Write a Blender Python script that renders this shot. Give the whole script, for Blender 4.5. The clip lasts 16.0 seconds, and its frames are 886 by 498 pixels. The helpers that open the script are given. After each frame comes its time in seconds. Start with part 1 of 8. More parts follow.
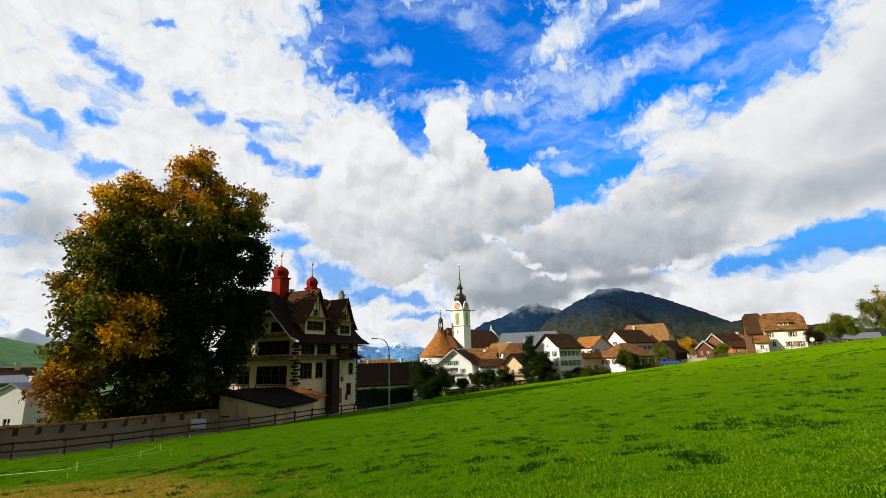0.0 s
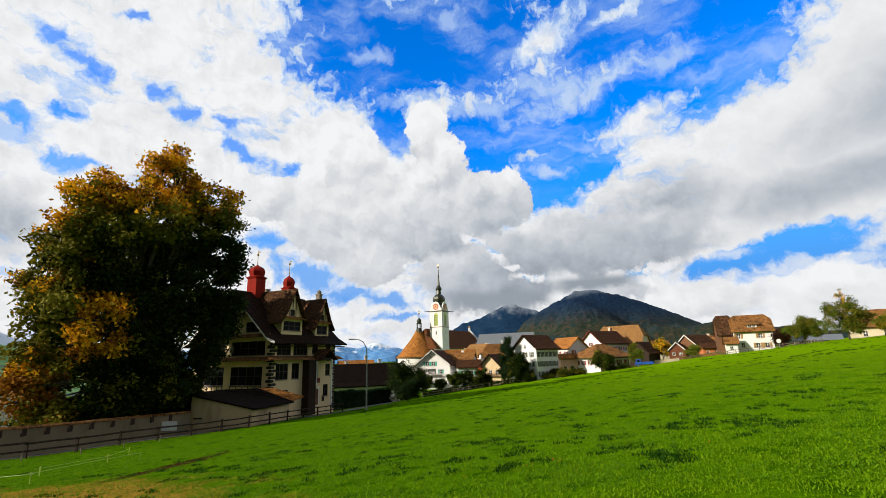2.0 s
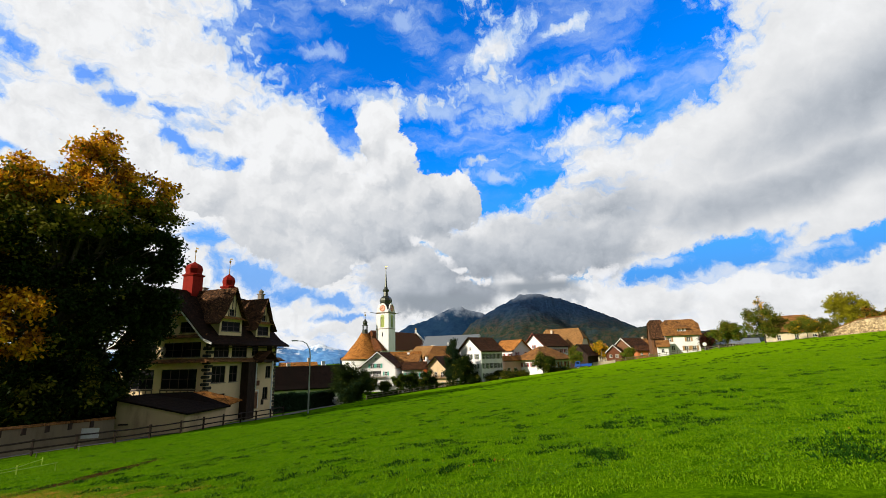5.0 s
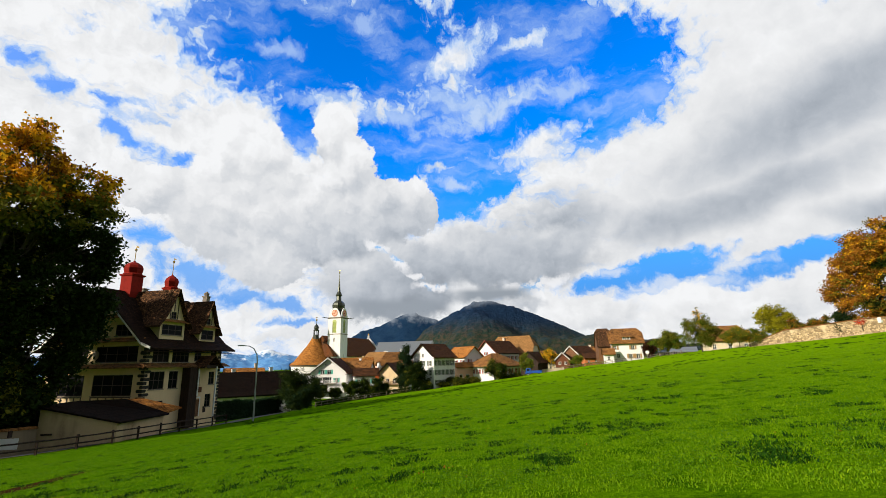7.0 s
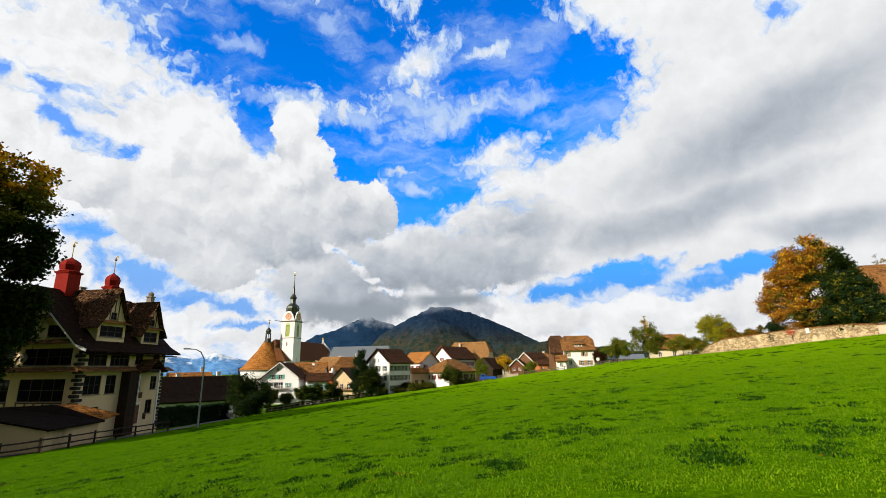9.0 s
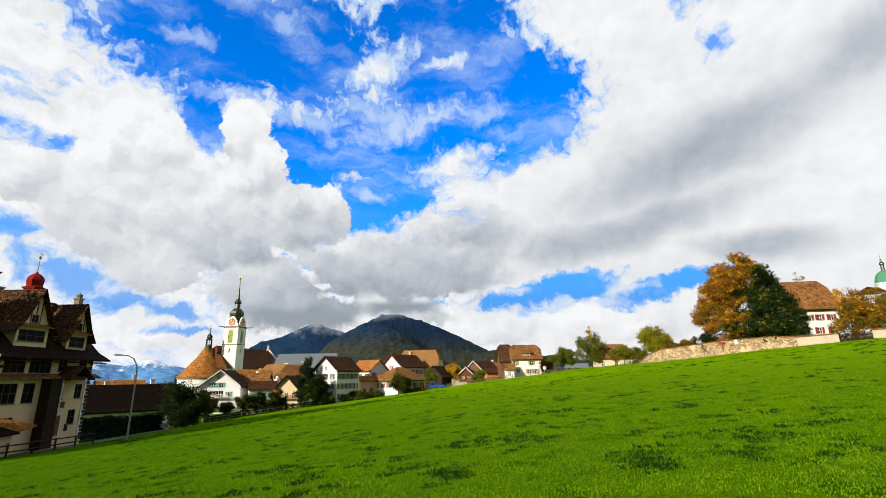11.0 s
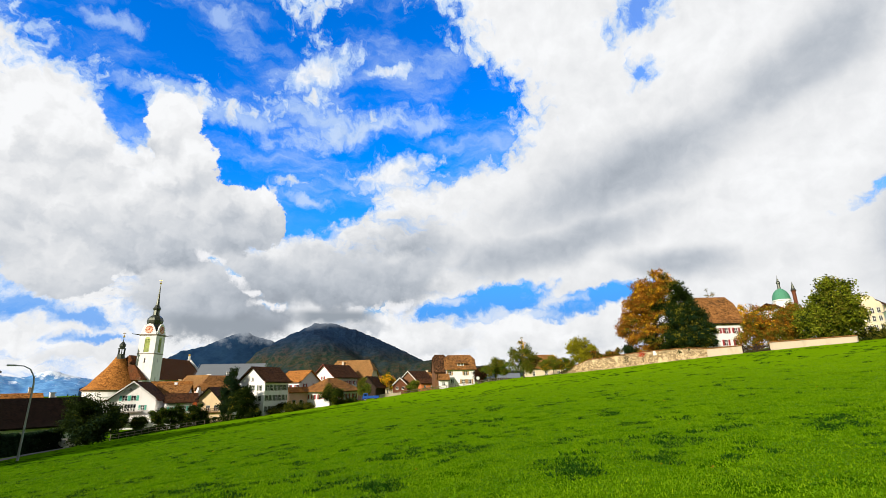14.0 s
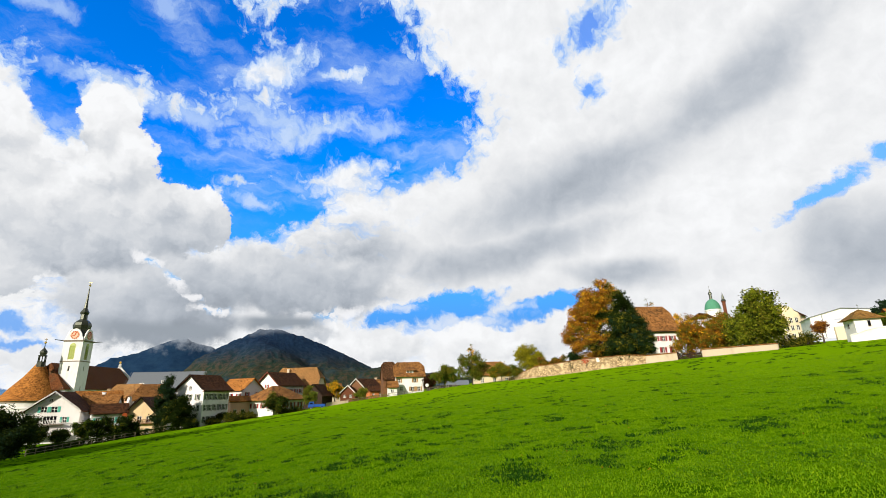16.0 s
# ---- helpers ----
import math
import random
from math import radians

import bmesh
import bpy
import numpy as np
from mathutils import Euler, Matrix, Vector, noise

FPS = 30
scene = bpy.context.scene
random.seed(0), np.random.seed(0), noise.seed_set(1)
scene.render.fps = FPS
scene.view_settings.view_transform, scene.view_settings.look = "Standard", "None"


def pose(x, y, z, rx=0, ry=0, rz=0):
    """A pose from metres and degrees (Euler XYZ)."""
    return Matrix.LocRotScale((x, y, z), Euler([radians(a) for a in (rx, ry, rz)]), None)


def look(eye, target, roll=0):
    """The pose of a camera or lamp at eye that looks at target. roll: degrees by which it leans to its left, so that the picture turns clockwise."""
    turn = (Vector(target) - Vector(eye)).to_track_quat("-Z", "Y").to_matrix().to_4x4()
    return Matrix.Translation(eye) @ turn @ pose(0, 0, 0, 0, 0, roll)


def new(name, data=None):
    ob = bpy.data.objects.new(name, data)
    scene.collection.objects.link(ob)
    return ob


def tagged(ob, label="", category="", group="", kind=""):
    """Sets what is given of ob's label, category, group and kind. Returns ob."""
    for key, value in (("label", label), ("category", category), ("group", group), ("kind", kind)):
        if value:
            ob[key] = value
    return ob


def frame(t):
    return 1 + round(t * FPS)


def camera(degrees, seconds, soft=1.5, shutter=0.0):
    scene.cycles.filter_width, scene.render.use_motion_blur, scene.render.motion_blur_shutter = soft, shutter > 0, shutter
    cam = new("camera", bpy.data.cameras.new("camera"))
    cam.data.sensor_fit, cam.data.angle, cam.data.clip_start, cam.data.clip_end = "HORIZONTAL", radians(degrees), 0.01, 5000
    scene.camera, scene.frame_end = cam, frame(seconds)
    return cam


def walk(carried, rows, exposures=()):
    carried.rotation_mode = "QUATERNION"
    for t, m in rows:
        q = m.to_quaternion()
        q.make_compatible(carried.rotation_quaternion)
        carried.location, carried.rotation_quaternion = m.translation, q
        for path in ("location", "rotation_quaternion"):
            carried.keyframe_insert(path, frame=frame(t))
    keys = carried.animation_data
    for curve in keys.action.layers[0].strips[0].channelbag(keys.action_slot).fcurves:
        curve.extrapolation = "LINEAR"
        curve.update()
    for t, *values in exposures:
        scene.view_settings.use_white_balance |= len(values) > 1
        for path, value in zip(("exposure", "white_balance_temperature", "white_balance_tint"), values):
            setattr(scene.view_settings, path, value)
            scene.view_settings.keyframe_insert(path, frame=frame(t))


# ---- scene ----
cam = camera(86.54, 16.0, soft=0.8)
EYE = 1.6
ROWS = [
    (0.0, -0.35, 13.00, 1.54), (0.5, -0.99, 13.03, 1.42), (1.0, -1.69, 13.08, 1.40), (1.5, -2.34, 13.13, 1.49),
    (2.0, -2.95, 13.03, 1.53), (2.5, -3.75, 12.99, 1.56), (3.0, -4.70, 13.05, 1.42), (3.5, -5.72, 13.14, 1.32),
    (4.0, -6.84, 13.17, 1.36), (6.5, -13.55, 13.30, 1.40), (7.0, -14.93, 13.71, 1.21), (7.5, -16.25, 13.98, 0.97),
    (8.0, -17.73, 14.11, 1.04), (8.5, -18.99, 14.18, 0.98), (9.0, -20.09, 14.25, 0.88), (11.5, -27.37, 15.33, 0.77),
    (12.0, -28.53, 15.50, 0.77), (12.5, -29.81, 15.69, 0.67), (13.0, -31.16, 15.88, 0.90), (13.5, -32.47, 16.06, 0.93),
    (14.0, -33.84, 16.18, 1.07), (14.5, -35.18, 16.33, 1.16), (15.0, -36.75, 16.48, 1.21), (15.5, -38.41, 16.72, 1.49),
    (16.0, -39.94, 16.86, 1.54),
]
walk(cam, [(t, pose(0, 0, EYE, 0, 0, yaw) @ pose(0, 0, 0, 90 + pitch, 0, 0) @ pose(0, 0, 0, 0, 0, -lean)) for t, yaw, pitch, lean in ROWS], exposures=((0.0, 0.50), (9.0, 0.54), (16.0, 0.58)))

# ---- light ----
SUN_AZ, SUN_EL = -110.0, 21.5


def sky_world():
    """Blue sky with a layer of broken cloud, two cumulus towers and a wide grey-white bank."""
    world = bpy.data.worlds.new("sky")
    scene.world = world
    world.use_nodes = True
    nt = world.node_tree
    nt.nodes.clear()
    N, L = nt.nodes, nt.links

    def math_(op, a, b=None, c=None, clamp=False):
        n = N.new("ShaderNodeMath")
        n.operation, n.use_clamp = op, clamp
        for i, v in enumerate((a, b, c)):
            if v is None:
                continue
            if isinstance(v, (int, float)):
                n.inputs[i].default_value = v
            else:
                L.new(v, n.inputs[i])
        return n.outputs[0]

    def ramp(v, lo, hi):
        n = N.new("ShaderNodeMapRange")
        n.interpolation_type = "SMOOTHSTEP"
        L.new(v, n.inputs[0])
        n.inputs[1].default_value, n.inputs[2].default_value = lo, hi
        return n.outputs[0]

    def vmath(op, a, b):
        n = N.new("ShaderNodeVectorMath")
        n.operation = op
        for i, v in enumerate((a, b)):
            if isinstance(v, tuple):
                n.inputs[i].default_value = v
            else:
                L.new(v, n.inputs[i])
        return n

    def fbm(vec, scale, detail, rough, lac=2.0):
        n = N.new("ShaderNodeTexNoise")
        n.noise_dimensions = "3D"
        L.new(vec, n.inputs["Vector"])
        n.inputs["Scale"].default_value, n.inputs["Detail"].default_value = scale, detail
        n.inputs["Roughness"].default_value, n.inputs["Lacunarity"].default_value = rough, lac
        return n

    def mix(f, a, b):
        n = N.new("ShaderNodeMix")
        n.data_type = "RGBA"
        for i, v in ((0, f), (6, a), (7, b)):
            if isinstance(v, tuple):
                n.inputs[i].default_value = (*v, 1)
            elif isinstance(v, float):
                n.inputs[i].default_value = v
            else:
                L.new(v, n.inputs[i])
        return n.outputs[2]

    tc = N.new("ShaderNodeTexCoord")
    direction = vmath("NORMALIZE", tc.outputs["Generated"], (0, 0, 0)).outputs[0]
    sep = N.new("ShaderNodeSeparateXYZ")
    L.new(direction, sep.inputs[0])
    az = math_("MULTIPLY", math_("ARCTAN2", sep.outputs[0], sep.outputs[1]), 57.29578)
    el = math_("MULTIPLY", math_("ARCSINE", sep.outputs[2]), 57.29578)
    comb = N.new("ShaderNodeCombineXYZ")
    L.new(az, comb.inputs[0]), L.new(el, comb.inputs[1])
    flat = comb.outputs[0]
    def shaken(*layers):
        """The sky's coordinates pushed about by layers of (scale, detail, roughness, degrees)."""
        v = flat
        for scale, detail, rough, push in layers:
            n = vmath("SUBTRACT", fbm(flat, scale, detail, rough).outputs["Color"], (0.5, 0.5, 0.5)).outputs[0]
            v = vmath("ADD", v, vmath("MULTIPLY", n, (push, push * 0.85, 0)).outputs[0]).outputs[0]
        return v

    warped = shaken((0.13, 3, 0.5, 4.0), (0.42, 6, 0.62, 3.0))
    billow = shaken((0.22, 2, 0.5, 2.4), (0.75, 6, 0.62, 2.8))
    smooth = shaken((0.10, 3, 0.5, 5.0), (0.35, 3, 0.5, 1.5))
    fine_n = fbm(warped, 0.5, 7, 0.62)

    def ellipse(vec, a, e, ra, re, tilt=0.0):
        c, s = math.cos(radians(tilt)), math.sin(radians(tilt))
        p = vmath("SUBTRACT", vec, (a, e, 0)).outputs[0]
        u = vmath("DOT_PRODUCT", p, (c / ra, s / ra, 0)).outputs["Value"]
        w = vmath("DOT_PRODUCT", p, (-s / re, c / re, 0)).outputs["Value"]
        return math_("SUBTRACT", 1.0, math_("SQRT", math_("MULTIPLY_ADD", u, u, math_("MULTIPLY", w, w))))

    def union(vec, blobs):
        f = None
        for b in blobs:
            e = ellipse(vec, *b)
            f = e if f is None else math_("SMOOTH_MAX", f, e, 0.2)
        return f

    def times(a, b):
        return math_("MULTIPLY", a, b)

    def drawn(turn, sx, sy, detail, rough):
        """Noise drawn out along one direction of the sky."""
        m = N.new("ShaderNodeMapping")
        m.inputs["Rotation"].default_value = (0, 0, radians(turn))
        m.inputs["Scale"].default_value = (sx, sy, 1)
        L.new(warped, m.inputs[0])
        return fbm(m.outputs[0], 1.0, detail, rough).outputs[0]

    # azimuth, elevation, half-width, half-height and tilt of the wide and the small gaps, in degrees
    GAPS = [(-3.9, 35.9, 11.7, 4.9, 0), (7.1, 36.7, 10.1, 5.1, 0), (-10.2, 40.1, 5.9, 2.4, 0), (8.6, 25.5, 5.8, 3.6, 0), (13.4, 18.8, 3.4, 1.7, 0), (19.8, 21.9, 4.9, 3, 15), (16.7, 27.8, 10.5, 3.7, 10), (37, 26.9, 5.4, 1.6, 25), (25.5, 35, 6, 3, 0), (30, 29.2, 6, 3.3, 15), (-3.8, 28.4, 2.4, 2.6, -15), (38.7, 9.1, 6.1, 1.4, 8), (43.5, 9.3, 1.9, 0.8, 8), (38.1, 9.4, 6.6, 1.5, 10), (51.2, 9.5, 5.3, 0.9, 12), (35.6, 34.2, 8.7, 3.7, -10), (27, 40.2, 9, 4.4, 0), (38.6, 29.1, 4.6, 2.9, 0), (16.2, 20.3, 3.5, 2, -25)]
    CHINKS = [(-13.4, 9.9, 4, 1.6, -10), (-8.3, 7.7, 3.4, 0.9, -5), (-17.4, 13.7, 1.9, 1.3, -20), (-38.2, 29.3, 3.5, 1, -25), (-42.9, 23.1, 2.7, 0.8, -26), (-39, 24.5, 1.8, 0.8, -15), (-29.9, 28.2, 2, 0.7, -25), (-27.6, 26.1, 1.6, 0.9, -20), (-23.5, 26.2, 1.3, 0.7, 0), (-37.5, 19.8, 3.1, 0.7, -6), (-21.8, 23.2, 2.1, 0.9, -10), (-16.5, 22.3, 2, 0.8, 5), (-4.5, 6.9, 4.0, 0.7, -8), (-33.8, 34.1, 1.6, 0.4, 10), (-43.6, 15, 1.5, 0.6, -12), (-2.5, 4.9, 3.0, 0.5, 0), (61.4, 40.1, 3.7, 1.8, 20), (60.3, 33.8, 1.6, 1.3, 0), (81.4, 17.6, 3.7, 0.7, 28), (85.8, 19.9, 1.1, 1, 30)]
    # small heaps and veils in the gaps: the same, and how dense they are
    PUFFS = [(17.6, 36, 6.2, 1.8, 20, 0.95), (26.9, 36.9, 3.6, 0.8, 10, 0.85), (21.8, 30, 11.4, 1.8, 12, 0.5), (8.9, 29.6, 7.4, 1.4, 6, 0.36), (27.6, 25.4, 5.6, 1.5, 17, 0.98), (32.1, 30.8, 3.5, 1.9, 10, 0.36), (-0.6, 30.3, 5.7, 0.9, 4, 0.36), (-6.2, 35.2, 3.7, 1.1, 0, 0.3), (4.9, 39.4, 4, 1, 0, 0.3), (16.7, 21.4, 3, 0.9, -15, 0.45), (17.8, 31.2, 7.6, 1.5, -4, 0.42), (27.4, 24.8, 6.1, 1.3, 2, 0.95), (41.5, 7.9, 8.5, 0.9, 5, 0.7), (47.2, 9.6, 3.2, 0.9, 8, 0.8), (34.5, 9.9, 2.6, 0.8, 0, 0.6)]
    GREY = [(-41.8, 12.9, 2.8, 2.9, -10), (41.4, 14.8, 7.6, 2.6, 10), (29.7, 15.6, 7.7, 3.6, 0), (56, 23.1, 15.9, 3.6, 14), (81, 12.3, 4.5, 4.2, 20), (46.8, 15.8, 10.6, 2.7, 8), (76.2, 29.5, 10.9, 3.2, 20), (51.1, 16.6, 10.3, 2.6, 12), (61, 12.8, 6.0, 1.6, -4), (84, 11.0, 7.5, 4.6, 12)]
    # the heaps' lobes, rear ones first: the same, and the brightness of their crowns and of their bases
    TOWERS = [(-17, 18.5, 4.8, 2.6, 0, 0.97, 0.84), (-11, 16.2, 6, 4.6, 0, 0.96, 0.82), (-8.9, 22.6, 5.6, 5.5, 0, 1, 0.84), (-11.8, 19.4, 4, 3.3, 0, 0.98, 0.86), (1.3, 26.7, 3.2, 3.7, 8, 1, 0.86), (3, 23.3, 3.5, 3.9, -10, 1, 0.84), (-3.7, 16.9, 7.6, 5.5, 0, 0.97, 0.76), (7.5, 19.6, 4.4, 3.1, 0, 0.93, 0.74), (3.2, 15.4, 7.1, 5.3, 0, 0.93, 0.66), (11.4, 18.9, 3.4, 3.5, 0, 0.96, 0.76), (-6, 12, 5, 3.6, 0, 0.95, 0.82)]
    BASES = [(23.7, 12, 11.8, 4, 0, 0.85, 0.65), (18.2, 13.2, 6.7, 4.3, 0, 0.89, 0.67), (28.6, 13.1, 5.4, 3, 0, 0.87, 0.69), (4.5, 9.9, 6.4, 3.8, 0, 0.89, 0.71), (11.1, 11.5, 8.3, 4.2, 0, 0.85, 0.63), (9.5, 7.6, 9, 2.8, 0, 0.76, 0.62), (-2.0, 3.6, 6, 1.0, 0, 0.95, 0.9), (42.5, 5.9, 4.8, 2, 0, 1, 0.9), (32.7, 5.5, 6.4, 2, 0, 0.98, 0.86), (48.7, 4.6, 4.5, 1.3, 0, 0.98, 0.88), (42.7, 4.8, 2.6, 2.5, 0, 1, 0.9), (23.5, 6.9, 4.1, 1.6, 0, 0.94, 0.78)]
    WISPS = [(6.4, 14.2, 1.9, 0.7, -30), (8.7, 12.2, 2.1, 0.8, -40), (11.2, 10.3, 1.7, 0.5, -10), (13.2, 9.1, 2.8, 0.6, 0), (26, 8.5, 4.1, 1.1, 10)]

    def minus(v):
        return math_("SUBTRACT", 1.0, v)

    rough_n = math_("SUBTRACT", fine_n.outputs[0], 0.5)
    soft_n = math_("SUBTRACT", fbm(smooth, 0.22, 4, 0.5).outputs[0], 0.5)
    clear = math_("MAXIMUM", ramp(el, 50.0, 64.0), math_("MAXIMUM", ramp(times(sep.outputs[1], -1.0), 0.02, 0.4), ramp(times(sep.outputs[0], -1.0), 0.80, 0.96)))
    east = ramp(az, 24.0, 42.0)
    # the high layer: cover, cut by gaps, with ripples in the west
    gaps = ramp(math_("ADD", union(warped, GAPS), times(rough_n, 2.0)), -0.60, 0.10)
    chinks = times(ramp(math_("ADD", union(warped, CHINKS), times(rough_n, 3.6)), -0.62, 0.62), 0.85)
    ripple = times(times(ramp(drawn(26, 0.13, 0.36, 7, 0.64), 0.53, 0.66), minus(east)), 0.55)
    cover = times(times(minus(gaps), minus(chinks)), minus(ripple))
    streak = times(times(ramp(drawn(-12, 0.07, 0.22, 7, 0.6), 0.44, 0.74), gaps), times(ramp(el, 16.0, 24.0), 0.36))
    cover = math_("MAXIMUM", cover, streak)
    for puff in PUFFS:
        f = ramp(math_("ADD", ellipse(warped, *puff[:5]), times(rough_n, 2.4)), -0.25, 0.95)
        cover = math_("MAXIMUM", cover, times(f, puff[5]))
    cover = times(cover, minus(clear))
    # its light: white towards the gaps, grey where it is thick
    grey_f = ramp(math_("ADD", union(smooth, GREY), times(soft_n, 1.2)), -0.55, 0.9)
    lum = math_("SUBTRACT", 0.95, times(grey_f, 0.40))
    lum = math_("SUBTRACT", lum, times(times(ramp(drawn(-24, 0.025, 0.085, 5, 0.55), 0.38, 0.72), east), 0.07))
    lum = math_("ADD", lum, times(times(soft_n, 0.30), minus(times(gaps, 0.8))))
    side = vmath("ADD", warped, (-0.8, 1.0, 0)).outputs[0]
    relief = math_("SUBTRACT", fine_n.outputs[0], fbm(side, 0.5, 7, 0.62).outputs[0])
    lum = math_("ADD", lum, times(times(relief, 0.36), minus(times(east, 0.6))))
    lum = math_("MINIMUM", lum, 1.0)
    sky = N.new("ShaderNodeTexSky")
    sky.sky_type, sky.sun_disc = "NISHITA", False
    sky.sun_elevation, sky.sun_rotation = radians(SUN_EL), radians(SUN_AZ)
    hsv = N.new("ShaderNodeHueSaturation")
    hsv.inputs["Saturation"].default_value, hsv.inputs["Value"].default_value = 1.75, 0.125
    L.new(sky.outputs[0], hsv.inputs["Color"])
    blue = vmath("MULTIPLY", hsv.outputs[0], (0.30, 1.85, 2.9)).outputs[0]
    blue = mix(ramp(el, 6.0, 26.0), (0.09, 0.36, 0.93), blue)
    # unseen sky overhead, behind and far left: warm grey added to light the shade
    blue = mix(clear, blue, mix(0.62, vmath("MULTIPLY", hsv.outputs[0], (0.62, 0.66, 0.70)).outputs[0], (0.36, 0.33, 0.29)))

    def grey(v):
        n = N.new("ShaderNodeVectorMath")
        n.operation = "SCALE"
        n.inputs[0].default_value = (1.0, 1.0, 1.0)
        L.new(v, n.inputs[3])
        return vmath("MULTIPLY", n.outputs[0], mix(ramp(v, 0.35, 0.95), (0.86, 0.955, 1.09), (0.97, 0.98, 0.995))).outputs[0]

    col = mix(cover, mix(ramp(cover, 0.0, 0.6), blue, (0.15, 0.46, 1.0)), grey(lum))
    # the heaps in front: one outline, and lobes inside it lit from the upper left
    knob = fbm(billow, 0.36, 3, 0.5)
    knob_side = fbm(vmath("ADD", billow, (-0.9, 1.3, 0)).outputs[0], 0.36, 3, 0.5)
    billows = times(math_("SUBTRACT", knob.outputs[0], knob_side.outputs[0]), 0.42)
    soft_edge = shaken((0.22, 2, 0.5, 3.0), (0.5, 5, 0.6, 3.4))
    for lobes, vec, edge, feather in ((TOWERS, billow, 0.10, 0.30), (BASES, soft_edge, 0.42, 0.35)):
        light = weight = None
        for a, e, ra, re, tilt, *ends in lobes:
            hi, lo = (v ** 2.2 for v in ends)
            p = vmath("SUBTRACT", vec, (a, e, 0)).outputs[0]
            up = vmath("DOT_PRODUCT", p, (-0.35 / ra, 0.93 / re, 0)).outputs["Value"]
            shade = math_("MULTIPLY_ADD", ramp(up, -1.1, 0.9), hi - lo, lo)
            w = math_("POWER", math_("MAXIMUM", math_("ADD", ellipse(vec, a, e, ra, re, tilt), feather), 0.02), 3.0)
            light = times(w, shade) if light is None else math_("MULTIPLY_ADD", w, shade, light)
            weight = w if weight is None else math_("ADD", weight, w)
        light = math_("DIVIDE", light, weight)
        light = math_("ADD", times(light, math_("ADD", 1.02, times(soft_n, 0.3))), times(billows, 0.9 if lobes is TOWERS else 0.7))
        outline = ramp(union(vec, [b[:5] for b in lobes]), 0.0, edge)
        col = mix(outline, col, grey(math_("MINIMUM", light, 1.0)))
    rim = ramp(math_("ADD", union(warped, WISPS), times(rough_n, 2.0)), -0.1, 0.8)
    col = mix(times(rim, 0.85), col, mix(ramp(rough_n, -0.08, 0.02), (0.30, 0.60, 1.0), (0.98, 0.98, 1.0)))
    bg = N.new("ShaderNodeBackground")
    L.new(col, bg.inputs[0])
    bg.inputs[1].default_value = 0.655
    out = N.new("ShaderNodeOutputWorld")
    L.new(bg.outputs[0], out.inputs[0])
    world.cycles.sampling_method = "MANUAL"
    world.cycles.sample_map_resolution = 512


sky_world()
sun_data = bpy.data.lights.new("sun", "SUN")
sun_data.energy, sun_data.angle, sun_data.color = 4.2, radians(0.6), (1.0, 0.90, 0.76)
sun = new("sun", sun_data)
sun.matrix_world = look((60 * math.sin(radians(SUN_AZ)), 60 * math.cos(radians(SUN_AZ)), 60 * math.tan(radians(SUN_EL))), (0, 0, 0))

# ---- materials ----
MATS = {}


def material(name, build):
    if name not in MATS:
        m = bpy.data.materials.new(name)
        m.use_nodes = True
        nt = m.node_tree
        build(nt, nt.nodes["Principled BSDF"])
        MATS[name] = m
    return MATS[name]


def node(nt, kind, **inputs):
    n = nt.nodes.new(kind)
    for k, v in inputs.items():
        sock = n.inputs[k.replace("_", " ")]
        if hasattr(v, "is_output"):
            nt.links.new(v, sock)
        else:
            sock.default_value = v
    return n


def mixc(nt, f, a, b):
    n = nt.nodes.new("ShaderNodeMix")
    n.data_type = "RGBA"
    for i, v in ((0, f), (6, a), (7, b)):
        if isinstance(v, tuple):
            n.inputs[i].default_value = (*v, 1)
        elif isinstance(v, (int, float)):
            n.inputs[i].default_value = v
        else:
            nt.links.new(v, n.inputs[i])
    return n.outputs[2]


def span(nt, v, lo, hi):
    n = nt.nodes.new("ShaderNodeMapRange")
    n.interpolation_type = "SMOOTHSTEP"
    nt.links.new(v, n.inputs[0])
    n.inputs[1].default_value, n.inputs[2].default_value = lo, hi
    return n.outputs[0]


def coords(nt, kind="Object", scale=(1, 1, 1)):
    tc = nt.nodes.new("ShaderNodeTexCoord")
    mp = nt.nodes.new("ShaderNodeMapping")
    mp.inputs["Scale"].default_value = scale
    nt.links.new(tc.outputs[kind], mp.inputs[0])
    return mp.outputs[0]


def noise_(nt, vec, scale, detail=5, rough=0.6):
    return node(nt, "ShaderNodeTexNoise", Vector=vec, Scale=scale, Detail=detail, Roughness=rough).outputs[0]


def bump(nt, bsdf, height, strength, dist):
    b = node(nt, "ShaderNodeBump", Height=height, Strength=strength, Distance=dist)
    nt.links.new(b.outputs[0], bsdf.inputs["Normal"])


def plaster(name, col, dirt=(0.35, 0.31, 0.25), amount=0.5):
    def build(nt, p):
        v = coords(nt)
        big = span(nt, noise_(nt, coords(nt, scale=(1, 1, 0.35)), 0.5, 6), 0.45, 0.8)
        small = noise_(nt, v, 9, 6)
        f = nt.nodes.new("ShaderNodeMath")
        f.operation = "MULTIPLY"
        nt.links.new(big, f.inputs[0])
        f.inputs[1].default_value = amount
        c = mixc(nt, f.outputs[0], col, dirt)
        c = mixc(nt, span(nt, small, 0.3, 0.9), c, tuple(x * 0.88 for x in col))
        nt.links.new(c, p.inputs["Base Color"])
        p.inputs["Roughness"].default_value = 0.9
        p.inputs["Specular IOR Level"].default_value = 0.15
        bump(nt, p, small, 0.25, 0.02)
    return material(name, build)


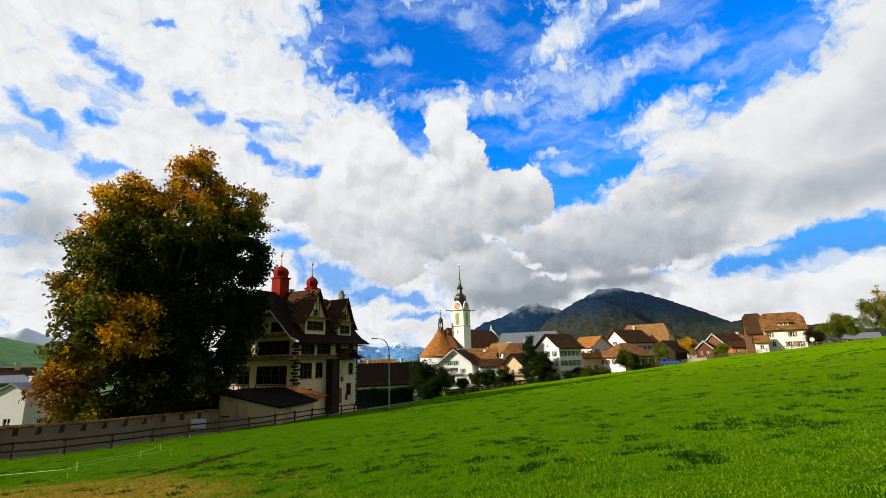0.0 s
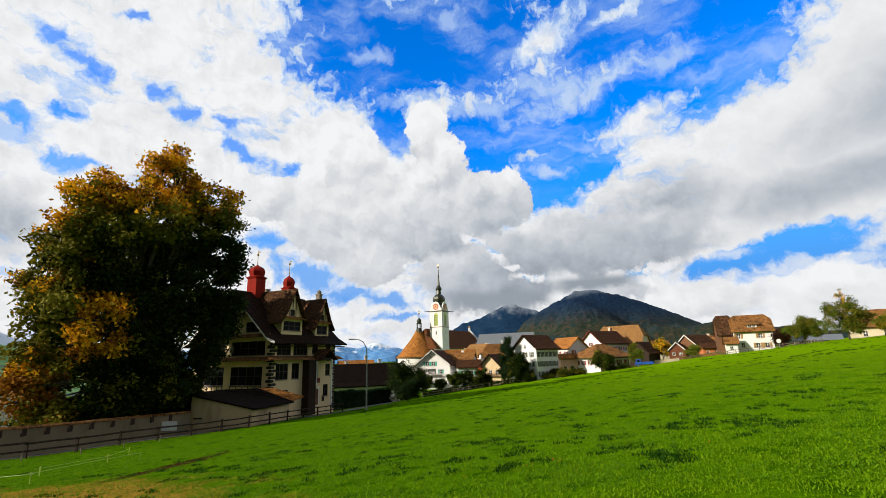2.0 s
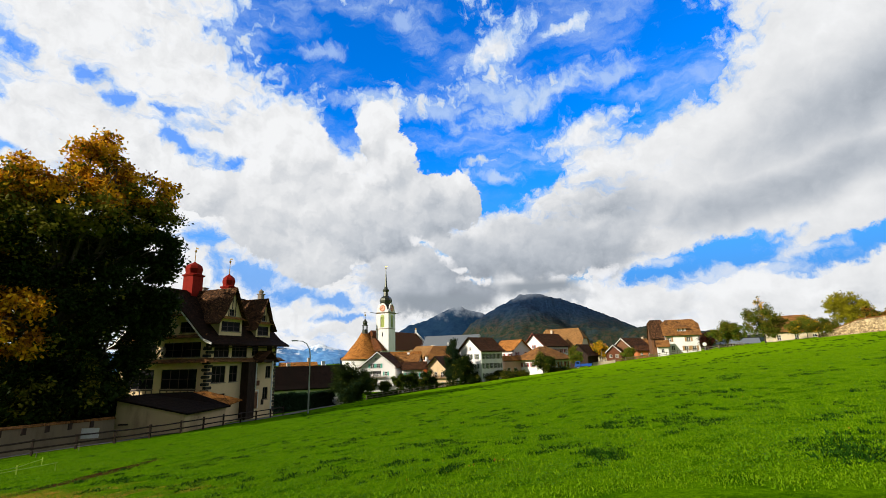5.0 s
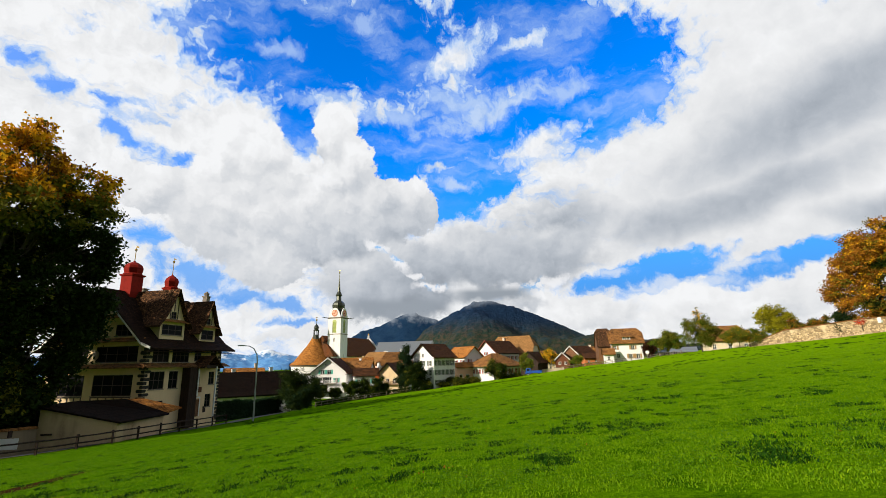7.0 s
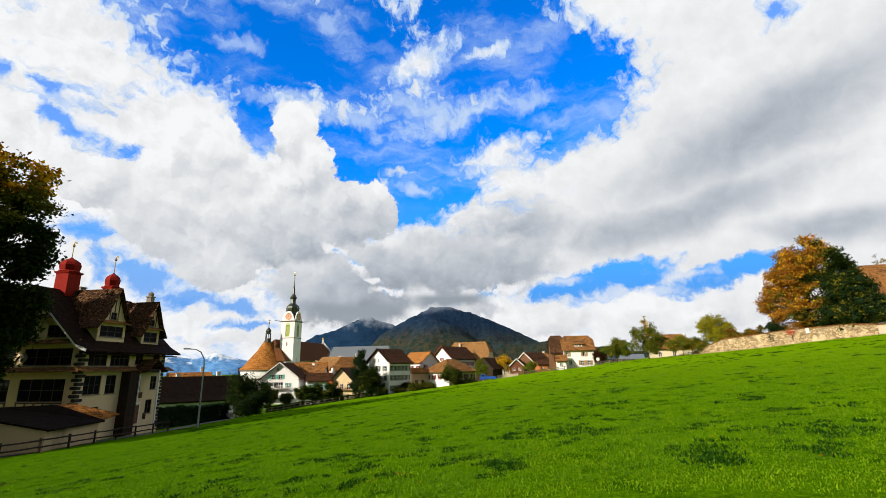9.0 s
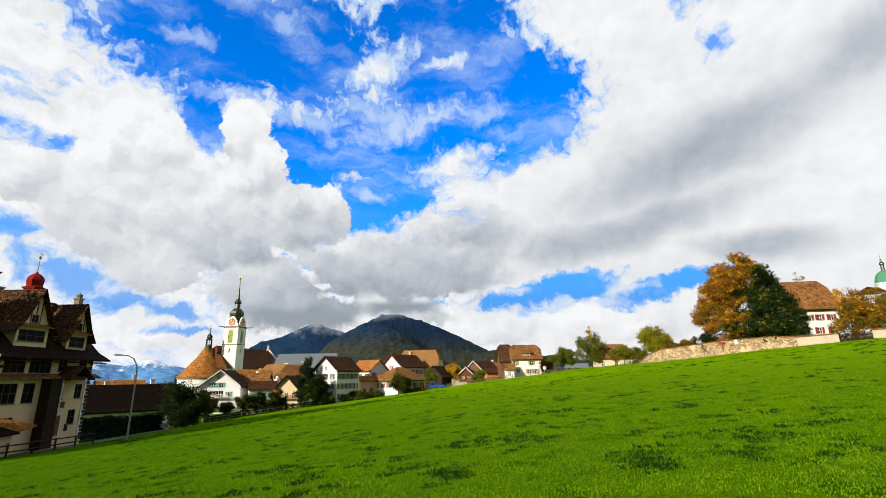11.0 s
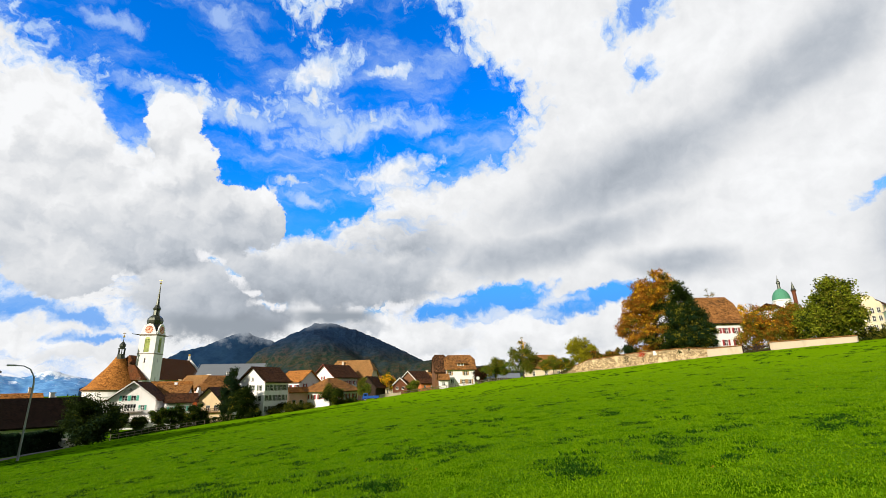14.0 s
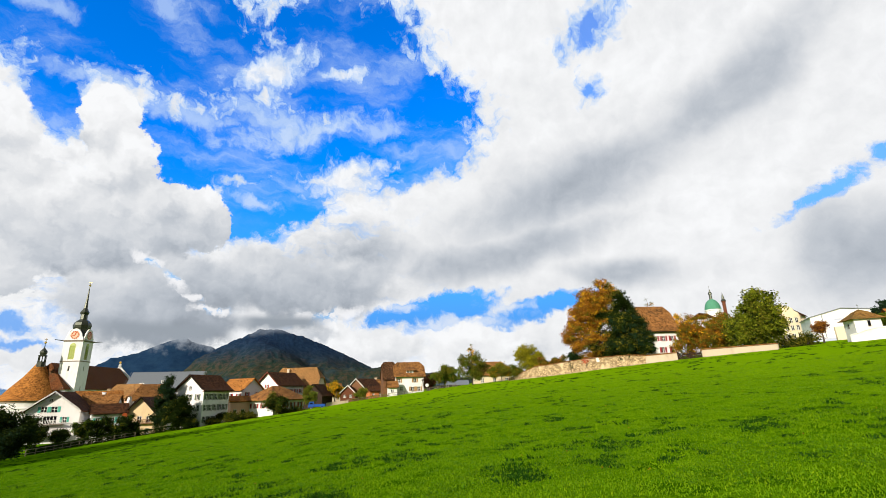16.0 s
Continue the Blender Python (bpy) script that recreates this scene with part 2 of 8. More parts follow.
def tiles(name, dark, light, moss=(0.08, 0.075, 0.045), row=0.28, patch=0.5, speck=(2.2, 0.42, 0.68), mix2=1.0):
    def build(nt, p):
        v = coords(nt)
        s = nt.nodes.new("ShaderNodeSeparateXYZ")
        nt.links.new(v, s.inputs[0])
        add = nt.nodes.new("ShaderNodeMath")
        nt.links.new(s.outputs[0], add.inputs[0])
        nt.links.new(s.outputs[1], add.inputs[1])
        cb = nt.nodes.new("ShaderNodeCombineXYZ")
        nt.links.new(add.outputs[0], cb.inputs[0])
        nt.links.new(s.outputs[2], cb.inputs[1])
        br = node(nt, "ShaderNodeTexBrick", Vector=cb.outputs[0], Scale=1.0, Mortar_Size=0.02, Mortar_Smooth=0.6, Bias=0.0, Brick_Width=0.2, Row_Height=row * 0.75)
        br.inputs["Color1"].default_value = (*dark, 1)
        br.inputs["Color2"].default_value = (*[a + (b - a) * mix2 for a, b in zip(dark, light)], 1)
        br.inputs["Mortar"].default_value = (*[x * 0.35 for x in dark], 1)
        big = noise_(nt, v, 0.45, 6, 0.65)
        mid = noise_(nt, v, speck[0], 6, 0.8)
        c = mixc(nt, span(nt, mid, speck[1], speck[2]), br.outputs["Color"], light)
        f = nt.nodes.new("ShaderNodeMath")
        f.operation = "MULTIPLY"
        nt.links.new(span(nt, big, 0.45, 0.75), f.inputs[0])
        f.inputs[1].default_value = patch
        c = mixc(nt, f.outputs[0], c, moss)
        nt.links.new(c, p.inputs["Base Color"])
        p.inputs["Roughness"].default_value = 0.85
        p.inputs["Specular IOR Level"].default_value = 0.06
        sub = nt.nodes.new("ShaderNodeMath")
        sub.operation = "SUBTRACT"
        sub.inputs[0].default_value = 1.0
        nt.links.new(br.outputs["Fac"], sub.inputs[1])
        bump(nt, p, sub.outputs[0], 0.8, 0.04)
    return material(name, build)


def timber(name, dark, light, scale=1.0):
    def build(nt, p):
        v = coords(nt, scale=(6 * scale, 6 * scale, 0.6 * scale))
        g = noise_(nt, v, 2.0, 6, 0.7)
        big = noise_(nt, coords(nt), 0.8, 4)
        c = mixc(nt, span(nt, g, 0.3, 0.7), dark, light)
        c = mixc(nt, span(nt, big, 0.5, 0.9), c, tuple(x * 0.6 for x in dark))
        nt.links.new(c, p.inputs["Base Color"])
        p.inputs["Roughness"].default_value = 0.75
        p.inputs["Specular IOR Level"].default_value = 0.2
        bump(nt, p, g, 0.4, 0.01)
    return material(name, build)


def paint(name, col, rough=0.5, metal=0.0, wear=0.25):
    def build(nt, p):
        n = noise_(nt, coords(nt), 3.0, 6, 0.65)
        c = mixc(nt, span(nt, n, 0.45, 0.85), col, tuple(x * (1 - wear) for x in col))
        nt.links.new(c, p.inputs["Base Color"])
        p.inputs["Roughness"].default_value, p.inputs["Metallic"].default_value = rough, metal
        p.inputs["Specular IOR Level"].default_value = 0.5 if rough < 0.6 else 0.12
        bump(nt, p, n, 0.1, 0.01)
    return material(name, build)


def leaf(name, *cols):
    def build(nt, p):
        r = nt.nodes.new("ShaderNodeNewGeometry").outputs["Random Per Island"]
        ramp = nt.nodes.new("ShaderNodeValToRGB")
        nt.links.new(r, ramp.inputs[0])
        e = ramp.color_ramp.elements
        e[0].color, e[1].color = (*cols[0], 1), (*cols[-1], 1)
        for i, c in enumerate(cols[1:-1]):
            e.new((i + 1) / (len(cols) - 1)).color = (*c, 1)
        c = mixc(nt, span(nt, noise_(nt, coords(nt), 0.7, 3), 0.3, 0.75), ramp.outputs[0], cols[len(cols) // 2])
        nt.links.new(c, p.inputs["Base Color"])
        p.inputs["Roughness"].default_value = 0.6
        p.inputs["Specular IOR Level"].default_value = 0.05
        tr = node(nt, "ShaderNodeBsdfTranslucent", Color=c)
        mx = node(nt, "ShaderNodeMixShader", Fac=0.22)
        nt.links.new(p.outputs[0], mx.inputs[1])
        nt.links.new(tr.outputs[0], mx.inputs[2])
        nt.links.new(mx.outputs[0], nt.nodes["Material Output"].inputs[0])
    return material(name, build)


def glass_mat():
    def build(nt, p):
        p.inputs["Base Color"].default_value = (0.006, 0.007, 0.008, 1)
        p.inputs["Roughness"].default_value = 0.06
        p.inputs["IOR"].default_value = 1.25
        p.inputs["Specular IOR Level"].default_value = 0.06
    return material("window_glass", build)


WHITE = plaster("white_plaster", (0.76, 0.74, 0.73), (0.40, 0.36, 0.30))
CREAM = plaster("cream_plaster", (0.72, 0.54, 0.32), (0.30, 0.21, 0.11))
YELLOW = plaster("yellow_plaster", (0.66, 0.55, 0.38), (0.42, 0.32, 0.2), 0.5)
PINK = plaster("rose_plaster", (0.72, 0.45, 0.33), (0.5, 0.28, 0.18), 0.4)
BEIGE = plaster("beige_plaster", (0.62, 0.52, 0.4), (0.4, 0.32, 0.22), 0.5)
GREYWALL = plaster("grey_plaster", (0.26, 0.25, 0.25), (0.16, 0.15, 0.14), 0.5)
OLDWALL = plaster("weathered_plaster", (0.54, 0.40, 0.23), (0.13, 0.09, 0.05), 1.0)
TILE_DARK = tiles("dark_brown_tiles", (0.022, 0.010, 0.006), (0.13, 0.054, 0.022), (0.03, 0.02, 0.013), patch=0.7, speck=(1.6, 0.44, 0.70))
TILE_BROWN = tiles("brown_tiles", (0.06, 0.025, 0.010), (0.36, 0.165, 0.05), (0.05, 0.033, 0.02), patch=0.65, speck=(1.4, 0.40, 0.66))
TILE_ORANGE = tiles("orange_tiles", (0.10, 0.034, 0.010), (0.54, 0.22, 0.05), (0.07, 0.042, 0.02), patch=0.7, speck=(1.4, 0.40, 0.66))
TILE_MOTTLED = tiles("mottled_old_tiles", (0.016, 0.008, 0.005), (0.58, 0.28, 0.12), (0.03, 0.017, 0.010), patch=0.6, speck=(5.0, 0.54, 0.68), mix2=0.22)
TILE_BLACK = tiles("blackish_mossy_tiles", (0.004, 0.0025, 0.0016), (0.017, 0.009, 0.006), (0.008, 0.007, 0.004), speck=(1.2, 0.42, 0.7))
# near-black copy of the mottled tiles: tree shade put into the roof colour
TILE_SHADED = tiles("shaded_old_tiles", (0.007, 0.004, 0.003), (0.22, 0.10, 0.05), (0.009, 0.006, 0.005), patch=0.85, speck=(5.0, 0.58, 0.72), mix2=0.15)
WOOD_DARK = timber("dark_timber", (0.014, 0.008, 0.005), (0.042, 0.023, 0.013))
WOOD_BROWN = timber("brown_timber", (0.10, 0.045, 0.02), (0.21, 0.10, 0.045))
WOOD_RED = timber("red_brown_timber", (0.08, 0.024, 0.011), (0.17, 0.058, 0.024))
WOOD_GREY = timber("weathered_timber", (0.10, 0.08, 0.06), (0.24, 0.19, 0.14))
BARK = timber("bark", (0.035, 0.027, 0.02), (0.10, 0.08, 0.055), 0.5)
FRAME_WHITE = paint("white_window_paint", (0.75, 0.74, 0.7))
FRAME_DARK = paint("oxblood_window_paint", (0.028, 0.008, 0.006))
SHUT_GREEN = paint("teal_shutter_paint", (0.06, 0.36, 0.27))
SHUT_OLIVE = paint("grey_green_shutter_paint", (0.12, 0.15, 0.11))
SHUT_BROWN = paint("brown_shutter_paint", (0.34, 0.2, 0.08))
SHUT_RED = paint("dark_red_shutter_paint", (0.25, 0.02, 0.02))
LOUVRE = paint("light_green_louvre_paint", (0.36, 0.42, 0.10))
COPPER_RED = paint("red_painted_copper", (0.24, 0.012, 0.005), 0.8, 0.0, 0.5)
COPPER_GREEN = paint("verdigris_copper", (0.075, 0.24, 0.15), 0.7, 0.0, 0.4)
COPPER_DARK = paint("dark_patinated_copper", (0.05, 0.055, 0.038), 0.4, 0.5, 0.5)
GOLD = paint("gilt", (0.8, 0.5, 0.12), 0.25, 1.0, 0.1)
STEEL = paint("galvanised_steel", (0.35, 0.37, 0.38), 0.45, 0.7)
ZINC = paint("grey_sheet_roof", (0.17, 0.19, 0.21), 0.5, 0.3)
STONE = plaster("grey_cut_stone", (0.24, 0.2, 0.16), (0.10, 0.08, 0.06), 0.8)
GLASS = glass_mat()

# ---- building helpers ----


def part(name, bm, mat, parent=None, label="", recalc=True):
    if name.endswith("roof"):
        bmesh.ops.remove_doubles(bm, verts=bm.verts, dist=0.004)
    if recalc:
        bmesh.ops.recalc_face_normals(bm, faces=bm.faces)
    me = bpy.data.meshes.new(name)
    bm.to_mesh(me)
    bm.free()
    for m in mat if isinstance(mat, (list, tuple)) else (mat,):
        me.materials.append(m)
    ob = new(name, me)
    ob.parent = parent
    return tagged(ob, label)


def raw(name, verts, faces, mats, parent=None, index=None, label=""):
    me = bpy.data.meshes.new(name)
    me.from_pydata(verts, [], faces)
    for m in mats:
        me.materials.append(m)
    if index is not None:
        me.polygons.foreach_set("material_index", np.asarray(index, dtype=np.int32))
    ob = new(name, me)
    ob.parent = parent
    return tagged(ob, label)


def thing(name, label, category, m, group="", kind=""):
    ob = new(name)
    ob.empty_display_size = 0.3
    ob.matrix_world = m
    return tagged(ob, label, category, group, kind)


def box(bm, x0, x1, y0, y1, z0, z1):
    v = [bm.verts.new((x, y, z)) for x in (x0, x1) for y in (y0, y1) for z in (z0, z1)]
    for f in ((0, 1, 3, 2), (4, 6, 7, 5), (0, 4, 5, 1), (2, 3, 7, 6), (0, 2, 6, 4), (1, 5, 7, 3)):
        bm.faces.new([v[i] for i in f])


def boxes(*bs):
    bm = bmesh.new()
    for b in bs:
        box(bm, *b)
    return bm


def slab(bm, pts, t):
    """A polygon given by its top corners, t thick straight down."""
    top = [bm.verts.new(p) for p in pts]
    low = [bm.verts.new((p[0], p[1], p[2] - t)) for p in pts]
    bm.faces.new(top)
    bm.faces.new(low[::-1])
    n = len(pts)
    for i in range(n):
        bm.faces.new((top[i], low[i], low[(i + 1) % n], top[(i + 1) % n]))


def lathe(bm, profile, n, cx=0.0, cy=0.0, turn=0.0, a0=0.0, a1=360.0):
    """Rings of n corners at (radius, height); a radius of zero closes to a point."""
    closed = a1 - a0 >= 359.9
    rings = []
    for r, z in profile:
        if r < 1e-6:
            rings.append([bm.verts.new((cx, cy, z))])
        else:
            k = n if closed else n + 1
            rings.append([bm.verts.new((cx + r * math.cos(radians(turn + a0 + (a1 - a0) * i / n)), cy + r * math.sin(radians(turn + a0 + (a1 - a0) * i / n)), z)) for i in range(k)])
    for a, b in zip(rings, rings[1:]):
        m = max(len(a), len(b))
        for i in range(m if closed else m - 1):
            j = (i + 1) % m
            q = [a[i % len(a)], a[j % len(a)], b[j % len(b)], b[i % len(b)]]
            q = [v for k, v in enumerate(q) if v not in q[:k]]
            if len(q) > 2:
                bm.faces.new(q)
    if closed:
        for ring in (rings[0], rings[-1]):
            if len(ring) > 2:
                bm.faces.new(ring)


def tube(bm, pts, radii, n=6):
    rings = []
    for i, p in enumerate(pts):
        d = Vector(pts[min(i + 1, len(pts) - 1)]) - Vector(pts[max(i - 1, 0)])
        q = d.to_track_quat("Z", "Y")
        rings.append([bm.verts.new(Vector(p) + q @ Vector((radii[i] * math.cos(2 * math.pi * k / n), radii[i] * math.sin(2 * math.pi * k / n), 0))) for k in range(n)])
    for a, b in zip(rings, rings[1:]):
        for k in range(n):
            bm.faces.new((a[k], a[(k + 1) % n], b[(k + 1) % n], b[k]))
    bm.faces.new(rings[0][::-1])
    bm.faces.new(rings[-1])


def clip(poly, a, b, c):
    """The part of a flat polygon where a*u + b*v <= c."""
    out = []
    for i, p in enumerate(poly):
        q = poly[(i + 1) % len(poly)]
        fp, fq = a * p[0] + b * p[1] - c, a * q[0] + b * q[1] - c
        if fp <= 1e-9:
            out.append(p)
        if (fp < -1e-9 and fq > 1e-9) or (fp > 1e-9 and fq < -1e-9):
            s = fp / (fp - fq)
            out.append((p[0] + s * (q[0] - p[0]), p[1] + s * (q[1] - p[1])))
    return out


def wall_face(bm, o, u, n, width, top, limits, holes, depth=0.22, low=0.0):
    """A wall sheet from o along u and up, cut to the half-planes in limits, with holes (u0, z0, u1, z1) that have reveals."""
    us = sorted({0.0, width, *[h[0] for h in holes], *[h[2] for h in holes]})
    vs = sorted({low, top, *[h[1] for h in holes], *[h[3] for h in holes]})

    def at3(p, d=0.0):
        return bm.verts.new(o + u * p[0] + Vector((0, 0, p[1])) - n * d)
    for ua, ub in zip(us, us[1:]):
        for va, vb in zip(vs, vs[1:]):
            mu, mv = (ua + ub) / 2, (va + vb) / 2
            if any(h[0] < mu < h[2] and h[1] < mv < h[3] for h in holes):
                continue
            poly = [(ua, va), (ub, va), (ub, vb), (ua, vb)]
            for lim in limits:
                poly = clip(poly, *lim)
                if len(poly) < 3:
                    break
            if len(poly) > 2:
                bm.faces.new([at3(p) for p in poly])
    for h in holes:
        c = [(h[0], h[1]), (h[2], h[1]), (h[2], h[3]), (h[0], h[3])]
        for i in range(4):
            p, q = c[i], c[(i + 1) % 4]
            bm.faces.new((at3(p), at3(q), at3(q, depth), at3(p, depth)))


WINDOW_MESHES = {}


def lattice(us, vs, y0, y1):
    """One connected frame of bars: every second field of the grid us by vs is open."""
    bm = bmesh.new()
    seen = {}

    def at3(i, j, y):
        if (i, j, y) not in seen:
            seen[i, j, y] = bm.verts.new((us[i], y, vs[j]))
        return seen[i, j, y]
    nu, nv = len(us) - 1, len(vs) - 1
    solid = lambda i, j: 0 <= i < nu and 0 <= j < nv and not (i % 2 and j % 2)
    for i in range(nu):
        for j in range(nv):
            if not solid(i, j):
                continue
            for y in (y0, y1):
                bm.faces.new((at3(i, j, y), at3(i + 1, j, y), at3(i + 1, j + 1, y), at3(i, j + 1, y)))
            for di, dj, p, q in ((-1, 0, (i, j), (i, j + 1)), (1, 0, (i + 1, j), (i + 1, j + 1)), (0, -1, (i, j), (i + 1, j)), (0, 1, (i, j + 1), (i + 1, j + 1))):
                if not solid(i + di, j + dj):
                    bm.faces.new((at3(*p, y0), at3(*q, y0), at3(*q, y1), at3(*p, y1)))
    return bm



def window(parent, o, u, n, hole, style):
    """A casement set into a hole: frame with glazing bars, pane, sill and, where the style has them, shutters."""
    w, h = round(hole[2] - hole[0], 2), round(hole[3] - hole[1], 2)
    frame_mat, shutter_mat, lights, rows = style
    key = (w, h, frame_mat.name, shutter_mat.name if shutter_mat else "", lights, rows)
    if key not in WINDOW_MESHES:
        f = 0.07
        us, vs = [0, f], [0, f]
        for i in range(1, lights):
            us += [w * i / lights - 0.045, w * i / lights + 0.045]
        for i in range(1, rows):
            vs += [h * i / rows - 0.03, h * i / rows + 0.03]
        us, vs = us + [w - f, w], vs + [h - f, h]
        bars = lattice(us, vs, 0.08, 0.15)
        data = {}
        for nm, bm, mat in (("window", bars, frame_mat), ("pane", boxes((f * 0.5, w - f * 0.5, 0.108, 0.122, f * 0.5, h - f * 0.5)), GLASS), ("sill", boxes((-0.08, w + 0.08, -0.09, 0.08, -0.09, -0.004)), STONE)):
            bmesh.ops.recalc_face_normals(bm, faces=bm.faces)
            data[nm] = bpy.data.meshes.new(nm)
            bm.to_mesh(data[nm])
            bm.free()
            data[nm].materials.append(mat)
        if shutter_mat:
            sw = w * 0.5
            bs = [(0, sw, -0.05, -0.015, 0, h)]
            bs += [(0.06, sw - 0.06, -0.062, -0.049, 0.1 + k * (h - 0.2) / 5, 0.1 + (k + 0.72) * (h - 0.2) / 5) for k in range(5)]
            bm = boxes(*bs)
            bmesh.ops.recalc_face_normals(bm, faces=bm.faces)
            data["shutter"] = bpy.data.meshes.new("shutter")
            bm.to_mesh(data["shutter"])
            bm.free()
            data["shutter"].materials.append(shutter_mat)
        WINDOW_MESHES[key] = data
    data = WINDOW_MESHES[key]
    m = Matrix((u, -n, (0, 0, 1))).transposed().to_4x4()
    m.translation = o + u * hole[0] + Vector((0, 0, hole[1]))
    win = new("window", data["window"])
    win.parent = parent
    win.matrix_basis = m
    for nm, x in (("pane", 0), ("sill", 0), ("shutter", -w * 0.5 - 0.02), ("shutter", w + 0.02)):
        if nm in data:
            ob = new(nm, data[nm])
            ob.parent = win
            ob.matrix_basis = Matrix.Translation((x, 0, 0))
    return win


def roof_polys(L, W, H, R, oe, og, hip, flare=0.0):
    """Corners of a gabled roof with the ridge along x, its gables cut back by the part hip of the rise."""
    k = R / (W / 2)
    yE, zE = W / 2 + oe, H - oe * k * (1 - flare)
    G = L / 2 + og
    yh, zh, zr = (W / 2) * hip, H + R * (1 - hip), H + R
    hl = yh * 0.85
    polys = []
    for s in (-1, 1):
        low = [(-G, s * yE, zE), (G, s * yE, zE), (G, s * W / 2 * 0.97, H + R * 0.03), (-G, s * W / 2 * 0.97, H + R * 0.03)]
        up = [(-G, s * W / 2 * 0.97, H + R * 0.03), (G, s * W / 2 * 0.97, H + R * 0.03)]
        if hip > 0.01:
            if hip < 0.96:
                up += [(G, s * yh, zh)]
            up += [(G - hl, 0, zr), (-G + hl, 0, zr)]
            if hip < 0.96:
                up += [(-G, s * yh, zh)]
        else:
            up += [(G, 0, zr), (-G, 0, zr)]
        polys += [low, up]
    if hip > 0.01:
        for s in (-1, 1):
            polys.append([(s * G, -min(yh, W / 2 * 0.97), max(zh, H + R * 0.03)), (s * G, min(yh, W / 2 * 0.97), max(zh, H + R * 0.03)), (s * (G - hl), 0, zr)])
            if hip > 0.96:
                polys.append([(s * (G + 0.0), -W / 2 * 0.97, H + R * 0.03), (s * G, W / 2 * 0.97, H + R * 0.03), (s * (G + oe * 0.6), yE, zE), (s * (G + oe * 0.6), -yE, zE)])
    return polys


def house(name, label, m, L, W, H, R, wall, roof, openings=(), style=None, oe=0.7, og=0.5, hip=0.0, flare=0.3, sunk=2.0, chimneys=(), trim=None, group="", category="house", wall_label="", roof_label="", top_wall=None, verge=None):
    """A gabled house, ridge along its x. openings: (side, u0, z0, u1, z1[, style]) with side s, n, w or e; u runs from the left as seen from outside."""
    ob = thing(name, label, category, m, group)
    k = R / (W / 2)
    sides = {
        "s": (Vector((-L / 2, -W / 2, 0)), Vector((1, 0, 0)), Vector((0, -1, 0)), L, H, []),
        "n": (Vector((L / 2, W / 2, 0)), Vector((-1, 0, 0)), Vector((0, 1, 0)), L, H, []),
        "w": (Vector((-L / 2, W / 2, 0)), Vector((0, -1, 0)), Vector((-1, 0, 0)), W, H + R * (1 - hip), [(-k, 1, H), (k, 1, H + 2 * R)]),
        "e": (Vector((L / 2, -W / 2, 0)), Vector((0, 1, 0)), Vector((1, 0, 0)), W, H + R * (1 - hip), [(-k, 1, H), (k, 1, H + 2 * R)]),
    }
    bm = bmesh.new()
    for side, (o, u, n, width, top, limits) in sides.items():
        holes = [op[1:5] for op in openings if op[0] == side]
        wall_face(bm, o, u, n, width, top, limits, holes, low=-sunk)
    bmesh.ops.remove_doubles(bm, verts=bm.verts, dist=0.0005)
    part("wall", bm, wall, ob, wall_label, recalc=False)
    bm = bmesh.new()
    for poly in roof_polys(L, W, H + 0.22, R, oe, og, hip, flare):
        slab(bm, poly, 0.2)
    part("roof", bm, roof, ob, roof_label)
    # dark strip added below the roof edge to draw the eaves' shade line
    bm = boxes((-L / 2 - og * 0.8, L / 2 + og * 0.8, -W / 2 - oe * 0.8, -W / 2 - 0.02, H - k * oe * 0.55 - 0.2, H - k * oe * 0.55 - 0.1))
    part("eave_shade", bm, WOOD_DARK, ob, "dark strip added as shade under the eaves")
    if hip < 0.1 and og > 0.3:
        for s in (-1, 1):
            x = -L / 2 - og - 0.05
            y1 = s * (W / 2 + 0.15)
            bm = bmesh.new()
            slab(bm, [(x, 0.0, H + R + 0.36), (x, y1, H - 0.15 * k + 0.36), (x, y1, H - 0.15 * k + 0.02), (x, 0.0, H + R + 0.02)], 0.08)
            part("verge_board", bm, verge or WOOD_DARK, ob)
    for op in openings:
        o, u, n = sides[op[0]][:3]
        st = op[5] if len(op) > 5 else style
        if st:
            window(ob, o, u, n, op[1:5], st)
    for cx, cy, h in chimneys:
        zc = H + R * (1 - abs(cy) / (W / 2))
        bm = boxes((cx - 0.35, cx + 0.35, cy - 0.3, cy + 0.3, zc - 0.6, zc + h), (cx - 0.45, cx + 0.45, cy - 0.4, cy + 0.4, zc + h, zc + h + 0.12))
        part("chimney", bm, trim or wall, ob)
    return ob


def row(side, width, n, z, w, h, margin=0.9, style=None):
    """n openings spread evenly along one side."""
    out = []
    for i in range(n):
        c = margin + w / 2 + (width - 2 * margin - w) * (i / (n - 1) if n > 1 else 0.5)
        out.append((side, round(c - w / 2, 3), z, round(c + w / 2, 3), z + h) + ((style,) if style else ()))
    return out


def at(az, d, z=0.0):
    return Vector((d * math.sin(radians(az)), d * math.cos(radians(az)), z))


def height(el, d):
    return EYE + d * math.tan(radians(el))


def stand(az, d, z, turn=0.0):
    """A pose whose y points away from the meadow's viewpoint, turned to the left by turn degrees."""
    return pose(*at(az, d, z), 0, 0, -az + turn)


# ---- the ground ----


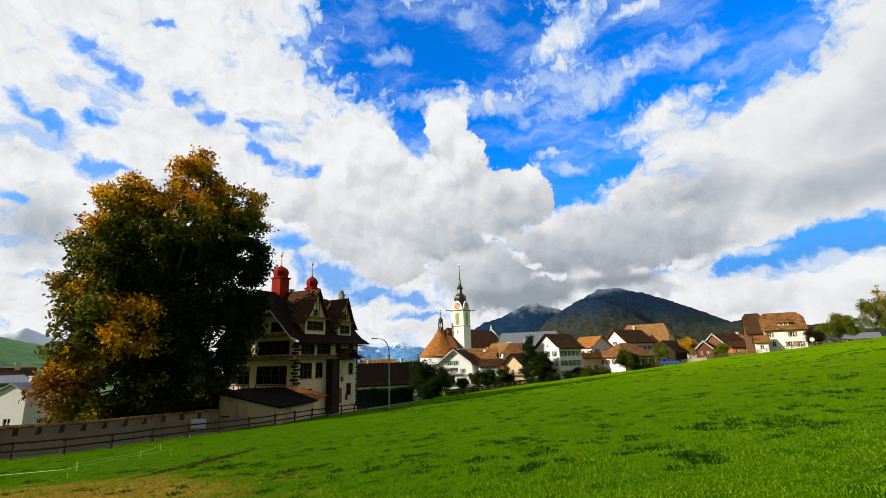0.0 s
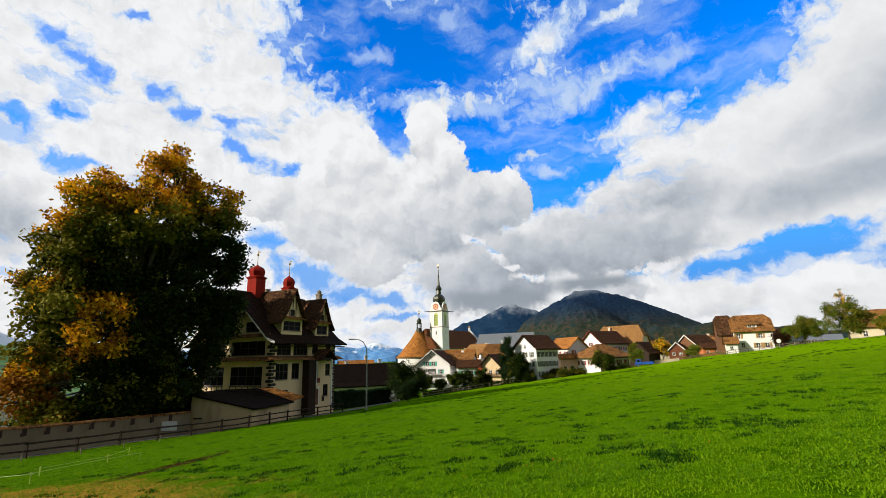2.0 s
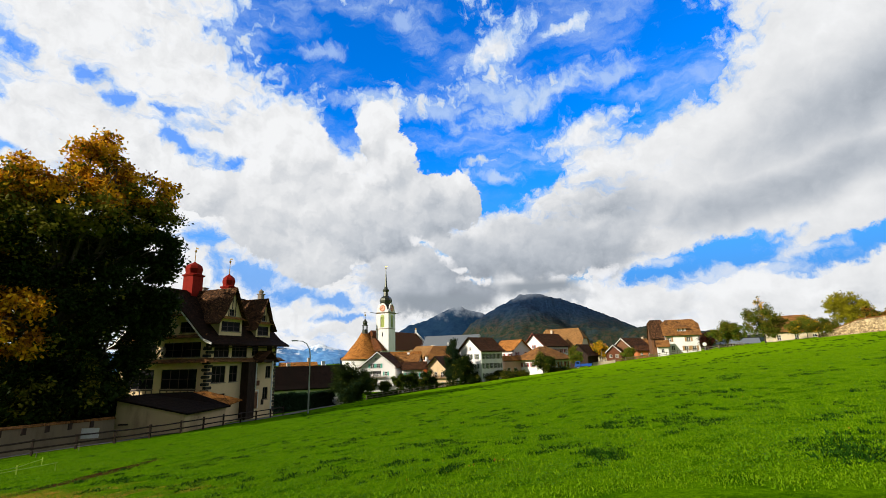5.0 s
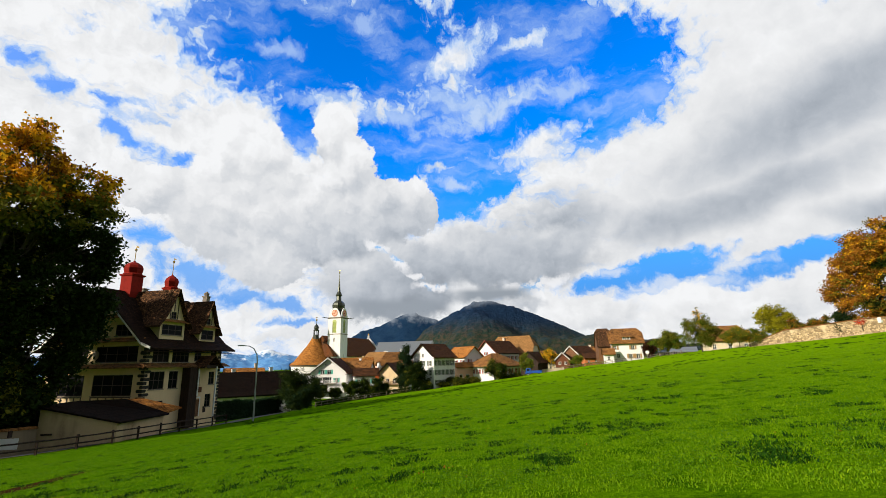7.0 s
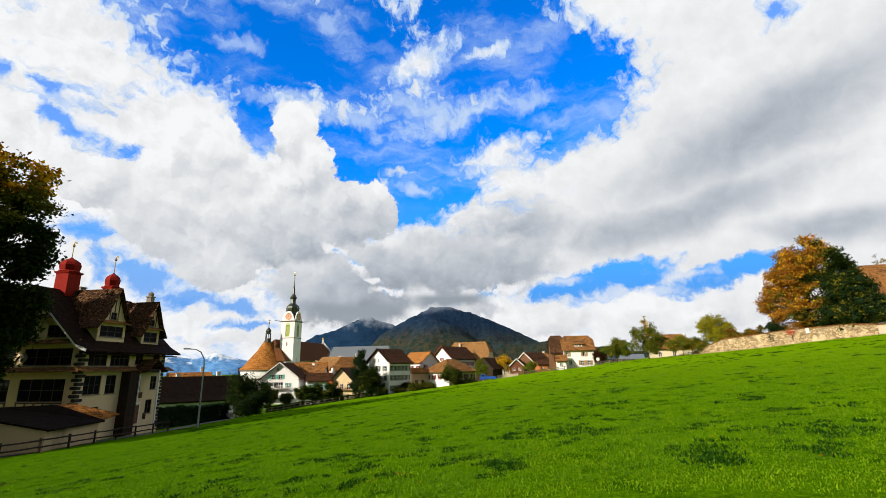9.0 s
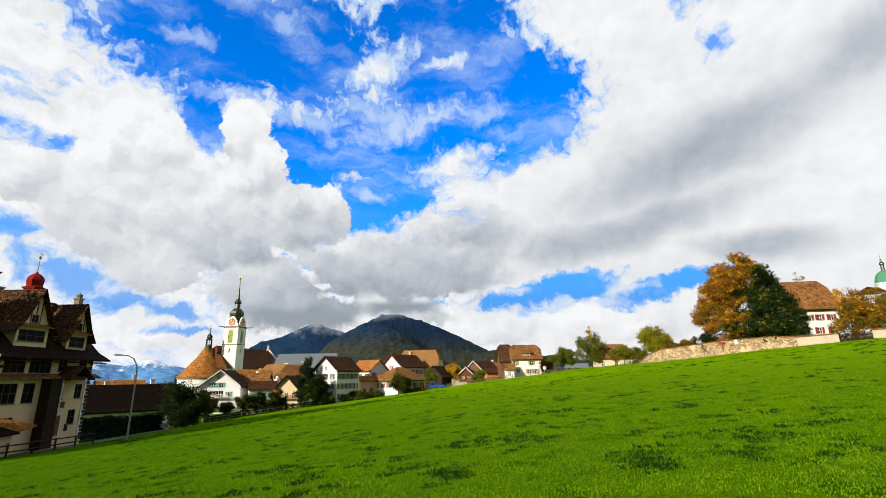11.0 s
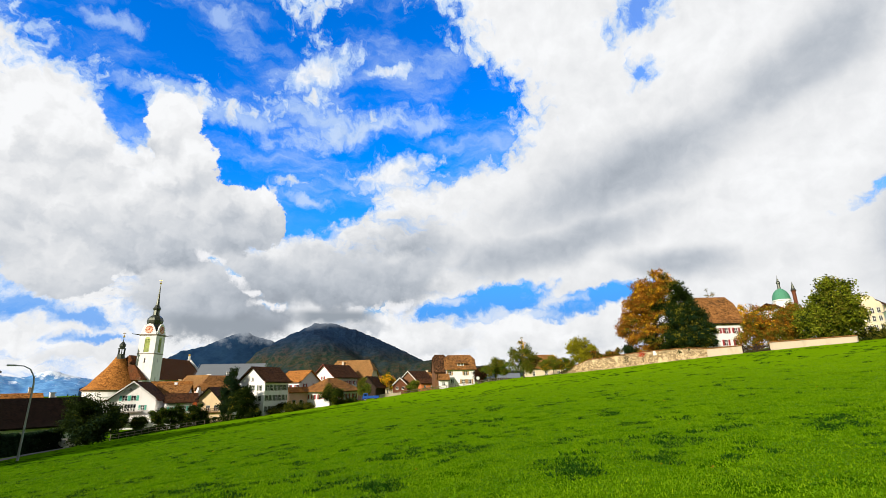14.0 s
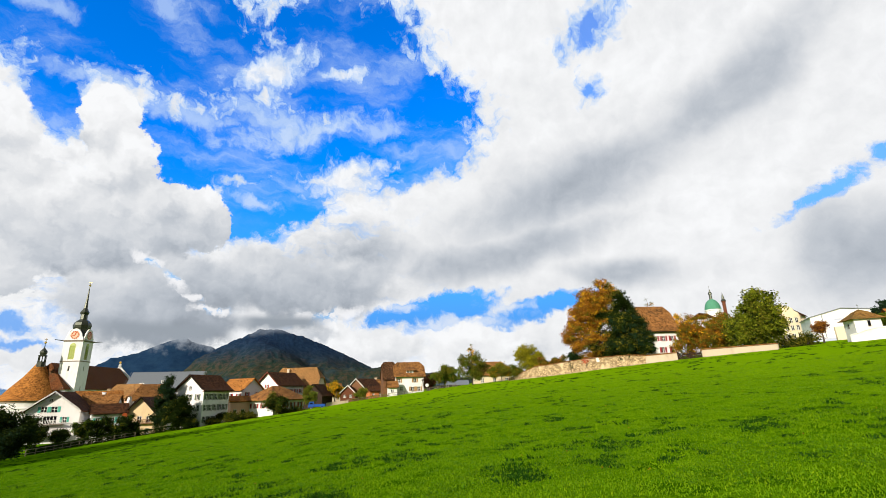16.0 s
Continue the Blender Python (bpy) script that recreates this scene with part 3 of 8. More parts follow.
def lie(x, y):
    """Height of the sloping meadow and the land beyond it."""
    d, a = math.hypot(x, y), math.atan2(x, y)
    s = 0.0028 + 0.0633 * math.sin(a) - 0.052 * math.cos(a) + 0.017 * math.sin(2 * a) - 0.0128 * math.cos(2 * a)
    reach = d if d < 140 else 140 + 150 * (1 - math.exp(-(d - 140) / 150))
    z = s * reach - 0.4 * math.exp(-((math.degrees(a) - 53) / 7) ** 2) * min(1.0, max(0.0, (d - 60) / 50))
    if d < 400:
        z += 0.10 * noise.noise(Vector((x / 7, y / 7, 0))) * min(1, d / 12) + 0.25 * noise.noise(Vector((x / 31, y / 31, 3))) * min(1, d / 30)
    return z


def sheet(name, d0, d1, rings, a0, a1, steps, fn, mats, z=0.0):
    """A part of the land in rings round the viewpoint."""
    verts, faces = [], []
    for i in range(rings + 1):
        d = d0 * (d1 / d0) ** (i / rings)
        for j in range(steps + 1):
            a = radians(a0 + (a1 - a0) * j / steps)
            x, y = d * math.sin(a), d * math.cos(a)
            verts.append((x, y, fn(x, y) + z))
    w = steps + 1
    faces = [(i * w + j, i * w + j + 1, (i + 1) * w + j + 1, (i + 1) * w + j) for i in range(rings) for j in range(steps)]
    faces = [f[::-1] for f in faces]
    if d0 < 1:
        verts.append((0, 0, fn(0, 0) + z))
        faces += [(len(verts) - 1, j + 1, j) for j in range(steps)]
    ob = raw(name, verts, faces, mats)
    ob.data.polygons.foreach_set("use_smooth", [True] * len(ob.data.polygons))
    return ob


def patch(nt, v, x, y, rx, ry, turn, rough):
    """How far inside an uneven-edged patch of the ground a place lies, 0 to 1."""
    mp = nt.nodes.new("ShaderNodeMapping")
    mp.vector_type = "TEXTURE"
    mp.inputs["Location"].default_value = (x, y, 0)
    mp.inputs["Rotation"].default_value = (0, 0, radians(turn))
    mp.inputs["Scale"].default_value = (rx, ry, 1000)
    nt.links.new(v, mp.inputs[0])
    ln = nt.nodes.new("ShaderNodeVectorMath")
    ln.operation = "LENGTH"
    nt.links.new(mp.outputs[0], ln.inputs[0])
    f = nt.nodes.new("ShaderNodeMath")
    f.operation = "MULTIPLY_ADD"
    nt.links.new(noise_(nt, v, 0.9, 6, 0.7), f.inputs[0])
    f.inputs[1].default_value = -rough
    nt.links.new(ln.outputs["Value"], f.inputs[2])
    return span(nt, f.outputs[0], 1.0 - rough * 0.5, 0.55 - rough * 0.5)


def grass_ground(nt, p):
    v = coords(nt)
    fine = noise_(nt, v, 11, 6, 0.8)
    clump = noise_(nt, v, 1.3, 6, 0.65)
    wide = noise_(nt, v, 0.1, 5, 0.6)
    c = mixc(nt, span(nt, fine, 0.3, 0.7), (0.037, 0.115, 0.0008), (0.126, 0.262, 0.0024))
    c = mixc(nt, span(nt, clump, 0.50, 0.62), c, (0.02277, 0.08728, 0.000759))
    c = mixc(nt, span(nt, noise_(nt, coords(nt, scale=(0.35, 0.9, 1)), 0.9, 6, 0.7), 0.6, 0.72), c, (0.0167, 0.06831, 0.000759))
    c = mixc(nt, span(nt, wide, 0.45, 0.8), c, (0.1025, 0.2125, 0.001518))
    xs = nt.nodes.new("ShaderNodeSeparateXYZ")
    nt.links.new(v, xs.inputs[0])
    # meadow light put into the colour: brighter to the right, darker to the left
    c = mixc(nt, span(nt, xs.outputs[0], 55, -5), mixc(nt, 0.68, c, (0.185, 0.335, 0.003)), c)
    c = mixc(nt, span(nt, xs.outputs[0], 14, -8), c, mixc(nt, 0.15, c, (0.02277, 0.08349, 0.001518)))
    c = mixc(nt, patch(nt, v, -10.0, 12.4, 8.4, 3.8, -29, 1.9), c, mixc(nt, span(nt, fine, 0.35, 0.62), (0.17, 0.09, 0.012), (0.38, 0.25, 0.03)))
    c = mixc(nt, patch(nt, v, -8.9, 18.8, 4.2, 0.6, 81, 0.9), c, (0.045, 0.022, 0.008))
    nt.links.new(c, p.inputs["Base Color"])
    p.inputs["Roughness"].default_value = 0.9
    p.inputs["Specular IOR Level"].default_value = 0.0
    h = nt.nodes.new("ShaderNodeMath")
    nt.links.new(fine, h.inputs[0])
    nt.links.new(clump, h.inputs[1])
    bump(nt, p, h.outputs[0], 0.8, 0.10)


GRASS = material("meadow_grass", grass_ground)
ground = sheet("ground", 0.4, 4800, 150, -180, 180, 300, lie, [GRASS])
tagged(ground, "bright green mown meadow on a hillside", "meadow", kind="structure")


# ---- distance ----
def hills(name, label, a0, a1, d0, d1, profile, mat, rough, seed, steps=160, rings=44, peak=0.6):
    """A mountain side: rises from d0 to a crest at peak of the way to d1, whose elevation over azimuth is profile(az)."""
    verts, faces = [], []
    for i in range(rings + 1):
        f = i / rings
        d = d0 + (d1 - d0) * f
        for j in range(steps + 1):
            az = a0 + (a1 - a0) * j / steps
            p = at(az, d)
            jag = math.exp(-((f - peak) / 0.1) ** 2)
            wide = 2.6 * (1 - jag)
            crest = height(sum(profile(az + wide * q) for q in (-1, -0.5, 0, 0.5, 1)) / 5 + jag * (0.12 * noise.noise(Vector((az * 1.7, 0, seed))) + 0.06 * noise.noise(Vector((az * 5.0, 1, seed)))), d0 + (d1 - d0) * peak) + 40
            up = (f / peak) ** 1.15 if f < peak else max(0.0, 1 - (f - peak) / (1 - peak) * 0.9)
            n = noise.fractal(Vector((p.x / 420, p.y / 420, seed)), 1.0, 2.1, 6)
            verts.append((p.x, p.y, -40 + crest * up + rough * n * min(1, 4 * up) * (1 - 0.85 * math.exp(-((f - peak) / 0.12) ** 2))))
    w = steps + 1
    faces = [(i * w + j, (i + 1) * w + j, (i + 1) * w + j + 1, i * w + j + 1) for i in range(rings) for j in range(steps)]
    ob = raw(name, verts, faces, [mat])
    ob.data.polygons.foreach_set("use_smooth", [True] * len(faces))
    return tagged(ob, label, "mountain", kind="structure")


def bell(x, c, w):
    return math.exp(-((x - c) / w) ** 2)


def forest_mat(nt, p):
    v = coords(nt)
    a = noise_(nt, v, 0.012, 6, 0.6)
    b = noise_(nt, v, 0.05, 6, 0.7)
    z = nt.nodes.new("ShaderNodeSeparateXYZ")
    nt.links.new(v, z.inputs[0])
    # bluish tones carry the haze of distance, put into the forest colour
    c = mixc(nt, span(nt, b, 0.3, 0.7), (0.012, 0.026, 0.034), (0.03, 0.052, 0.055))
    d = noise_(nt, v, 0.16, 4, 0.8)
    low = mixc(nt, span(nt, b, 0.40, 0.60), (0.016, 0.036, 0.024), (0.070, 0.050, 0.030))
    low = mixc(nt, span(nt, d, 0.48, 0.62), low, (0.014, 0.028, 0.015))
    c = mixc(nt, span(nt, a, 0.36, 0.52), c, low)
    # bluer with height: more of that haze painted towards the summit
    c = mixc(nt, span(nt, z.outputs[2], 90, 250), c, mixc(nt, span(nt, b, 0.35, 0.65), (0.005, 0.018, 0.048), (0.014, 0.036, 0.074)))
    nt.links.new(c, p.inputs["Base Color"])
    p.inputs["Roughness"].default_value = 0.95
    p.inputs["Specular IOR Level"].default_value = 0.05
    bump(nt, p, b, 1.0, 14)


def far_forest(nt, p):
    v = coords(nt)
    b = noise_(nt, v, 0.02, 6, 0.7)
    # the forest is painted blue: distance haze put into its colour
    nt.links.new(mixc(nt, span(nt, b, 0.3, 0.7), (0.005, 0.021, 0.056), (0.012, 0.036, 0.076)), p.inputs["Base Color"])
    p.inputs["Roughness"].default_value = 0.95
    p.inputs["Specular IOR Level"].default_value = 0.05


def snow_mat(nt, p):
    v = coords(nt)
    z = nt.nodes.new("ShaderNodeSeparateXYZ")
    nt.links.new(v, z.inputs[0])
    b = noise_(nt, v, 0.011, 8, 0.72)
    add = nt.nodes.new("ShaderNodeMath")
    add.operation = "MULTIPLY_ADD"
    nt.links.new(z.outputs[2], add.inputs[0])
    add.inputs[1].default_value = 0.0022
    nt.links.new(b, add.inputs[2])
    # blue rock: the air's haze over this distance put into its colour
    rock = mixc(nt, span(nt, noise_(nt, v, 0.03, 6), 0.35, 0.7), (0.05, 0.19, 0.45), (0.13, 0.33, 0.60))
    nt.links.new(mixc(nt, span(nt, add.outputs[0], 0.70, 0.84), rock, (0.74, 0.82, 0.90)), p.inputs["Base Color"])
    p.inputs["Roughness"].default_value = 0.9


def pasture_mat(nt, p):
    v = coords(nt)
    a, b = noise_(nt, v, 0.006, 4, 0.5), noise_(nt, v, 0.05, 6, 0.7)
    c = mixc(nt, span(nt, b, 0.35, 0.7), (0.05, 0.17, 0.03), (0.11, 0.24, 0.05))
    c = mixc(nt, span(nt, a, 0.50, 0.54), c, (0.02, 0.05, 0.035))
    nt.links.new(c, p.inputs["Base Color"])
    p.inputs["Roughness"].default_value = 0.95


def profile(*pts):
    """Crest elevation over azimuth through a few points."""
    xs, ys = [p[0] for p in pts], [p[1] for p in pts]
    return lambda a: float(np.interp(a, xs, ys))


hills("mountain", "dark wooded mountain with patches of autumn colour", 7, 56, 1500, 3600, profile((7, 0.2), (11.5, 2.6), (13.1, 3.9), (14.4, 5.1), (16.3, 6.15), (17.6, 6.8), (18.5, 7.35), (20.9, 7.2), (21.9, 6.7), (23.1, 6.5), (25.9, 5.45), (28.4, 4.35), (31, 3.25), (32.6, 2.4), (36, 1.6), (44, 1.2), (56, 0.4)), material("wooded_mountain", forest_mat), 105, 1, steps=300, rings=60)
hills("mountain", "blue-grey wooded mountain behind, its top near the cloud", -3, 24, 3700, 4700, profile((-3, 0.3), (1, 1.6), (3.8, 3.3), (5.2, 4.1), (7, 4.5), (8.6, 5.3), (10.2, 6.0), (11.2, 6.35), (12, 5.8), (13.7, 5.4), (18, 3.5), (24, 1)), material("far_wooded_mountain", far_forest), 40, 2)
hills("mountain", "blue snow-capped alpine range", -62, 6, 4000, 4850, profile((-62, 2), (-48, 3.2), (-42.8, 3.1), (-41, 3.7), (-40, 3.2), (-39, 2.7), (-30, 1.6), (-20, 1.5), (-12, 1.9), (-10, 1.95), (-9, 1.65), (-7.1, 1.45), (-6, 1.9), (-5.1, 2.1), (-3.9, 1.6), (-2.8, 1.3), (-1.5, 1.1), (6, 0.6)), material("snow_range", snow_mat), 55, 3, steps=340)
hills("hill", "green pasture hill with dark woods", -75, -26, 500, 1300, profile((-75, 3), (-50, 3.6), (-42.8, 2.9), (-41.1, 2.4), (-39.4, 2.1), (-36, 1.2), (-30, 0.2), (-26, -1.0)), material("pasture_hill", pasture_mat), 12, 4)


def mist(nt, p):
    v = coords(nt)
    tc = nt.nodes.new("ShaderNodeTexCoord")
    z = nt.nodes.new("ShaderNodeSeparateXYZ")
    nt.links.new(tc.outputs["UV"], z.inputs[0])
    f = nt.nodes.new("ShaderNodeMath")
    f.operation = "MULTIPLY_ADD"
    nt.links.new(noise_(nt, v, 0.012, 6, 0.62), f.inputs[0])
    f.inputs[1].default_value = 0.9
    nt.links.new(z.outputs[1], f.inputs[2])
    ends = nt.nodes.new("ShaderNodeMath")
    ends.operation = "PINGPONG"
    nt.links.new(z.outputs[0], ends.inputs[0])
    ends.inputs[1].default_value = 0.5
    alpha = nt.nodes.new("ShaderNodeMath")
    alpha.operation = "MULTIPLY"
    nt.links.new(span(nt, f.outputs[0], 0.68, 1.08), alpha.inputs[0])
    nt.links.new(span(nt, ends.outputs[0], 0.0, 0.3), alpha.inputs[1])
    top = nt.nodes.new("ShaderNodeMath")
    top.operation = "MULTIPLY"
    nt.links.new(alpha.outputs[0], top.inputs[0])
    nt.links.new(span(nt, z.outputs[1], 1.0, 0.72), top.inputs[1])
    em = node(nt, "ShaderNodeEmission", Color=(0.33, 0.37, 0.42, 1), Strength=0.66)
    mx = node(nt, "ShaderNodeMixShader", Fac=top.outputs[0])
    nt.links.new(nt.nodes.new("ShaderNodeBsdfTransparent").outputs[0], mx.inputs[1])
    nt.links.new(em.outputs[0], mx.inputs[2])
    nt.links.new(mx.outputs[0], nt.nodes["Material Output"].inputs[0])


def cloud_bank(label, a0, a1, d, e0, e1, steps=40, rings=8):
    """A far curtain of cloud that hangs on a summit, hollowed like a bowl towards the valley."""
    verts, faces = [], []
    for i in range(rings + 1):
        f = i / rings
        for j in range(steps + 1):
            g = j / steps
            dd = d + 25 * math.sin(math.pi * f) + 18 * noise.noise(Vector((g * 6, f * 3, d)))
            az = a0 + (a1 - a0) * g
            verts.append(tuple(at(az, dd, height(e0 + (e1 - e0) * f, dd))))
    w = steps + 1
    faces = [(i * w + j, i * w + j + 1, (i + 1) * w + j + 1, (i + 1) * w + j) for i in range(rings) for j in range(steps)]
    ob = raw("backdrop", verts, faces, [material("summit_cloud", mist)])
    uv = ob.data.uv_layers.new(name="UVMap")
    for lp in ob.data.loops:
        uv.data[lp.index].uv = ((lp.vertex_index % w) / steps, lp.vertex_index // w / rings)
    ob.visible_shadow = False
    return tagged(ob, label, "cloud", kind="structure")


cloud_bank("grey cloud hanging on the blue mountain's top", 0.5, 17.5, 3620, 3.6, 8.2)
cloud_bank("wisp of grey cloud on the wooded summit", 14.5, 27.0, 1450, 5.7, 9.2)


# ---- trees ----
def rand_dirs(rng, n):
    v = rng.normal(size=(n, 3))
    return v / np.linalg.norm(v, axis=1)[:, None]


def tree(name, label, base, trunk_h, trunk_r, blobs, mats, pick, clusters, per, leaf_size, seed, sparse=0.0, spread=0.55, category="tree", group="", fill=0.45, limbs=True, boughs=0, bough_r=1.2):
    """A tree: tapered trunk and limbs, and a crown of small leaf blades gathered in clusters inside the blobs
    (dx, dy, dz, rx, ry, rz). pick(p, r) gives the leaf material's number for a cluster."""
    rng = np.random.default_rng(seed)
    ob = thing(name, label, category, Matrix.Translation(base), group)
    bm = bmesh.new()
    lean = rng.normal(size=2) * 0.03 * trunk_h
    hs = [-0.6, 0, 0.25, 0.5, 0.75, 1.0]
    tube(bm, [(lean[0] * max(h, 0), lean[1] * max(h, 0), trunk_h * h if h > 0 else h) for h in hs], [trunk_r * 1.5, trunk_r * 1.25, trunk_r, trunk_r * 0.85, trunk_r * 0.7, trunk_r * 0.5], 9)
    if limbs:
        for b in blobs:
            c, r = Vector(b[:3]), Vector(b[3:6])
            h = min(0.98, max(0.35, 0.25 + 0.5 * c.z / max(trunk_h, c.z)))
            start = Vector((lean[0] * h, lean[1] * h, trunk_h * h))
            mid = (start + c) / 2 + Vector((0, 0, 0.12 * (c - start).length)) + Vector(rng.normal(size=3) * 0.05 * (c - start).length)
            tube(bm, [start, mid, c], [trunk_r * 0.45, trunk_r * 0.28, trunk_r * 0.14], 6)
            for _ in range(7):
                e = c + Vector(rand_dirs(rng, 1)[0] * np.array(r) * 0.85)
                s = mid.lerp(c, rng.uniform(0.1, 1))
                tube(bm, [s, (s + e) / 2 + Vector(rng.normal(size=3) * 0.06 * (e - s).length), e], [trunk_r * 0.16, trunk_r * 0.09, trunk_r * 0.03], 4)
    part("trunk", bm, BARK, ob, recalc=False)
    vol = np.array([b[3] * b[4] + b[4] * b[5] + b[3] * b[5] for b in blobs])
    count = np.maximum(3, (clusters * vol / vol.sum()).astype(int))
    verts, idx = [], []
    for b, k in zip(blobs, count):
        dirs = rand_dirs(rng, k)
        rad = fill + (1 - fill) * rng.random(k) ** 0.6
        wob = np.array([1 + 0.22 * noise.noise(Vector(q * 2.2) + Vector((seed, b[0], b[2]))) for q in dirs])
        cen = np.array(b[:3]) + dirs * (rad * wob)[:, None] * np.array(b[3:6])
        if boughs:
            nb = max(3, int(boughs * k / count.sum()))
            seat = cen[:nb] if nb < k else cen
            pickb = rng.integers(0, len(seat), k)
            shell = rand_dirs(rng, k) * (rng.random(k) ** 0.4)[:, None] * np.array([bough_r, bough_r, bough_r * 0.85])
            cen = seat[pickb] + shell + np.array([0, 0, 0.15 * bough_r])
        for q, dr in zip(cen, dirs):
            if sparse and noise.noise(Vector(q * 0.45) + Vector((seed * 3.1, 0, 0))) < sparse - 0.6:
                continue
            m = pick(q, rng.random())
            n = rng.integers(int(per * 0.6), int(per * 1.4) + 1)
            off = rng.normal(size=(n, 3)) * np.array([spread, spread, spread * 0.7])
            pos = q + off
            nor = rand_dirs(rng, n) * 0.8 + dr * 0.5 + np.array([0, 0, 0.55])
            nor /= np.linalg.norm(nor, axis=1)[:, None]
            t = np.cross(nor, rand_dirs(rng, n))
            t /= np.linalg.norm(t, axis=1)[:, None] + 1e-9
            s = np.cross(nor, t)
            sz = leaf_size * rng.uniform(0.6, 1.35, size=(n, 1))
            quad = np.stack([pos - t * sz, pos + s * sz * 0.6 - nor * sz * 0.18, pos + t * sz, pos - s * sz * 0.6 - nor * sz * 0.18], 1)
            verts.append(quad.reshape(-1, 3))
            idx += [m] * n
    verts = np.concatenate(verts)
    nq = len(verts) // 4
    faces = np.arange(nq * 4).reshape(nq, 4)
    raw("crown", verts.tolist(), faces.tolist(), mats, ob, idx)
    return ob


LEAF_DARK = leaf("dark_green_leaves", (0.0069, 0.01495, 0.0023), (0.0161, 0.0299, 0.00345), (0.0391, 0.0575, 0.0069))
LEAF_OLIVE = leaf("olive_leaves", (0.0648, 0.0729, 0.0081), (0.1458, 0.1378, 0.01296), (0.2754, 0.2268, 0.02268))
LEAF_GOLD = leaf("golden_autumn_leaves", (0.4758, 0.228, 0.00793), (0.793, 0.4164, 0.01189), (1.11, 0.6344, 0.02379))
LEAF_RUST = leaf("rust_autumn_leaves", (0.1437, 0.05175, 0.007187), (0.2875, 0.115, 0.0115), (0.46, 0.2012, 0.01725))
LEAF_GREEN = leaf("fresh_green_leaves", (0.0325, 0.065, 0.0065), (0.078, 0.13, 0.0104), (0.169, 0.234, 0.0182))
LEAF_CONIFER = leaf("conifer_needles", (0.008, 0.022, 0.010), (0.016, 0.038, 0.016), (0.03, 0.055, 0.02))
LEAF_PURPLE = leaf("purple_leaves", (0.025, 0.008, 0.006), (0.05, 0.014, 0.01), (0.07, 0.024, 0.012))
CROWN = [LEAF_DARK, LEAF_OLIVE, LEAF_GOLD, LEAF_RUST, LEAF_GREEN]


def polar_blobs(az0, d, z0, items):
    """Blobs given by azimuth, elevation and half-width in degrees, as offsets from a foot at az0, d, z0."""
    k = d * math.pi / 180
    u, w = Vector((math.cos(radians(az0)), -math.sin(radians(az0)), 0)), Vector((math.sin(radians(az0)), math.cos(radians(az0)), 0))
    out = []
    for az, el, ra, re, deep in items:
        c = u * (d * math.tan(radians(az - az0))) + w * deep
        out.append((c.x, c.y, height(el, d) - z0, ra * k, ra * k, re * k))
    return out


# the big tree beside the manor
D0 = 62.0
Z0 = lie(*at(-30.2, D0)[:2]) - 0.2
# its crown: upper boughs, the skirts, and the fill between them
CROWN_A = [(-29.3, 20.4, 1.7, 2.5, 0), (-31.2, 18.2, 1.7, 2.0, 0), (-26.6, 18.2, 2.3, 2.2, 0), (-34.6, 16.2, 3.0, 2.9, -1), (-24.3, 16.8, 3.1, 3.2, 1), (-22.9, 11.5, 2.7, 2.8, 0), (-37.0, 11.4, 2.5, 2.7, 0), (-30.5, 12.8, 5.8, 5.0, 0), (-23.0, 7.2, 2.4, 2.4, 0), (-36.4, 3.4, 2.8, 3.0, -2), (-37.0, -1.6, 2.1, 2.2, -2), (-31.0, 4.2, 5.2, 4.2, -1), (-25.3, 2.6, 3.2, 3.0, -1)]
CROWN_B = [(-34.6, 4.2, 2.2, 2.4, -5.5), (-28.5, -1.8, 4.0, 2.6, 0), (-33.5, -2.0, 3.6, 2.8, -1), (-37.6, -2.6, 2.0, 2.0, -2), (-38.0, 1.4, 1.7, 2.0, -1), (-35.2, -3.4, 2.6, 1.6, -2), (-30.5, -3.4, 3.4, 1.6, -1), (-25.8, -1.4, 2.6, 2.4, 0), (-34.0, 13.5, 3.4, 3.0, -2), (-37.6, 7.4, 2.2, 2.4, -1), (-23.6, 4.6, 2.4, 2.4, 0), (-23.0, 14.2, 1.9, 2.2, 0), (-27.6, 20.4, 1.2, 1.4, 0)]
CROWN_C = [(-32.2, 16.2, 2.2, 2.2, 0), (-36.0, 6.0, 2.6, 2.4, -1), (-33.0, 6.8, 3.2, 2.6, 0), (-30.0, 0.6, 4.2, 3.0, 0), (-22.6, 3.4, 1.7, 2.0, 0), (-23.8, 0.6, 1.7, 1.9, 0), (-25.4, -2.2, 1.7, 1.7, 0), (-26.4, 15.8, 2.6, 2.6, 0), (-22.6, 9.4, 1.7, 2.2, 0), (-22.4, 6.0, 1.7, 2.0, 0), (-26.8, 12.0, 3.6, 3.4, 0), (-34.5, 9.0, 3.8, 3.4, 0), (-27.0, 6.5, 3.8, 3.4, 0)]
# the unseen side away from the meadow, added deep to shade the manor's gable
CROWN_D = [(-34.0, 6.0, 3.6, 4.0, 10), (-31.0, 10.5, 3.6, 4.0, 9), (-35.5, 11.0, 3.0, 3.4, 8), (-28.0, 6.5, 3.6, 3.6, 9), (-36.0, 1.5, 2.8, 3.0, 9), (-31.5, 2.0, 3.8, 3.4, 11), (-28.0, 13.0, 3.4, 3.2, 6)]
big = polar_blobs(-30.2, D0, Z0, CROWN_A + CROWN_B + CROWN_C + CROWN_D)


FOOT = at(-30.2, D0, Z0)


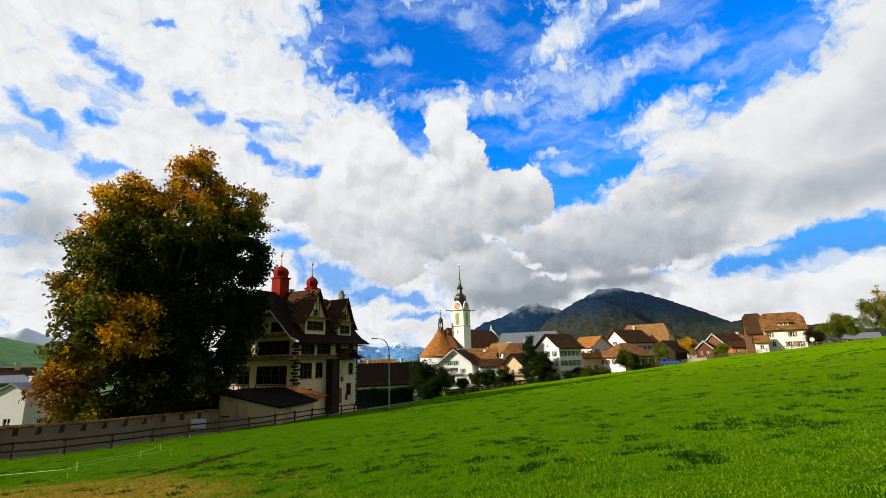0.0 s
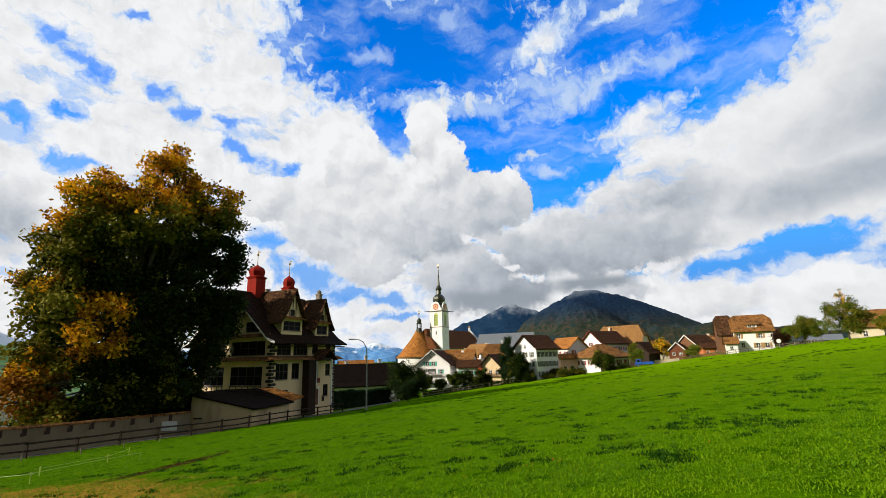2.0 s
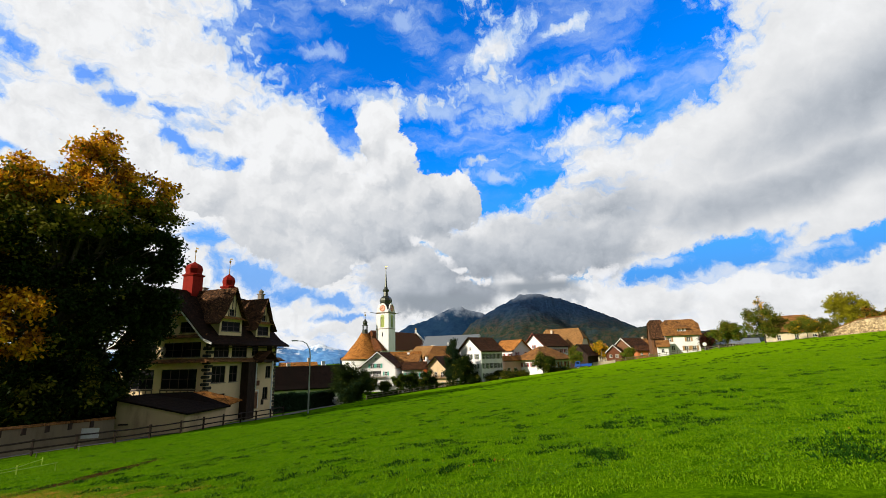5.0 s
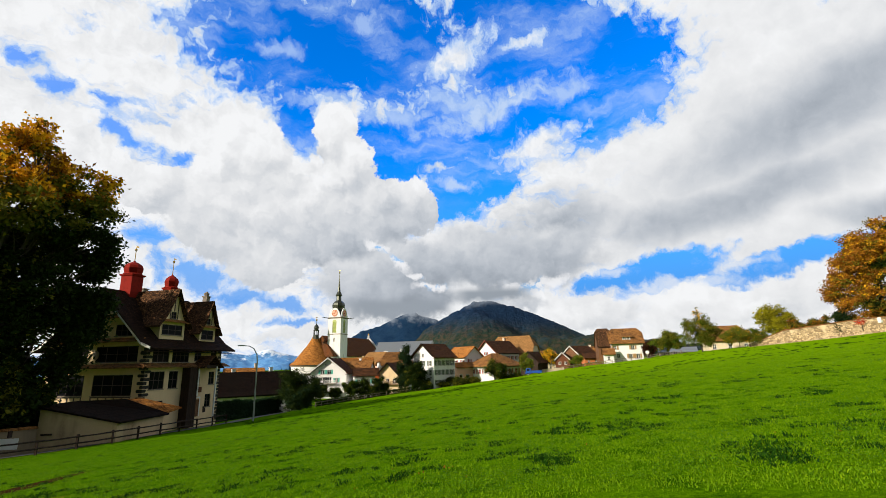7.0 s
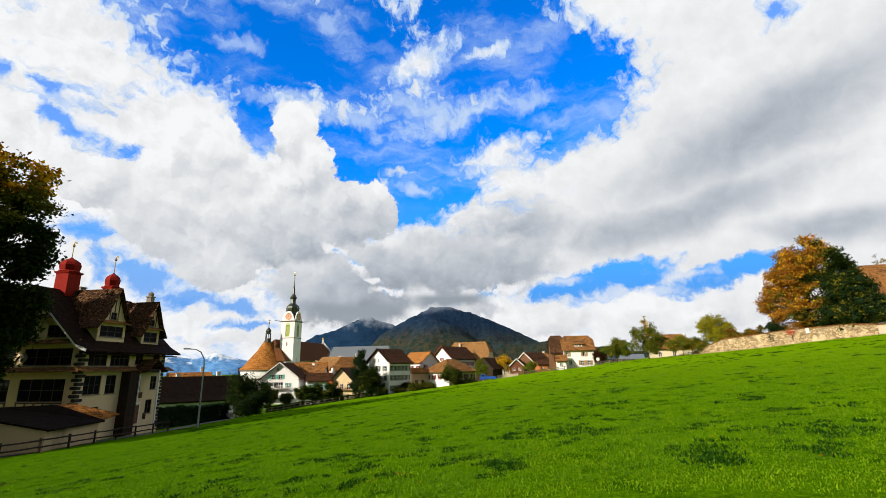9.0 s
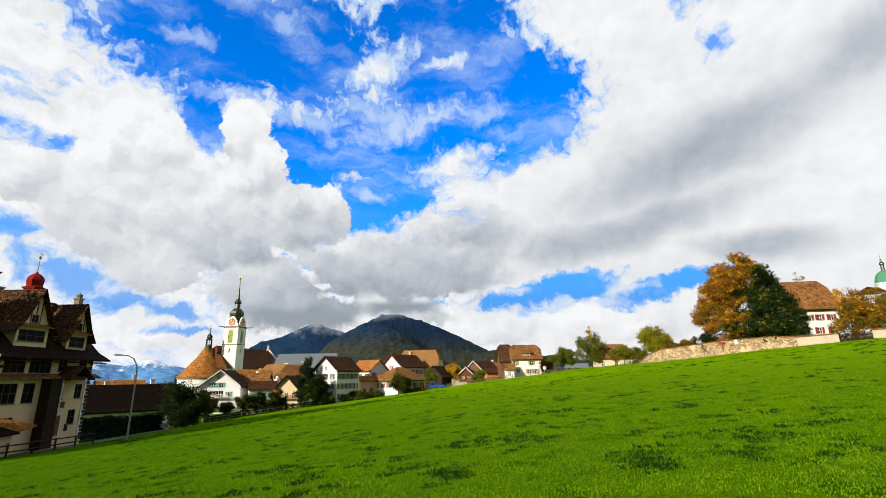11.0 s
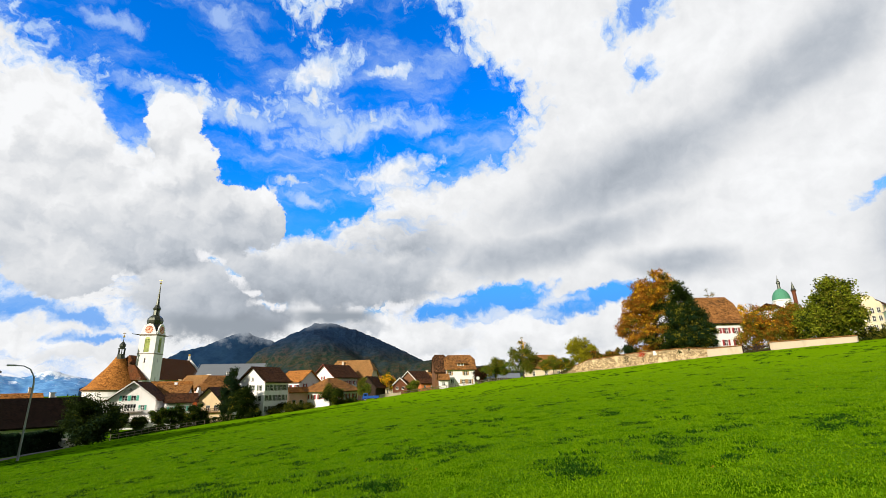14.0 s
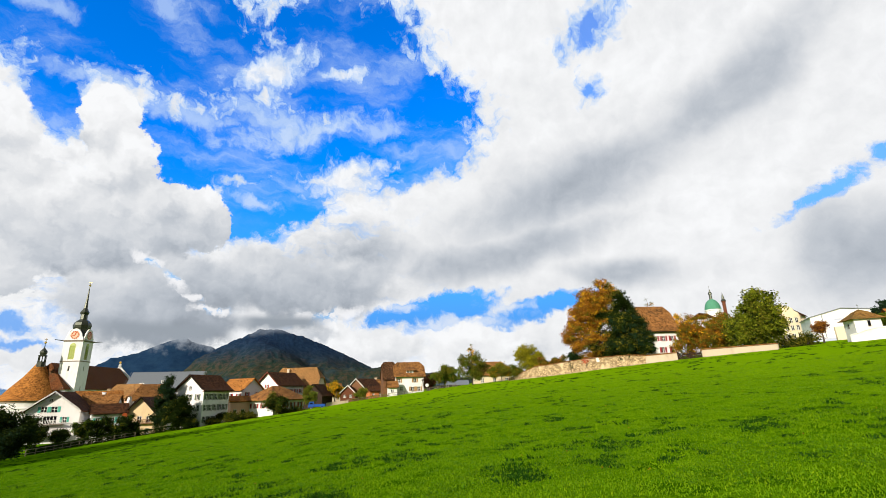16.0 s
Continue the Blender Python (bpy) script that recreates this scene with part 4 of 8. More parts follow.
def big_pick(p, r):
    """Gold on the crown's top, in one bough and along the sunny skirt; the rest dark green."""
    x, y, z = p[0] + FOOT.x, p[1] + FOOT.y, p[2] + FOOT.z - EYE
    az, el = math.degrees(math.atan2(x, y)), math.degrees(math.atan2(z, math.hypot(x, y)))
    n = noise.noise(Vector((p[0] / 2.2, p[1] / 2.2, p[2] / 2.2))) + 0.5 * noise.noise(Vector((p[0], p[1], p[2])))
    near = p[0] * math.sin(radians(-30.2)) + p[1] * math.cos(radians(-30.2)) < 1.0
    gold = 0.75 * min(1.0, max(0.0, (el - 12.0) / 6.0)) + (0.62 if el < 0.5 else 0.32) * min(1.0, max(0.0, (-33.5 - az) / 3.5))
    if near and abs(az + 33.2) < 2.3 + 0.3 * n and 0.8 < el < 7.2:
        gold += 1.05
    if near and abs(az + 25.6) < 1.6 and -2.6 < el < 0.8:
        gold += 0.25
    # shade put into the leaf colour: less gold on the right and lower crown
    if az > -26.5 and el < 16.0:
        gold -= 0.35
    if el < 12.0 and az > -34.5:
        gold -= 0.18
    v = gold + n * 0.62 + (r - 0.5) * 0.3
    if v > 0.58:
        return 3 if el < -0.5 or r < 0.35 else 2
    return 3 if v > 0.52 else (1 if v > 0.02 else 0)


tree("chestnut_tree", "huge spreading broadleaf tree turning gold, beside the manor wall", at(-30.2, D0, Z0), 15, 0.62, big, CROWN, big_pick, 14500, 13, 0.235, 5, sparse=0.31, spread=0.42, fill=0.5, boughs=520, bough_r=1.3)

# ---- the manor ----
MANOR_Z = -5.2
corner = at(-16.9, 68.0)
mx, my = Vector((math.sin(radians(28)), math.cos(radians(28)), 0)), Vector((-math.cos(radians(28)), math.sin(radians(28)), 0))
ML, MW, MH, MR = 13.2, 15.0, 9.9, 7.0
mc = corner + mx * (ML / 2) + my * (MW / 2)
DARKWIN3 = (FRAME_DARK, None, 3, 2)
DARKWIN4 = (FRAME_DARK, None, 4, 2)
DARKWIN2 = (FRAME_DARK, None, 2, 2)
manor_openings = [
    ("s", 0.9, 7.7, 3.5, 9.5, DARKWIN3), ("s", 4.0, 7.7, 6.9, 9.5, DARKWIN4), ("s", 7.9, 7.9, 9.2, 9.3, DARKWIN2), ("s", 11.0, 7.85, 12.2, 9.3, DARKWIN2),
    ("s", 0.8, 4.5, 3.1, 6.6, DARKWIN3), ("s", 3.8, 4.5, 5.3, 6.6, DARKWIN2), ("s", 8.4, 4.7, 9.3, 6.4, DARKWIN2), ("s", 11.0, 4.7, 12.1, 6.4, DARKWIN2),
    ("s", 10.6, 1.7, 11.7, 3.4, DARKWIN2), ("s", 2.2, 1.6, 3.3, 3.1, DARKWIN2),
    ("w", 0.9, 3.85, 6.2, 6.3, DARKWIN4), ("w", 7.5, 3.85, 13.4, 6.3, DARKWIN4), ("w", 7.4, 7.8, 13.7, 9.7, DARKWIN4), ("w", 1.6, 7.8, 6.2, 9.7, DARKWIN4),
    ("w", 9.9, 10.95, 12.5, 12.35, DARKWIN3), ("w", 4.8, 10.95, 7.4, 12.35, DARKWIN3),
]
manor = house("manor_house", "old cream manor with mottled tile roof and twin red turrets", pose(mc.x, mc.y, MANOR_Z, 0, 0, 62), ML, MW, MH, MR, CREAM, TILE_SHADED, manor_openings, oe=1.5, og=1.1, flare=0.45, category="manor", sunk=3)


PENT = tiles("worn_brown_pent_tiles", (0.07, 0.03, 0.012), (0.32, 0.15, 0.055), patch=0.7)


def pent(parent, x0, x1, z, out=1.0, drop=0.45, side="s", mat=None):
    bm = bmesh.new()
    if side == "s":
        y = -MW / 2
        slab(bm, [(x0, y, z + drop), (x1, y, z + drop), (x1, y - out, z), (x0, y - out, z)], 0.1)
    else:
        x = -ML / 2
        slab(bm, [(x, x0, z + drop), (x, x1, z + drop), (x - out, x1, z), (x - out, x0, z)], 0.1)
    part("pent_roof", bm, mat or PENT, parent)


pent(manor, -ML / 2 - 0.8, ML / 2 + 0.8, 7.15)
pent(manor, -MW / 2 - 0.8, MW / 2 + 0.8, 7.15, side="w")
pent(manor, -MW / 2 + 0.4, MW / 2 - 0.4, 10.25, 0.8, side="w")
pent(manor, -3.8, 3.8, 13.2, 0.7, side="w")
# half-timber strip below the wide ground-floor windows
for y0, y1 in ((-5.9, 0.0), (1.3, 6.6)):
    bm = boxes((-ML / 2 - 0.06, -ML / 2 - 0.005, y0, y1, 3.62, 3.82), (-ML / 2 - 0.06, -ML / 2 - 0.005, y0, y1, 2.72, 2.86))
    for i in range(6):
        y = y0 + 0.08 + (y1 - y0 - 0.16) * i / 5
        box(bm, -ML / 2 - 0.055, -ML / 2 - 0.005, y - 0.07, y + 0.07, 2.86, 3.62)
    part("timber_frame", bm, FRAME_DARK, manor)
# painted corner blocks
QUOIN = paint("dark_grey_painted_block", (0.035, 0.032, 0.03), 0.8)


def quoin(along, out, start, w, z, h):
    """A painted block whose inner end is scalloped, on the wall that runs along from start and faces out."""
    bm = bmesh.new()
    edge = [(0.0, 0.0), (w * 0.8, 0.0)] + [(w * (0.8 + 0.2 * math.sin(math.pi * k / 6)) - 0.06 * (k == 3), h * k / 6) for k in range(1, 6)] + [(w * 0.8, h), (0.0, h)]
    near = [bm.verts.new(start + along * u + out * 0.035 + Vector((0, 0, z + v))) for u, v in edge]
    far = [bm.verts.new(start + along * u - out * 0.002 + Vector((0, 0, z + v))) for u, v in edge]
    bm.faces.new(near)
    for k in range(len(edge)):
        j = (k + 1) % len(edge)
        bm.faces.new((near[k], far[k], far[j], near[j]))
    part("quoin", bm, QUOIN, manor)


for i in range(22):
    z = -0.2 + i * 0.44
    w = 0.95 if i % 2 else 0.5
    quoin(Vector((1, 0, 0)), Vector((0, -1, 0)), Vector((-ML / 2, -MW / 2, 0)), w, z, 0.36)
    quoin(Vector((-1, 0, 0)), Vector((0, -1, 0)), Vector((ML / 2, -MW / 2, 0)), w * 0.8, z, 0.36)
    quoin(Vector((0, 1, 0)), Vector((-1, 0, 0)), Vector((-ML / 2, -MW / 2 + 0.003, 0)), 1.45 - w, z, 0.36)
# white bargeboards along the left gable
for s in (-1, 1):
    k = MR / (MW / 2)
    bm = bmesh.new()
    pts = [(s * (MW / 2 + 1.45), MH - 0.55), (s * (MW / 2), MH + 0.02), (s * 3.6, MH + MR - 3.6 * k + 0.02), (0.0, MH + MR + 0.05)]
    for (ya, za), (yb, zb) in zip(pts, pts[1:]):
        x0, x1 = -ML / 2 - 1.16, -ML / 2 - 1.08
        vs = [bm.verts.new(q) for q in ((x0, ya, za - 0.14), (x0, yb, zb - 0.14), (x0, yb, zb + 0.16), (x0, ya, za + 0.16), (x1, ya, za - 0.14), (x1, yb, zb - 0.14), (x1, yb, zb + 0.16), (x1, ya, za + 0.16))]
        for f in ((0, 1, 2, 3), (7, 6, 5, 4), (0, 4, 5, 1), (1, 5, 6, 2), (2, 6, 7, 3), (3, 7, 4, 0)):
            bm.faces.new([vs[i] for i in f])
    part("bargeboard", bm, FRAME_WHITE, manor, "white curved bargeboard")


def gabled_dormer(parent, u0, u1, zb, zw, za, y0, depth, lights, roof_drop=0.0):
    """A tall wall dormer with its own steep roof, ridge running back into the main roof."""
    x0, x1 = u0 - ML / 2, u1 - ML / 2
    xm, hw = (x0 + x1) / 2, (x1 - x0) / 2
    bm = bmesh.new()
    k = (za - zw) / hw
    hole = (0.35, zw - zb - 1.75, 2 * hw - 0.35, zw - zb - 0.45)
    attic = (hw - 0.45, zw - zb + 0.35, hw + 0.45, zw - zb + 1.25)
    o = Vector((x0, y0, zb))
    wall_face(bm, o, Vector((1, 0, 0)), Vector((0, -1, 0)), 2 * hw, za - zb, [(-k, 1, zw - zb), (k, 1, zw - zb + 2 * k * hw)], [hole, attic])
    for x, n in ((x0, -1), (x1, 1)):
        q = [bm.verts.new(p) for p in ((x, y0, zb), (x, y0, zw), (x, y0 + depth, zw), (x, y0 + depth, zb))]
        bm.faces.new(q if n < 0 else q[::-1])
    d = part("dormer", bm, CREAM, parent, recalc=False)
    for h, n in ((hole, lights), (attic, 2)):
        window(d, o, Vector((1, 0, 0)), Vector((0, -1, 0)), h, (FRAME_DARK, None, n, 2))
    bm = bmesh.new()
    for s in (-1, 1):
        e = hw + 0.75
        slab(bm, [(xm + s * e, y0 - 0.7, za - k * e * 0.86), (xm + s * e * 0.6, y0 - 0.7, za - k * e * 0.6), (xm, y0 - 0.7, za + 0.15), (xm, y0 + depth, za + 0.15), (xm + s * e * 0.6, y0 + depth, za - k * e * 0.6), (xm + s * e, y0 + depth, za - k * e * 0.86)], 0.18)
    part("dormer_roof", bm, TILE_MOTTLED, parent)
    bm = bmesh.new()
    slab(bm, [(x0 - 0.3, y0, zw + 0.25), (x1 + 0.3, y0, zw + 0.25), (x1 + 0.3, y0 - 0.65, zw - 0.1), (x0 - 0.3, y0 - 0.65, zw - 0.1)], 0.08)
    part("pent_roof", bm, TILE_BROWN, parent)
    bs = [(xm - 0.07, xm + 0.07, y0 - 0.05, y0 - 0.003, zw + 1.3, za - 0.5)]
    for s in (-1, 1):
        bs.append((xm + s * 0.62 - 0.06, xm + s * 0.62 + 0.06, y0 - 0.05, y0 - 0.003, zw + 0.3, za - 1.35))
    part("timber_frame", boxes(*bs), FRAME_DARK, parent)


gabled_dormer(manor, 2.0, 6.1, 9.9, 12.9, 17.0, -MW / 2 + 0.5, 7.0, 3)
gabled_dormer(manor, 9.0, 12.1, 9.9, 12.6, 16.2, -MW / 2 + 0.5, 7.0, 2)


def turret(parent, x, y, z0, zc, zd, zt, w):
    """A square red turret with an onion roof, knob and vane."""
    r = w / math.sqrt(2)
    bm = bmesh.new()
    lathe(bm, [(r, z0), (r, zc - 0.25), (r * 1.12, zc - 0.2), (r * 1.24, zc), (r * 1.1, zc + 0.06)], 4, x, y, 45)
    t = part("turret", bm, COPPER_RED, parent, "red metal-clad turret")
    bm = bmesh.new()
    h = zd - zc
    lathe(bm, [(r * 0.98, zc + 0.05), (r * 0.86, zc + h * 0.12), (r * 0.94, zc + h * 0.32), (r * 0.98, zc + h * 0.48), (r * 0.85, zc + h * 0.68), (r * 0.5, zc + h * 0.86), (r * 0.18, zc + h * 0.96), (0.07, zd + 0.1)], 8, x, y, 22.5)
    part("onion_roof", bm, COPPER_RED, t)
    bm = bmesh.new()
    lathe(bm, [(0.06, zd), (0.04, zt - 0.9), (0.16, zt - 0.72), (0.16, zt - 0.55), (0.03, zt - 0.42), (0.02, zt)], 8, x, y)
    box(bm, x - 0.02, x + 0.4, y - 0.015, y + 0.015, zt - 0.3, zt - 0.1)
    part("finial", bm, GOLD, t, "gilt ball finial with vane")


turret(manor, -3.0, 0.0, 15.0, 19.4, 21.3, 23.6, 1.8)
turret(manor, 3.8, 0.0, 15.0, 18.6, 20.6, 23.3, 1.45)
bm = boxes((5.0, 5.7, -5.4, -4.7, 14.5, 17.2), (4.9, 5.8, -5.5, -4.6, 17.2, 17.35))
lathe(bm, [(0.32, 17.35), (0.4, 17.75), (0.22, 17.9), (0.0, 18.1)], 8, 5.35, -5.05)
part("chimney", bm, STONE, manor)
part("chimney", boxes((-0.4, 0.4, 0.6, 1.3, 15.6, 17.9), (-0.5, 0.5, 0.5, 1.4, 17.9, 18.05)), STONE, manor)
part("chimney", boxes((1.2, 1.8, -1.6, -1.0, 14.6, 17.4), (1.1, 1.9, -1.7, -0.9, 17.4, 17.52)), STONE, manor)
# timber stair tower with a little gable, white downpipes and door
bay = part("stair_bay", boxes((-0.6, 0.95, -MW / 2 - 1.2, -MW / 2 - 0.002, -0.5, 7.0)), WOOD_DARK, manor, "dark boarded stair bay")
for i in range(5):
    x = -0.58 + i * 0.31
    part("board", boxes((x, x + 0.25, -MW / 2 - 1.23, -MW / 2 - 1.2, -0.5, 7.0)), WOOD_DARK, bay)
bm = bmesh.new()
for s in (-1, 1):
    slab(bm, [(2.6, -MW / 2 - 2.3, 8.55), (2.6, -MW / 2, 8.55), (2.6 + s * 1.9, -MW / 2, 7.0), (2.6 + s * 1.9, -MW / 2 - 2.3, 7.0)], 0.14)
part("porch_roof", bm, TILE_MOTTLED, manor)
part("porch_gable", boxes((1.6, 3.6, -MW / 2 - 1.9, -MW / 2 - 1.8, 6.9, 7.3)), WOOD_DARK, manor)
part("porch_post", boxes((3.4, 3.56, -MW / 2 - 2.0, -MW / 2 - 1.84, -0.6, 7.1)), FRAME_WHITE, manor, "white porch post")
part("downpipe", boxes((0.86, 0.96, -MW / 2 - 1.36, -MW / 2 - 1.24, 3.4, 6.9)), FRAME_WHITE, manor, "pale downpipe")
door = part("door", boxes((2.0, 2.9, -MW / 2 - 0.06, -MW / 2 - 0.004, 0.6, 2.8)), WOOD_BROWN, manor)
part("door_frame", boxes((1.85, 2.0, -MW / 2 - 0.09, -MW / 2 - 0.004, 0.6, 3.0), (2.9, 3.05, -MW / 2 - 0.09, -MW / 2 - 0.004, 0.6, 3.0), (1.85, 3.05, -MW / 2 - 0.09, -MW / 2 - 0.005, 3.0, 3.15)), FRAME_WHITE, door)
part("wall_panel", boxes((1.3, 3.2, -MW / 2 - 0.05, -MW / 2 - 0.002, 3.7, 4.4)), WOOD_RED, manor, "red-brown timber panel below a window")
part("notice_board", boxes((3.75, 4.25, -MW / 2 - 0.06, -MW / 2 - 0.003, 1.0, 1.8)), WOOD_DARK, manor)
bm = bmesh.new()
lathe(bm, [(0.0, -0.02), (0.5, -0.02), (0.55, 0.05), (0.3, 0.12), (0.0, 0.14)], 10)
for v in bm.verts:
    x, y, z = v.co
    v.co = (-ML / 2 - 0.02 - z, 0.0 + x * 0.9, 8.7 + y * 1.1)
part("relief", bm, STONE, manor, "carved stone relief on the gable wall")

# ---- shed, walls and fence in front of the manor ----
n_, l_, r_ = at(-18.6, 57.0), at(-24.5, 60.5), at(-14.8, 63.5)
ua, ub = (l_ - n_), (r_ - n_)
ZB, ZLO, ZHI = -6.6, -3.25, -1.75
shed = thing("shed", "old plastered lean-to shed with a dark mossy tile roof", "shed", Matrix.Translation((n_.x, n_.y, ZB)))


def shed_pt(a, b, z):
    q = ua * a + ub * b
    return (q.x, q.y, z - ZB)


bm = bmesh.new()
quad = lambda pts: bm.faces.new([bm.verts.new(q) for q in pts])
quad([shed_pt(1, 0, ZB), shed_pt(0, 0, ZB), shed_pt(0, 0, ZLO), shed_pt(1, 0, ZHI)])
quad([shed_pt(0, 0, ZB), shed_pt(0, 1, ZB), shed_pt(0, 1, ZLO), shed_pt(0, 0, ZLO)])
quad([shed_pt(0, 1, ZB), shed_pt(1, 1, ZB), shed_pt(1, 1, ZHI), shed_pt(0, 1, ZLO)])
quad([shed_pt(1, 1, ZB), shed_pt(1, 0, ZB), shed_pt(1, 0, ZHI), shed_pt(1, 1, ZHI)])
part("wall", bm, OLDWALL, shed, recalc=False)
bm = bmesh.new()
slab(bm, [shed_pt(-0.06, -0.04, ZLO + 0.1), shed_pt(-0.06, 1.04, ZLO + 0.1), shed_pt(0.62, 1.04, ZHI + 0.28), shed_pt(1.05, 0.6, ZHI + 0.35), shed_pt(1.05, -0.04, ZHI + 0.25)], 0.16)
part("roof", bm, TILE_BLACK, shed)
bm = bmesh.new()
slab(bm, [shed_pt(0.02, 1.05, ZLO + 0.12), shed_pt(-0.12, 1.26, ZLO + 0.62), shed_pt(0.5, 1.26, ZHI + 0.2), shed_pt(0.62, 1.05, ZHI + 0.26)], 0.14)
part("side_roof", bm, TILE_ORANGE, shed, "orange tile side roof")
part("vent", boxes((ua.x * 0.85 - 0.5, ua.x * 0.85 + 0.4, ua.y * 0.85 - 0.35, ua.y * 0.85 - 0.25, 2.45, 2.6)), WOOD_DARK, shed)


def run_wall(name, label, pts, thick, height_fn, mat, base_fn, coping=None, category="wall", kind="structure", steps=14):
    """A wall along a line of ground points, its foot on the ground, with a coping."""
    ob = thing(name, label, category, Matrix.Identity(4), kind=kind)
    bm, bc = bmesh.new(), bmesh.new()
    line = []
    for a, b in zip(pts, pts[1:]):
        for i in range(steps):
            line.append(a.lerp(b, i / steps))
    line.append(pts[-1])
    n = len(line)
    rings, caps = [], []
    for i, p in enumerate(line):
        d = (line[min(i + 1, n - 1)] - line[max(i - 1, 0)]).normalized()
        s = Vector((-d.y, d.x, 0)) * thick / 2
        g, h = base_fn(p), height_fn(i / (n - 1))
        rings.append([bm.verts.new((q.x, q.y, z)) for q, z in ((p - s, g - 0.8), (p + s, g - 0.8), (p + s, g + h), (p - s, g + h))])
        s2 = s * 1.5
        caps.append([bc.verts.new((q.x, q.y, z)) for q, z in ((p - s2, g + h - 0.02), (p + s2, g + h - 0.02), (p + s2, g + h + 0.08), (p, g + h + 0.22), (p - s2, g + h + 0.08))])
    for rr, b_ in ((rings, bm), (caps, bc)):
        k = len(rr[0])
        for a, b in zip(rr, rr[1:]):
            for j in range(k):
                b_.faces.new((a[j], a[(j + 1) % k], b[(j + 1) % k], b[j]))
        b_.faces.new(rr[0])
        b_.faces.new(rr[-1][::-1])
    part("wall_body", bm, mat, ob)
    if coping:
        part("coping", bc, coping, ob)
    else:
        bc.free()
    return ob


ground_at = lambda p: lie(p.x, p.y)
# darker old plaster: stains, and the wall's shade put into its colour
SHADED_PLASTER = plaster("stained_shaded_plaster", (0.25, 0.19, 0.12), (0.05, 0.035, 0.02), 1.0)
garden = run_wall("garden_wall", "weathered plastered garden wall with a brown tile coping", [at(-50, 51), at(-42, 52), at(-33, 55), at(-24.6, 60)], 0.4, lambda f: 2.15, SHADED_PLASTER, ground_at, TILE_BROWN)
for i in range(14):
    p = at(-47 + i * 1.6, 51.2 + max(0, (i - 4) * 0.66))
    g = lie(p.x, p.y)
    part("bracket", boxes((p.x - 0.05, p.x + 0.05, p.y - 0.42, p.y + 0.1, g + 1.55, g + 2.1)), WOOD_DARK, garden)
p = at(-26.2, 58.0)
tagged(part("board", boxes((p.x - 0.75, p.x + 0.75, p.y - 0.3, p.y - 0.24, lie(p.x, p.y) + 0.6, lie(p.x, p.y) + 1.5)), FRAME_WHITE), "white board standing against the garden wall", "board")


def rail_fence(label, pts, spacing, post_h, rails, mat, r=0.05, post_w=0.12):
    ob = thing("fence", label, "fence", Matrix.Identity(4))
    line = [Vector(p) for p in pts]
    lens = [(b - a).length for a, b in zip(line, line[1:])]
    n = max(2, int(sum(lens) / spacing))
    where = []
    for i in range(n + 1):
        s = sum(lens) * i / n
        j = 0
        while j < len(lens) - 1 and s > lens[j]:
            s -= lens[j]
            j += 1
        p = line[j].lerp(line[j + 1], min(1, s / lens[j]))
        where.append(Vector((p.x, p.y, lie(p.x, p.y))))
    for p in where:
        h = post_h * random.uniform(0.94, 1.08)
        bm = boxes((-post_w / 2, post_w / 2, -post_w / 2, post_w / 2, -0.4, h))
        for v in bm.verts:
            v.co += p + Vector((random.uniform(-0.04, 0.04) if v.co.z > 0 else 0, 0, 0))
        part("post", bm, mat, ob)
    for hz in rails:
        for a, b in zip(where, where[1:]):
            bm = bmesh.new()
            up = Vector((0, -0.1, hz + random.uniform(-0.03, 0.03)))
            tube(bm, [a + up - (b - a) * 0.03, (a + b) / 2 + up + Vector((0, 0, random.uniform(-0.04, 0.02))), b + up + (b - a) * 0.03], [r, r * 0.9, r], 6)
            part("rail", bm, mat, ob)
    return ob


rail_fence("weathered wooden post-and-rail fence along the lane", [at(-52, 44), at(-42, 46), at(-33, 48.0), at(-24, 52.2), at(-18.6, 55.4), at(-15.0, 59.8), at(-9, 70)], 3.0, 1.15, (0.5, 1.05), WOOD_DARK, 0.075, 0.14)
rail_fence("low thin stock fence at the meadow's edge", [at(-46, 42.5), at(-38, 43), at(-33, 44), at(-27, 48)], 3.2, 0.55, (0.5,), WOOD_GREY, 0.016, 0.05)
CORD = paint("yellow_green_cord", (0.26, 0.38, 0.03))
rail_fence("thin yellow-green electric fence cord on slim stakes", [at(-47, 26.5), at(-36, 22.2), at(-32.5, 24), at(-28.5, 27)], 5.5, 0.38, (0.33,), CORD, 0.014, 0.022)
rail_fence("second yellow-green fence cord strung to the lane", [at(-36, 26.5), at(-32.7, 25.5), at(-29.5, 35.6)], 5.5, 0.38, (0.33,), CORD, 0.014, 0.022)

# lane between the fence and the houses
def strip(name, label, pts, width, mat, lift, category):
    verts, faces = [], []
    line = []
    for a, b in zip(pts, pts[1:]):
        line += [a.lerp(b, i / 16) for i in range(16)]
    line.append(pts[-1])
    for i, p in enumerate(line):
        d = (line[min(i + 1, len(line) - 1)] - line[max(i - 1, 0)]).normalized()
        s = Vector((-d.y, d.x, 0))
        for k in range(5):
            q = p + s * width * (k / 4 - 0.5)
            verts.append((q.x, q.y, lie(q.x, q.y) + lift))
    for i in range(len(line) - 1):
        for k in range(4):
            a = i * 5 + k
            faces.append((a, a + 5, a + 6, a + 1))
    ob = raw(name, verts, faces, [mat])
    return tagged(ob, label, category, kind="structure")


